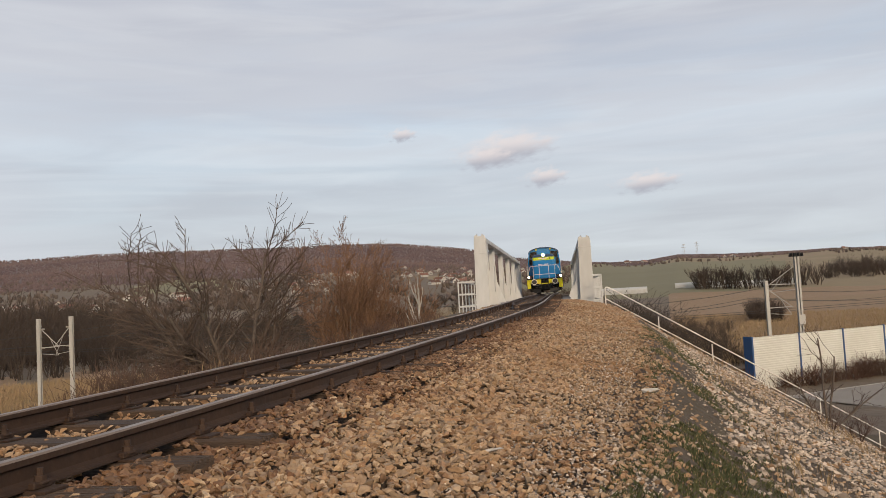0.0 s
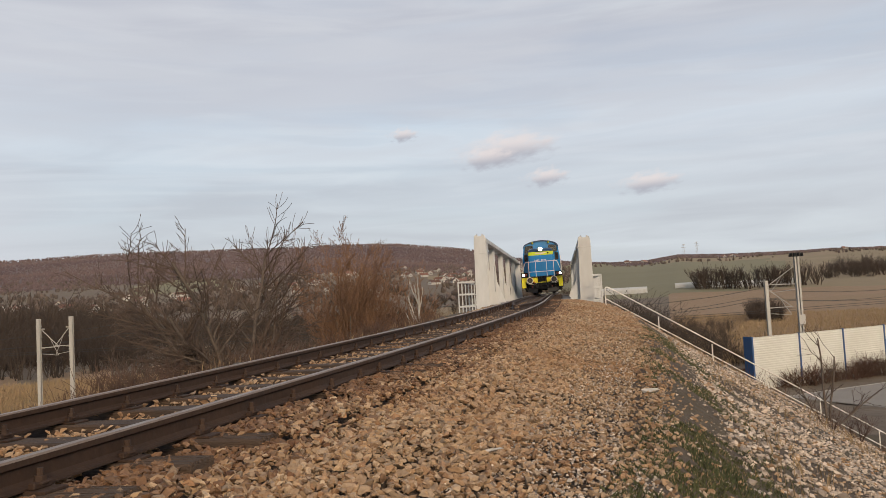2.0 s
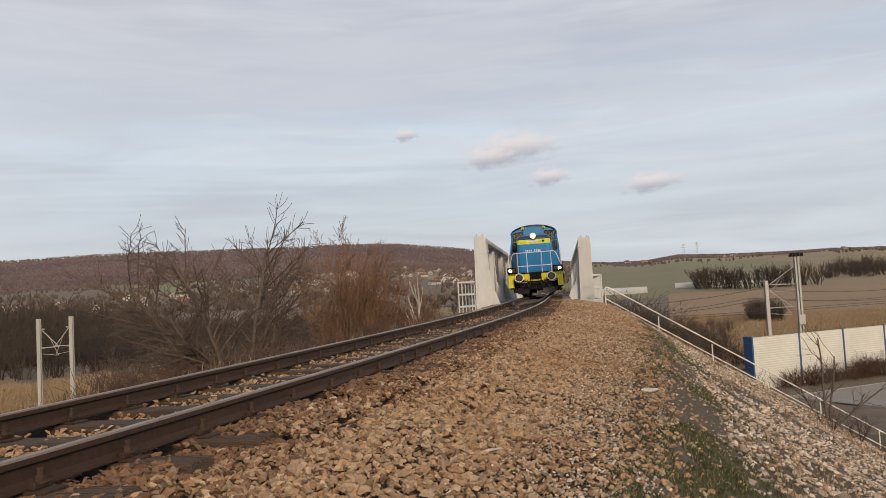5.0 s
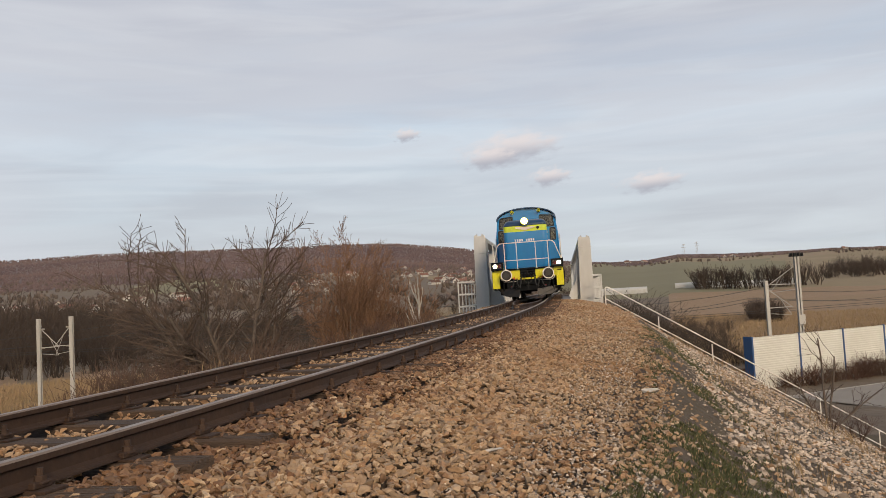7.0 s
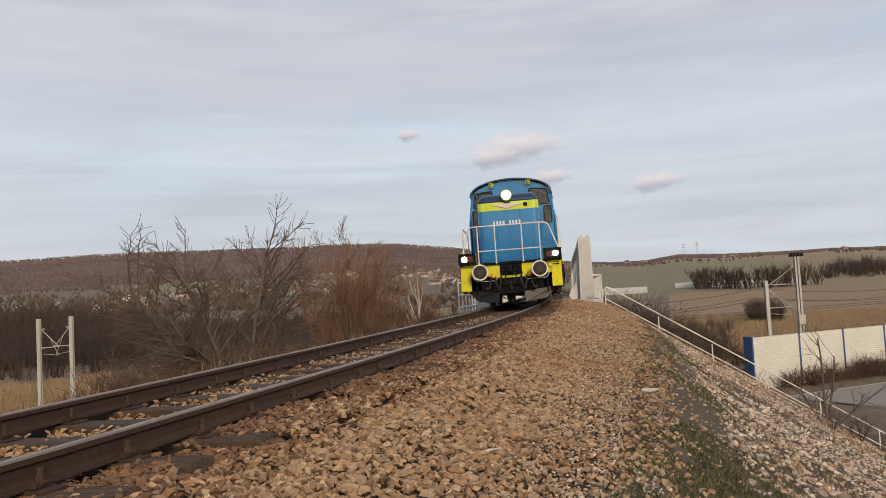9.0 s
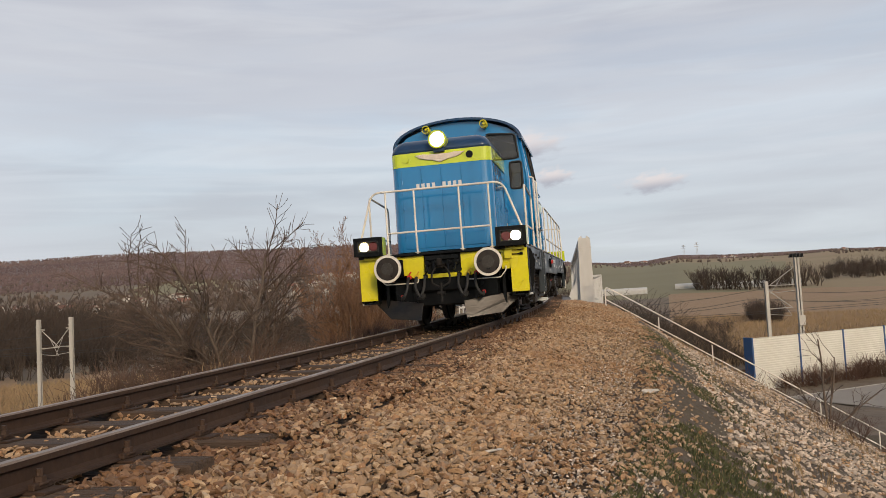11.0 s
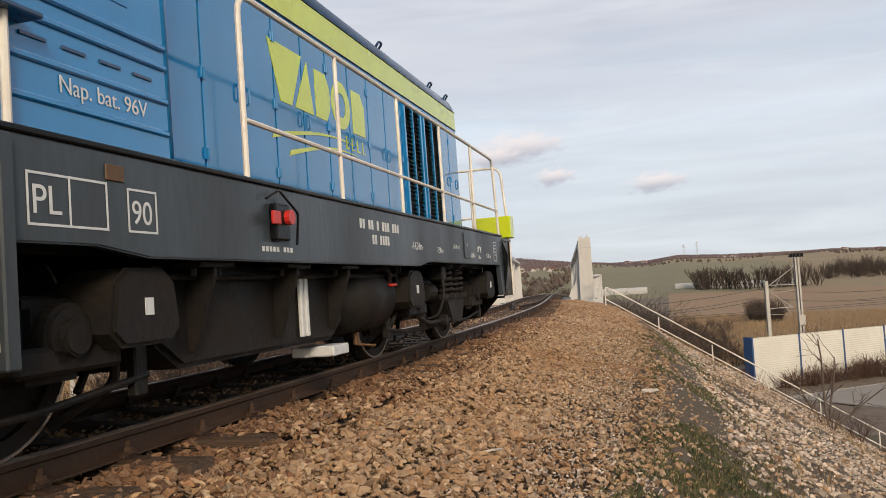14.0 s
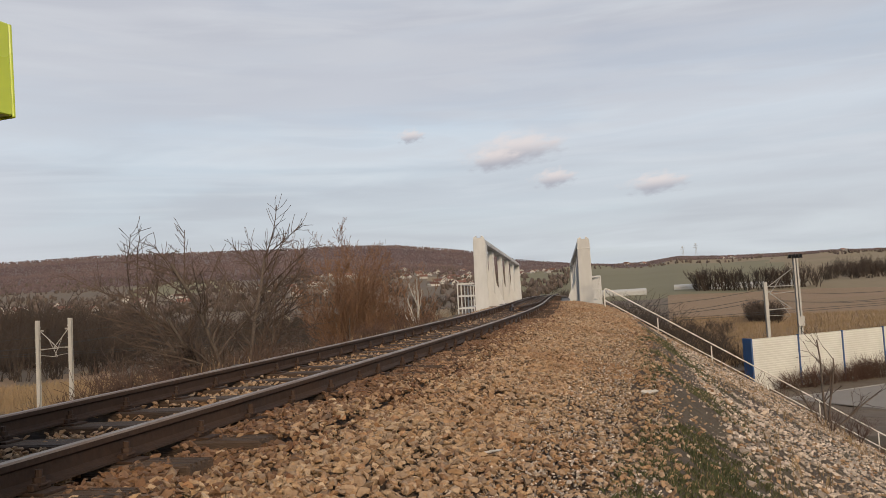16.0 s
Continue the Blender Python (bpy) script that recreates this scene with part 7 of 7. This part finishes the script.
# ---- stairs and hand rail down the slope ----
def build_stairs():
    y0 = 35.6
    x0 = 7.0
    run, n = 12.6, 36

    def height(x):
        return ground_height(x, y0 - 0.2) if x < 18.0 else LOW
    za, zb = -0.46, -0.46 - 0.593 * run
    stairs = thing("outdoor_stairs", "concrete steps down the embankment with a hand rail", "stairs")
    b = B()
    box(b, (-0.17, -0.5, -0.3), (0.17, 0.5, 0.06), 0.01)
    one = part("step", b, M["concrete"], stairs)
    for i in range(n):
        o = one if i == 0 else new("step", one.data)
        o.parent = stairs
        t = (i + 0.5) / n
        o.matrix_basis = pose(x0 + run * t, y0 + 0.55, za + (zb - za) * t + 0.05)
    b = B()
    prism(b, [(x0, za - 0.25), (x0 + run, zb - 0.25), (x0 + run, zb + 0.16), (x0, za + 0.16)], y0 + 0.08, y0 + 0.16, "y")
    part("kerb", b, M["concrete"], stairs)
    rail = thing("stair_handrail", "white-painted tubular hand rail on posts beside the steps", "railing")
    xs = [6.98, 9.23, 11.48, 13.73, 15.98, 18.42]

    def zz(x):
        return za + (zb - za) * (x - x0) / run
    for x in xs:
        b = B()
        tube(b, [(x, y0, zz(x) - 0.2), (x, y0, zz(x) + 1.15)], 0.028, 8)
        part("post", b, M["white"], rail)
    b = B()
    tube(b, [(xs[0], y0, zz(xs[0]) + 0.85), (xs[0], y0, zz(xs[0]) + 1.28), (xs[0] + 0.62, y0, zz(xs[0] + 0.62) + 1.30), (xs[-1] + 0.8, y0, zz(xs[-1] + 0.8) + 1.18)], 0.028, 8, 0.5)
    part("top_rail", b, M["white"], rail)
    b = B()
    tube(b, [(xs[0], y0, zz(xs[0]) + 0.72), (xs[-1] + 0.8, y0, zz(xs[-1] + 0.8) + 0.55)], 0.024, 8)
    part("middle_rail", b, M["white"], rail)


# ---- the lower railway, its masts, and the road with the noise barrier ----
def build_lower():
    # barrier panels between posts
    xa, ya, ang = 25.1, 67.65, 26.0
    bar = thing("noise_barrier", "cream ribbed noise barrier with blue steel posts", "noise barrier", pose(xa, ya, LOW, 0, 0, ang))
    pm = B()
    n = 22
    prof = []
    for i in range(n):
        z = 0.05 + 4.2 * i / n
        prof += [(0.04, z), (0.04, z + 0.10), (0.025, z + 0.13), (0.025, z + 0.16)]
    prism(pm, prof + [(0.07, 4.3), (-0.05, 4.3), (-0.05, 0.02), (0.04, 0.02)], 0.0, 5.36, "x")
    bmesh.ops.transform(pm, matrix=Matrix.Diagonal((1, -1, 1, 1)), verts=pm.verts)
    bmesh.ops.reverse_faces(pm, faces=pm.faces)
    first = part("panel", pm, M["barrier"], bar)
    first.matrix_basis = pose(0.07, 0, 0)
    pb = B()
    box(pb, (-0.07, -0.11, -0.2), (0.07, 0.11, 4.36), 0.008)
    post = part("post", pb, M["barrier_blue"], bar)
    for i in range(1, 9):
        o = new("panel", first.data)
        o.parent = bar
        o.matrix_basis = pose(0.07 + 5.5 * i, 0, 0)
        o = new("post", post.data)
        o.parent = bar
        o.matrix_basis = pose(5.5 * i, 0, 0)
    b = B()
    box(b, (-0.16, -0.16, -0.2), (-0.075, 0.75, 4.38), 0.01)
    part("end_panel", b, M["barrier_blue"], bar, "blue end panel")
    # road
    b = B()
    m = pose(xa, ya, LOW, 0, 0, ang)
    box(b, (-2, -27.0, 0.02), (46, -5.0, 0.07), 0, m)
    tagged(part("road", b, M["asphalt"]), "worn grey asphalt road beside the barrier", "road", "", "structure")
    b = B()
    box(b, (-2, -5.0, 0.0), (46, -4.8, 0.10), 0.01, m)
    tagged(part("kerb", b, M["concrete"]), "concrete kerb of the road", "kerb", "", "structure")
    # track bed and rails, swinging away to the east
    xs = [-160 + 4.0 * i for i in range(81)]

    def swing(x):
        k = max(0.0, min(x - 12.0, 20.0))
        return 0.0125 * k * k + max(0.0, x - 32.0) * 0.5

    def strip(name, outline, material, label, category, group=""):
        """An outline of (y, z) points drawn along the lower line."""
        verts = [(x, y + swing(x), z) for x in xs for y, z in outline]
        k = len(outline)
        faces = [(j * k + i, j * k + (i + 1) % k, (j + 1) * k + (i + 1) % k, (j + 1) * k + i) for j in range(len(xs) - 1) for i in range(k)]
        tagged(raw(name, verts, faces, [material]), label, category, group, "structure")
    strip("lower_track_bed", [(68.6, LOW - 0.2), (69.4, LOW + 0.22), (79.2, LOW + 0.22), (80.0, LOW - 0.2)], M["ballast_bed"], "ballast bed of the lower railway", "ballast")
    for yc in (71.6, 76.0):
        for k in (-0.75, 0.75):
            y = yc + k
            strip("rail", [(y - 0.035, LOW + 0.25), (y - 0.035, LOW + 0.42), (y + 0.035, LOW + 0.42), (y + 0.035, LOW + 0.25)], M["rail_side"],
                  "rusty rail of the lower railway", "rail", "rails of the lower railway")
    # masts

    def mast(x, y, top, arm, double=False, lights=False):
        ob = thing("catenary_mast", "grey steel overhead-line mast with cantilever arms", "mast", pose(x, y, LOW), "masts of the lower railway")
        h = top - LOW
        for k in ((-0.13, 0.13) if double else (0,)):
            b = B()
            hw = 0.08 if double else 0.15
            box(b, (k - hw, -0.15, 0.0), (k + hw, -0.12, h), 0.004)
            box(b, (k - hw, 0.12, 0.0), (k + hw, 0.15, h), 0.004)
            box(b, (k - 0.015, -0.12, 0.0), (k + 0.015, 0.12, h), 0.002)
            part("column", b, M["galvanised"], ob)
        for z in ([h * i / 9 for i in range(1, 9)] if double else [h * 0.93, h * 0.82, h * 0.70, h * 0.6]):
            b = B()
            w = 0.26 if double else 0.19
            box(b, (-w, -0.17, z - 0.03), (w, 0.17, z + 0.03), 0.004)
            part("clamp", b, M["galvanised"], ob)
        s = 1 if arm > 0 else -1
        b = B()
        tube(b, [(0, 0, h - 0.7), (arm, 0.3, h - 2.5)], 0.035, 7)
        tube(b, [(0, 0, h - 2.5), (arm, 0.3, h - 2.45)], 0.035, 7)
        tube(b, [(arm * 0.5, 0.2, h - 1.6), (arm * 0.95, 0.3, h - 3.2), (arm * 0.1, 0.1, h - 3.0)], 0.022, 6, 0.1)
        part("cantilever", b, M["galvanised"], ob)
        b = B()
        for z in (h - 0.9, h - 2.5):
            cyl(b, (s * 0.32, 0.05, z), 0.07, 0.3, "x", 12)
        part("insulator", b, M["concrete"], ob)
        if lights:
            b = B()
            box(b, (-0.62, -0.2, h), (0.62, 0.2, h + 0.06), 0.01)
            for i in range(4):
                box(b, (-0.62 + 0.33 * i, -0.25, h + 0.06), (-0.40 + 0.33 * i, 0.05, h + 0.34), 0.03)
            part("floodlights", b, M["black"], ob, "cluster of dark floodlights")
            b = B()
            box(b, (-0.3, -0.35, h - 6.2), (0.3, -0.15, h - 5.3), 0.02)
            part("switch_box", b, M["galvanised"], ob)
        return ob
    mast(-35.1, 70.0, 0.76, 1.6)
    mast(-32.3, 70.0, 0.85, -1.6)
    mast(29.0, 73.6, 0.64, 2.4)
    mast(32.25, 74.4, 2.7, -2.6, True, True)
    mast(60.0, 90.0, 0.9, 2.2)
    mast(-62.0, 75.0, 0.9, 2.2)
    # wires
    for yc, z in ((71.6, -2.3), (76.0, -2.3), (71.6, -1.0), (76.0, -1.0), (73.8, -0.1)):
        b = B()
        pts = []
        for i in range(-6, 7):
            for j in range(6):
                t = j / 6
                pts.append((i * 30 + 30 * t, yc + swing(i * 30 + 30 * t), z - (0.9 * 4 * t * (1 - t) if z > -2 else 0.0)))
        tube(b, pts, 0.018, 4)
        tagged(part("overhead_wire", b, M["wire"]), "dark overhead line wire above the lower railway", "wire", "wires of the lower railway")


# ---- far things ----
def build_house():
    h = thing("house", "small pale plastered house with a pitched roof", "house", None, "houses of the village")
    b = B()
    prism(b, [(-4.5, 0), (4.5, 0), (4.5, 4.2), (0, 7.6), (-4.5, 4.2)], -5.5, 5.5, "y")
    part("wall", b, M["house_wall"], h)
    b = B()
    for s in (-1, 1):
        prism(b, [(0, 7.65), (s * 5.1, 3.8), (s * 5.1, 4.05), (0, 7.95)], -6.0, 6.0, "y")
    rf = part("roof", b, M["house_roof"], h)
    b = B()
    box(b, (1.0, 1.0, 6.2), (1.7, 1.7, 8.8), 0.03)
    part("chimney", b, M["house_wall"], rf)
    for i, x in enumerate((-2.6, 0.0, 2.6)):
        for z in (1.2, 4.3) if x == 0 else (1.2,):
            b = B()
            box(b, (x - 0.6, -5.56, z), (x + 0.6, -5.48, z + 1.4))
            part("window", b, M["house_glass"], h)
    return h


def build_far():
    rnd = random.Random(77)
    proto = build_house()
    spots = []
    for az0, az1, r0, r1, n in ((-29, -22, 560, 760, 8), (-22, -14, 620, 900, 9), (-13, -8, 680, 1000, 11), (-9, -6, 1100, 1250, 6), (-3, 2.2, 1050, 1350, 16), (-1, 2.5, 850, 1000, 8),
                                (5, 8, 1300, 1500, 7), (12.2, 14.2, 1650, 1800, 5), (18, 20, 1700, 1900, 5), (26, 29, 1750, 1900, 4)):
        for i in range(n):
            spots.append((rnd.uniform(az0, az1), rnd.uniform(r0, r1)))
    for i, (az, r) in enumerate(spots):
        x, y = at_pixel_way(az, r)
        m = pose(x, y, ground_height(x, y) - 0.4, 0, 0, rnd.uniform(-70, 70)) @ Matrix.Diagonal((rnd.uniform(0.6, 1.0), rnd.uniform(0.6, 1.1), rnd.uniform(0.6, 0.9), 1))
        if i == 0:
            proto.matrix_basis = m
        else:
            o = copy_thing(proto, m)
            o.matrix_basis = m
    # greenhouses
    for az, r, ln, rot in ((12.4, 372, 20, -12), (17.4, 384, 22, -17), (20.0, 386, 22, -20), (22.4, 386, 20, -22)):
        x, y = at_pixel_way(az, r)
        gh = thing("greenhouse", "long low greenhouse with a pale film roof", "greenhouse", pose(x, y, far_land(r, az) - 0.2, 0, 0, rot), "greenhouses by the fields")
        for k in range(2):
            b = B()
            arc = [(2.0 + 4 * k + 2.0 * math.cos(math.pi * i / 10), 1.6 + 1.3 * math.sin(math.pi * i / 10)) for i in range(11)]
            prism(b, [(p[0] * 1.0, p[1]) for p in arc] + [(4 * k, 0), (4 * k + 4, 0)], -ln / 2, ln / 2, "y")
            bmesh.ops.transform(b, matrix=Matrix.Rotation(radians(90), 4, "Z"), verts=b.verts)
            part("bay", b, M["greenhouse"], gh)
        for k in range(8):
            b = B()
            xx = -ln / 2 + ln * (k + 0.5) / 8
            box(b, (xx - 0.08, -0.1, 0.0), (xx + 0.08, 8.1, 1.7))
            part("rib", b, M["galvanised"], gh)
    # woods on the hills and scattered trees round the village
    shapes = []
    for i in range(6):
        bm = B()
        bmesh.ops.create_icosphere(bm, subdivisions=1, radius=0.5)
        for v in bm.verts:
            v.co = Vector((v.co.x * rnd.uniform(0.5, 0.95), v.co.y * rnd.uniform(0.5, 0.95), v.co.z * rnd.uniform(0.9, 1.7)))
        shapes.append((np.array([v.co[:] for v in bm.verts]), np.array([[v.index for v in f.verts] for f in bm.faces])))
        bm.free()
    wood, trees = [], []
    for i in range(30000):
        az = rnd.uniform(-33, 33)
        r = 1250 + 1330 * rnd.random()
        x, y = at_pixel_way(az, r)
        if land_cover(r, az, x, y) != 5:
            continue
        s = rnd.uniform(3.2, 6) * (1.0 if az < 4 else 0.6)
        wood.append((x, y, far_land(r, az) + s * 0.12, s))
    scatter("hill_forest", wood, shapes, [M["forest"]], 8, "bare purple-brown deciduous forest on the hills", "forest")
    for i in range(5200):
        az = rnd.uniform(-33, 9) if rnd.random() < 0.9 else rnd.uniform(9, 33)
        r = rnd.uniform(520, 1500) if az < 9 else rnd.uniform(1300, 1700)
        x, y = at_pixel_way(az, r)
        if noise.noise((az * 0.35, r * 0.006, 20.0)) < -0.05:
            continue
        s = rnd.uniform(3, 6)
        trees.append((x, y, far_land(r, az) + s * 0.3, s))
    scatter("valley_trees", trees, shapes, [M["wood_far"]], 9, "bare brown trees and hedges about the village", "trees")
    # pylons
    for az, r, h in ((16.5, 2350, 30), (17.35, 2300, 36)):
        x, y = at_pixel_way(az, r)
        py = thing("power_pylon", "distant grey lattice power pylon", "pylon", pose(x, y, far_land(r, az)), "pylons on the ridge")
        b = B()
        for sx in (-1, 1):
            tube(b, [(sx * 3, 0, 0), (sx * 0.8, 0, h)], 0.35, 4)
        for i in range(5):
            z0, z1 = h * i / 5, h * (i + 1) / 5
            w0, w1 = 3 - 2.2 * i / 5, 3 - 2.2 * (i + 1) / 5
            tube(b, [(-w0, 0, z0), (w1, 0, z1)], 0.22, 4)
        part("lattice", b, M["galvanised"], py)
        b = B()
        for z, w in ((h * 0.7, 7), (h * 0.85, 5.5), (h * 0.97, 4)):
            tube(b, [(-w, 0, z), (w, 0, z)], 0.35, 4)
        part("crossarm", b, M["galvanised"], py)


def build_pale_stones():
    for y, u, s in ((9.2, 3.45, 0.22), (5.6, 2.62, 0.10), (3.2, 1.22, 0.10)):
        rnd = random.Random(int(y * 10))
        pts, tris = stone_shape(rnd)
        p = beside(y, u)
        ob = raw("pale_stone", pts * (s, s * 0.6, s * 0.45), tris, [M["birch"]])
        z = max(ground_height(p.x, p.y), p.z + bed_height(y, u)) + 0.03
        ob.matrix_basis = pose(p.x, p.y, z, 0, 0, 20)
        tagged(ob, "single pale limestone lump lying on the gravel", "stone", "pale stones")


build_pale_stones()
build_lower()
build_stairs()
build_far()
build_plants()
build_stones()
# ---- motion ----
PIVOT = [(0, 72.52), (2, 62.91), (4, 52.85), (6.5, 39.88), (8, 32.16), (9, 27.03), (11.5, 14.58), (12, 12.11), (12.5, 9.64),
         (13, 7.24), (13.5, 4.93), (14, 2.55), (15, -2.25), (16, -6.82)]


def pivot_at(t):
    """How far along the track the leading pivot is: smooth through the table."""
    n = len(PIVOT)
    slope = []
    for k in range(n):
        a, b = PIVOT[max(k - 1, 0)], PIVOT[min(k + 1, n - 1)]
        slope.append((b[1] - a[1]) / (b[0] - a[0]))
    for k in range(n - 1):
        (t0, p0), (t1, p1) = PIVOT[k], PIVOT[k + 1]
        if t <= t1 or k == n - 2:
            h = t1 - t0
            u = (t - t0) / h
            return ((2 * u ** 3 - 3 * u ** 2 + 1) * p0 + (u ** 3 - 2 * u ** 2 + u) * h * slope[k]
                    + (-2 * u ** 3 + 3 * u ** 2) * p1 + (u ** 3 - u ** 2) * h * slope[k + 1])


def loco_pose(t):
    ya = pivot_at(t)
    a = centre(ya)
    yb = ya + 7.4
    for _ in range(5):
        yb += 7.5 - (centre(yb) - a).length
    d = (centre(yb) - a).normalized()
    front = a - d * 3.37
    return pose(front.x, front.y, front.z, 0, 0, -math.degrees(math.atan2(d.x, d.y))) @ pose(0, 0, 0, math.degrees(math.asin(d.z)), -0.77, 0)


def motions():
    walk(loco, [(i * 0.5, loco_pose(i * 0.5)) for i in range(33)])
    walk(sky_clouds, [(0, pose(0, 0, 0)), (16, pose(0, 0, 0, 0, 0, -0.65))])
    for ws in wheelsets:
        base = ws.matrix_basis.copy()
        walk(ws, [(i * 0.1, base @ pose(0, 0, 0, 52.0 * i, 0, 0)) for i in range(161)])
motions()
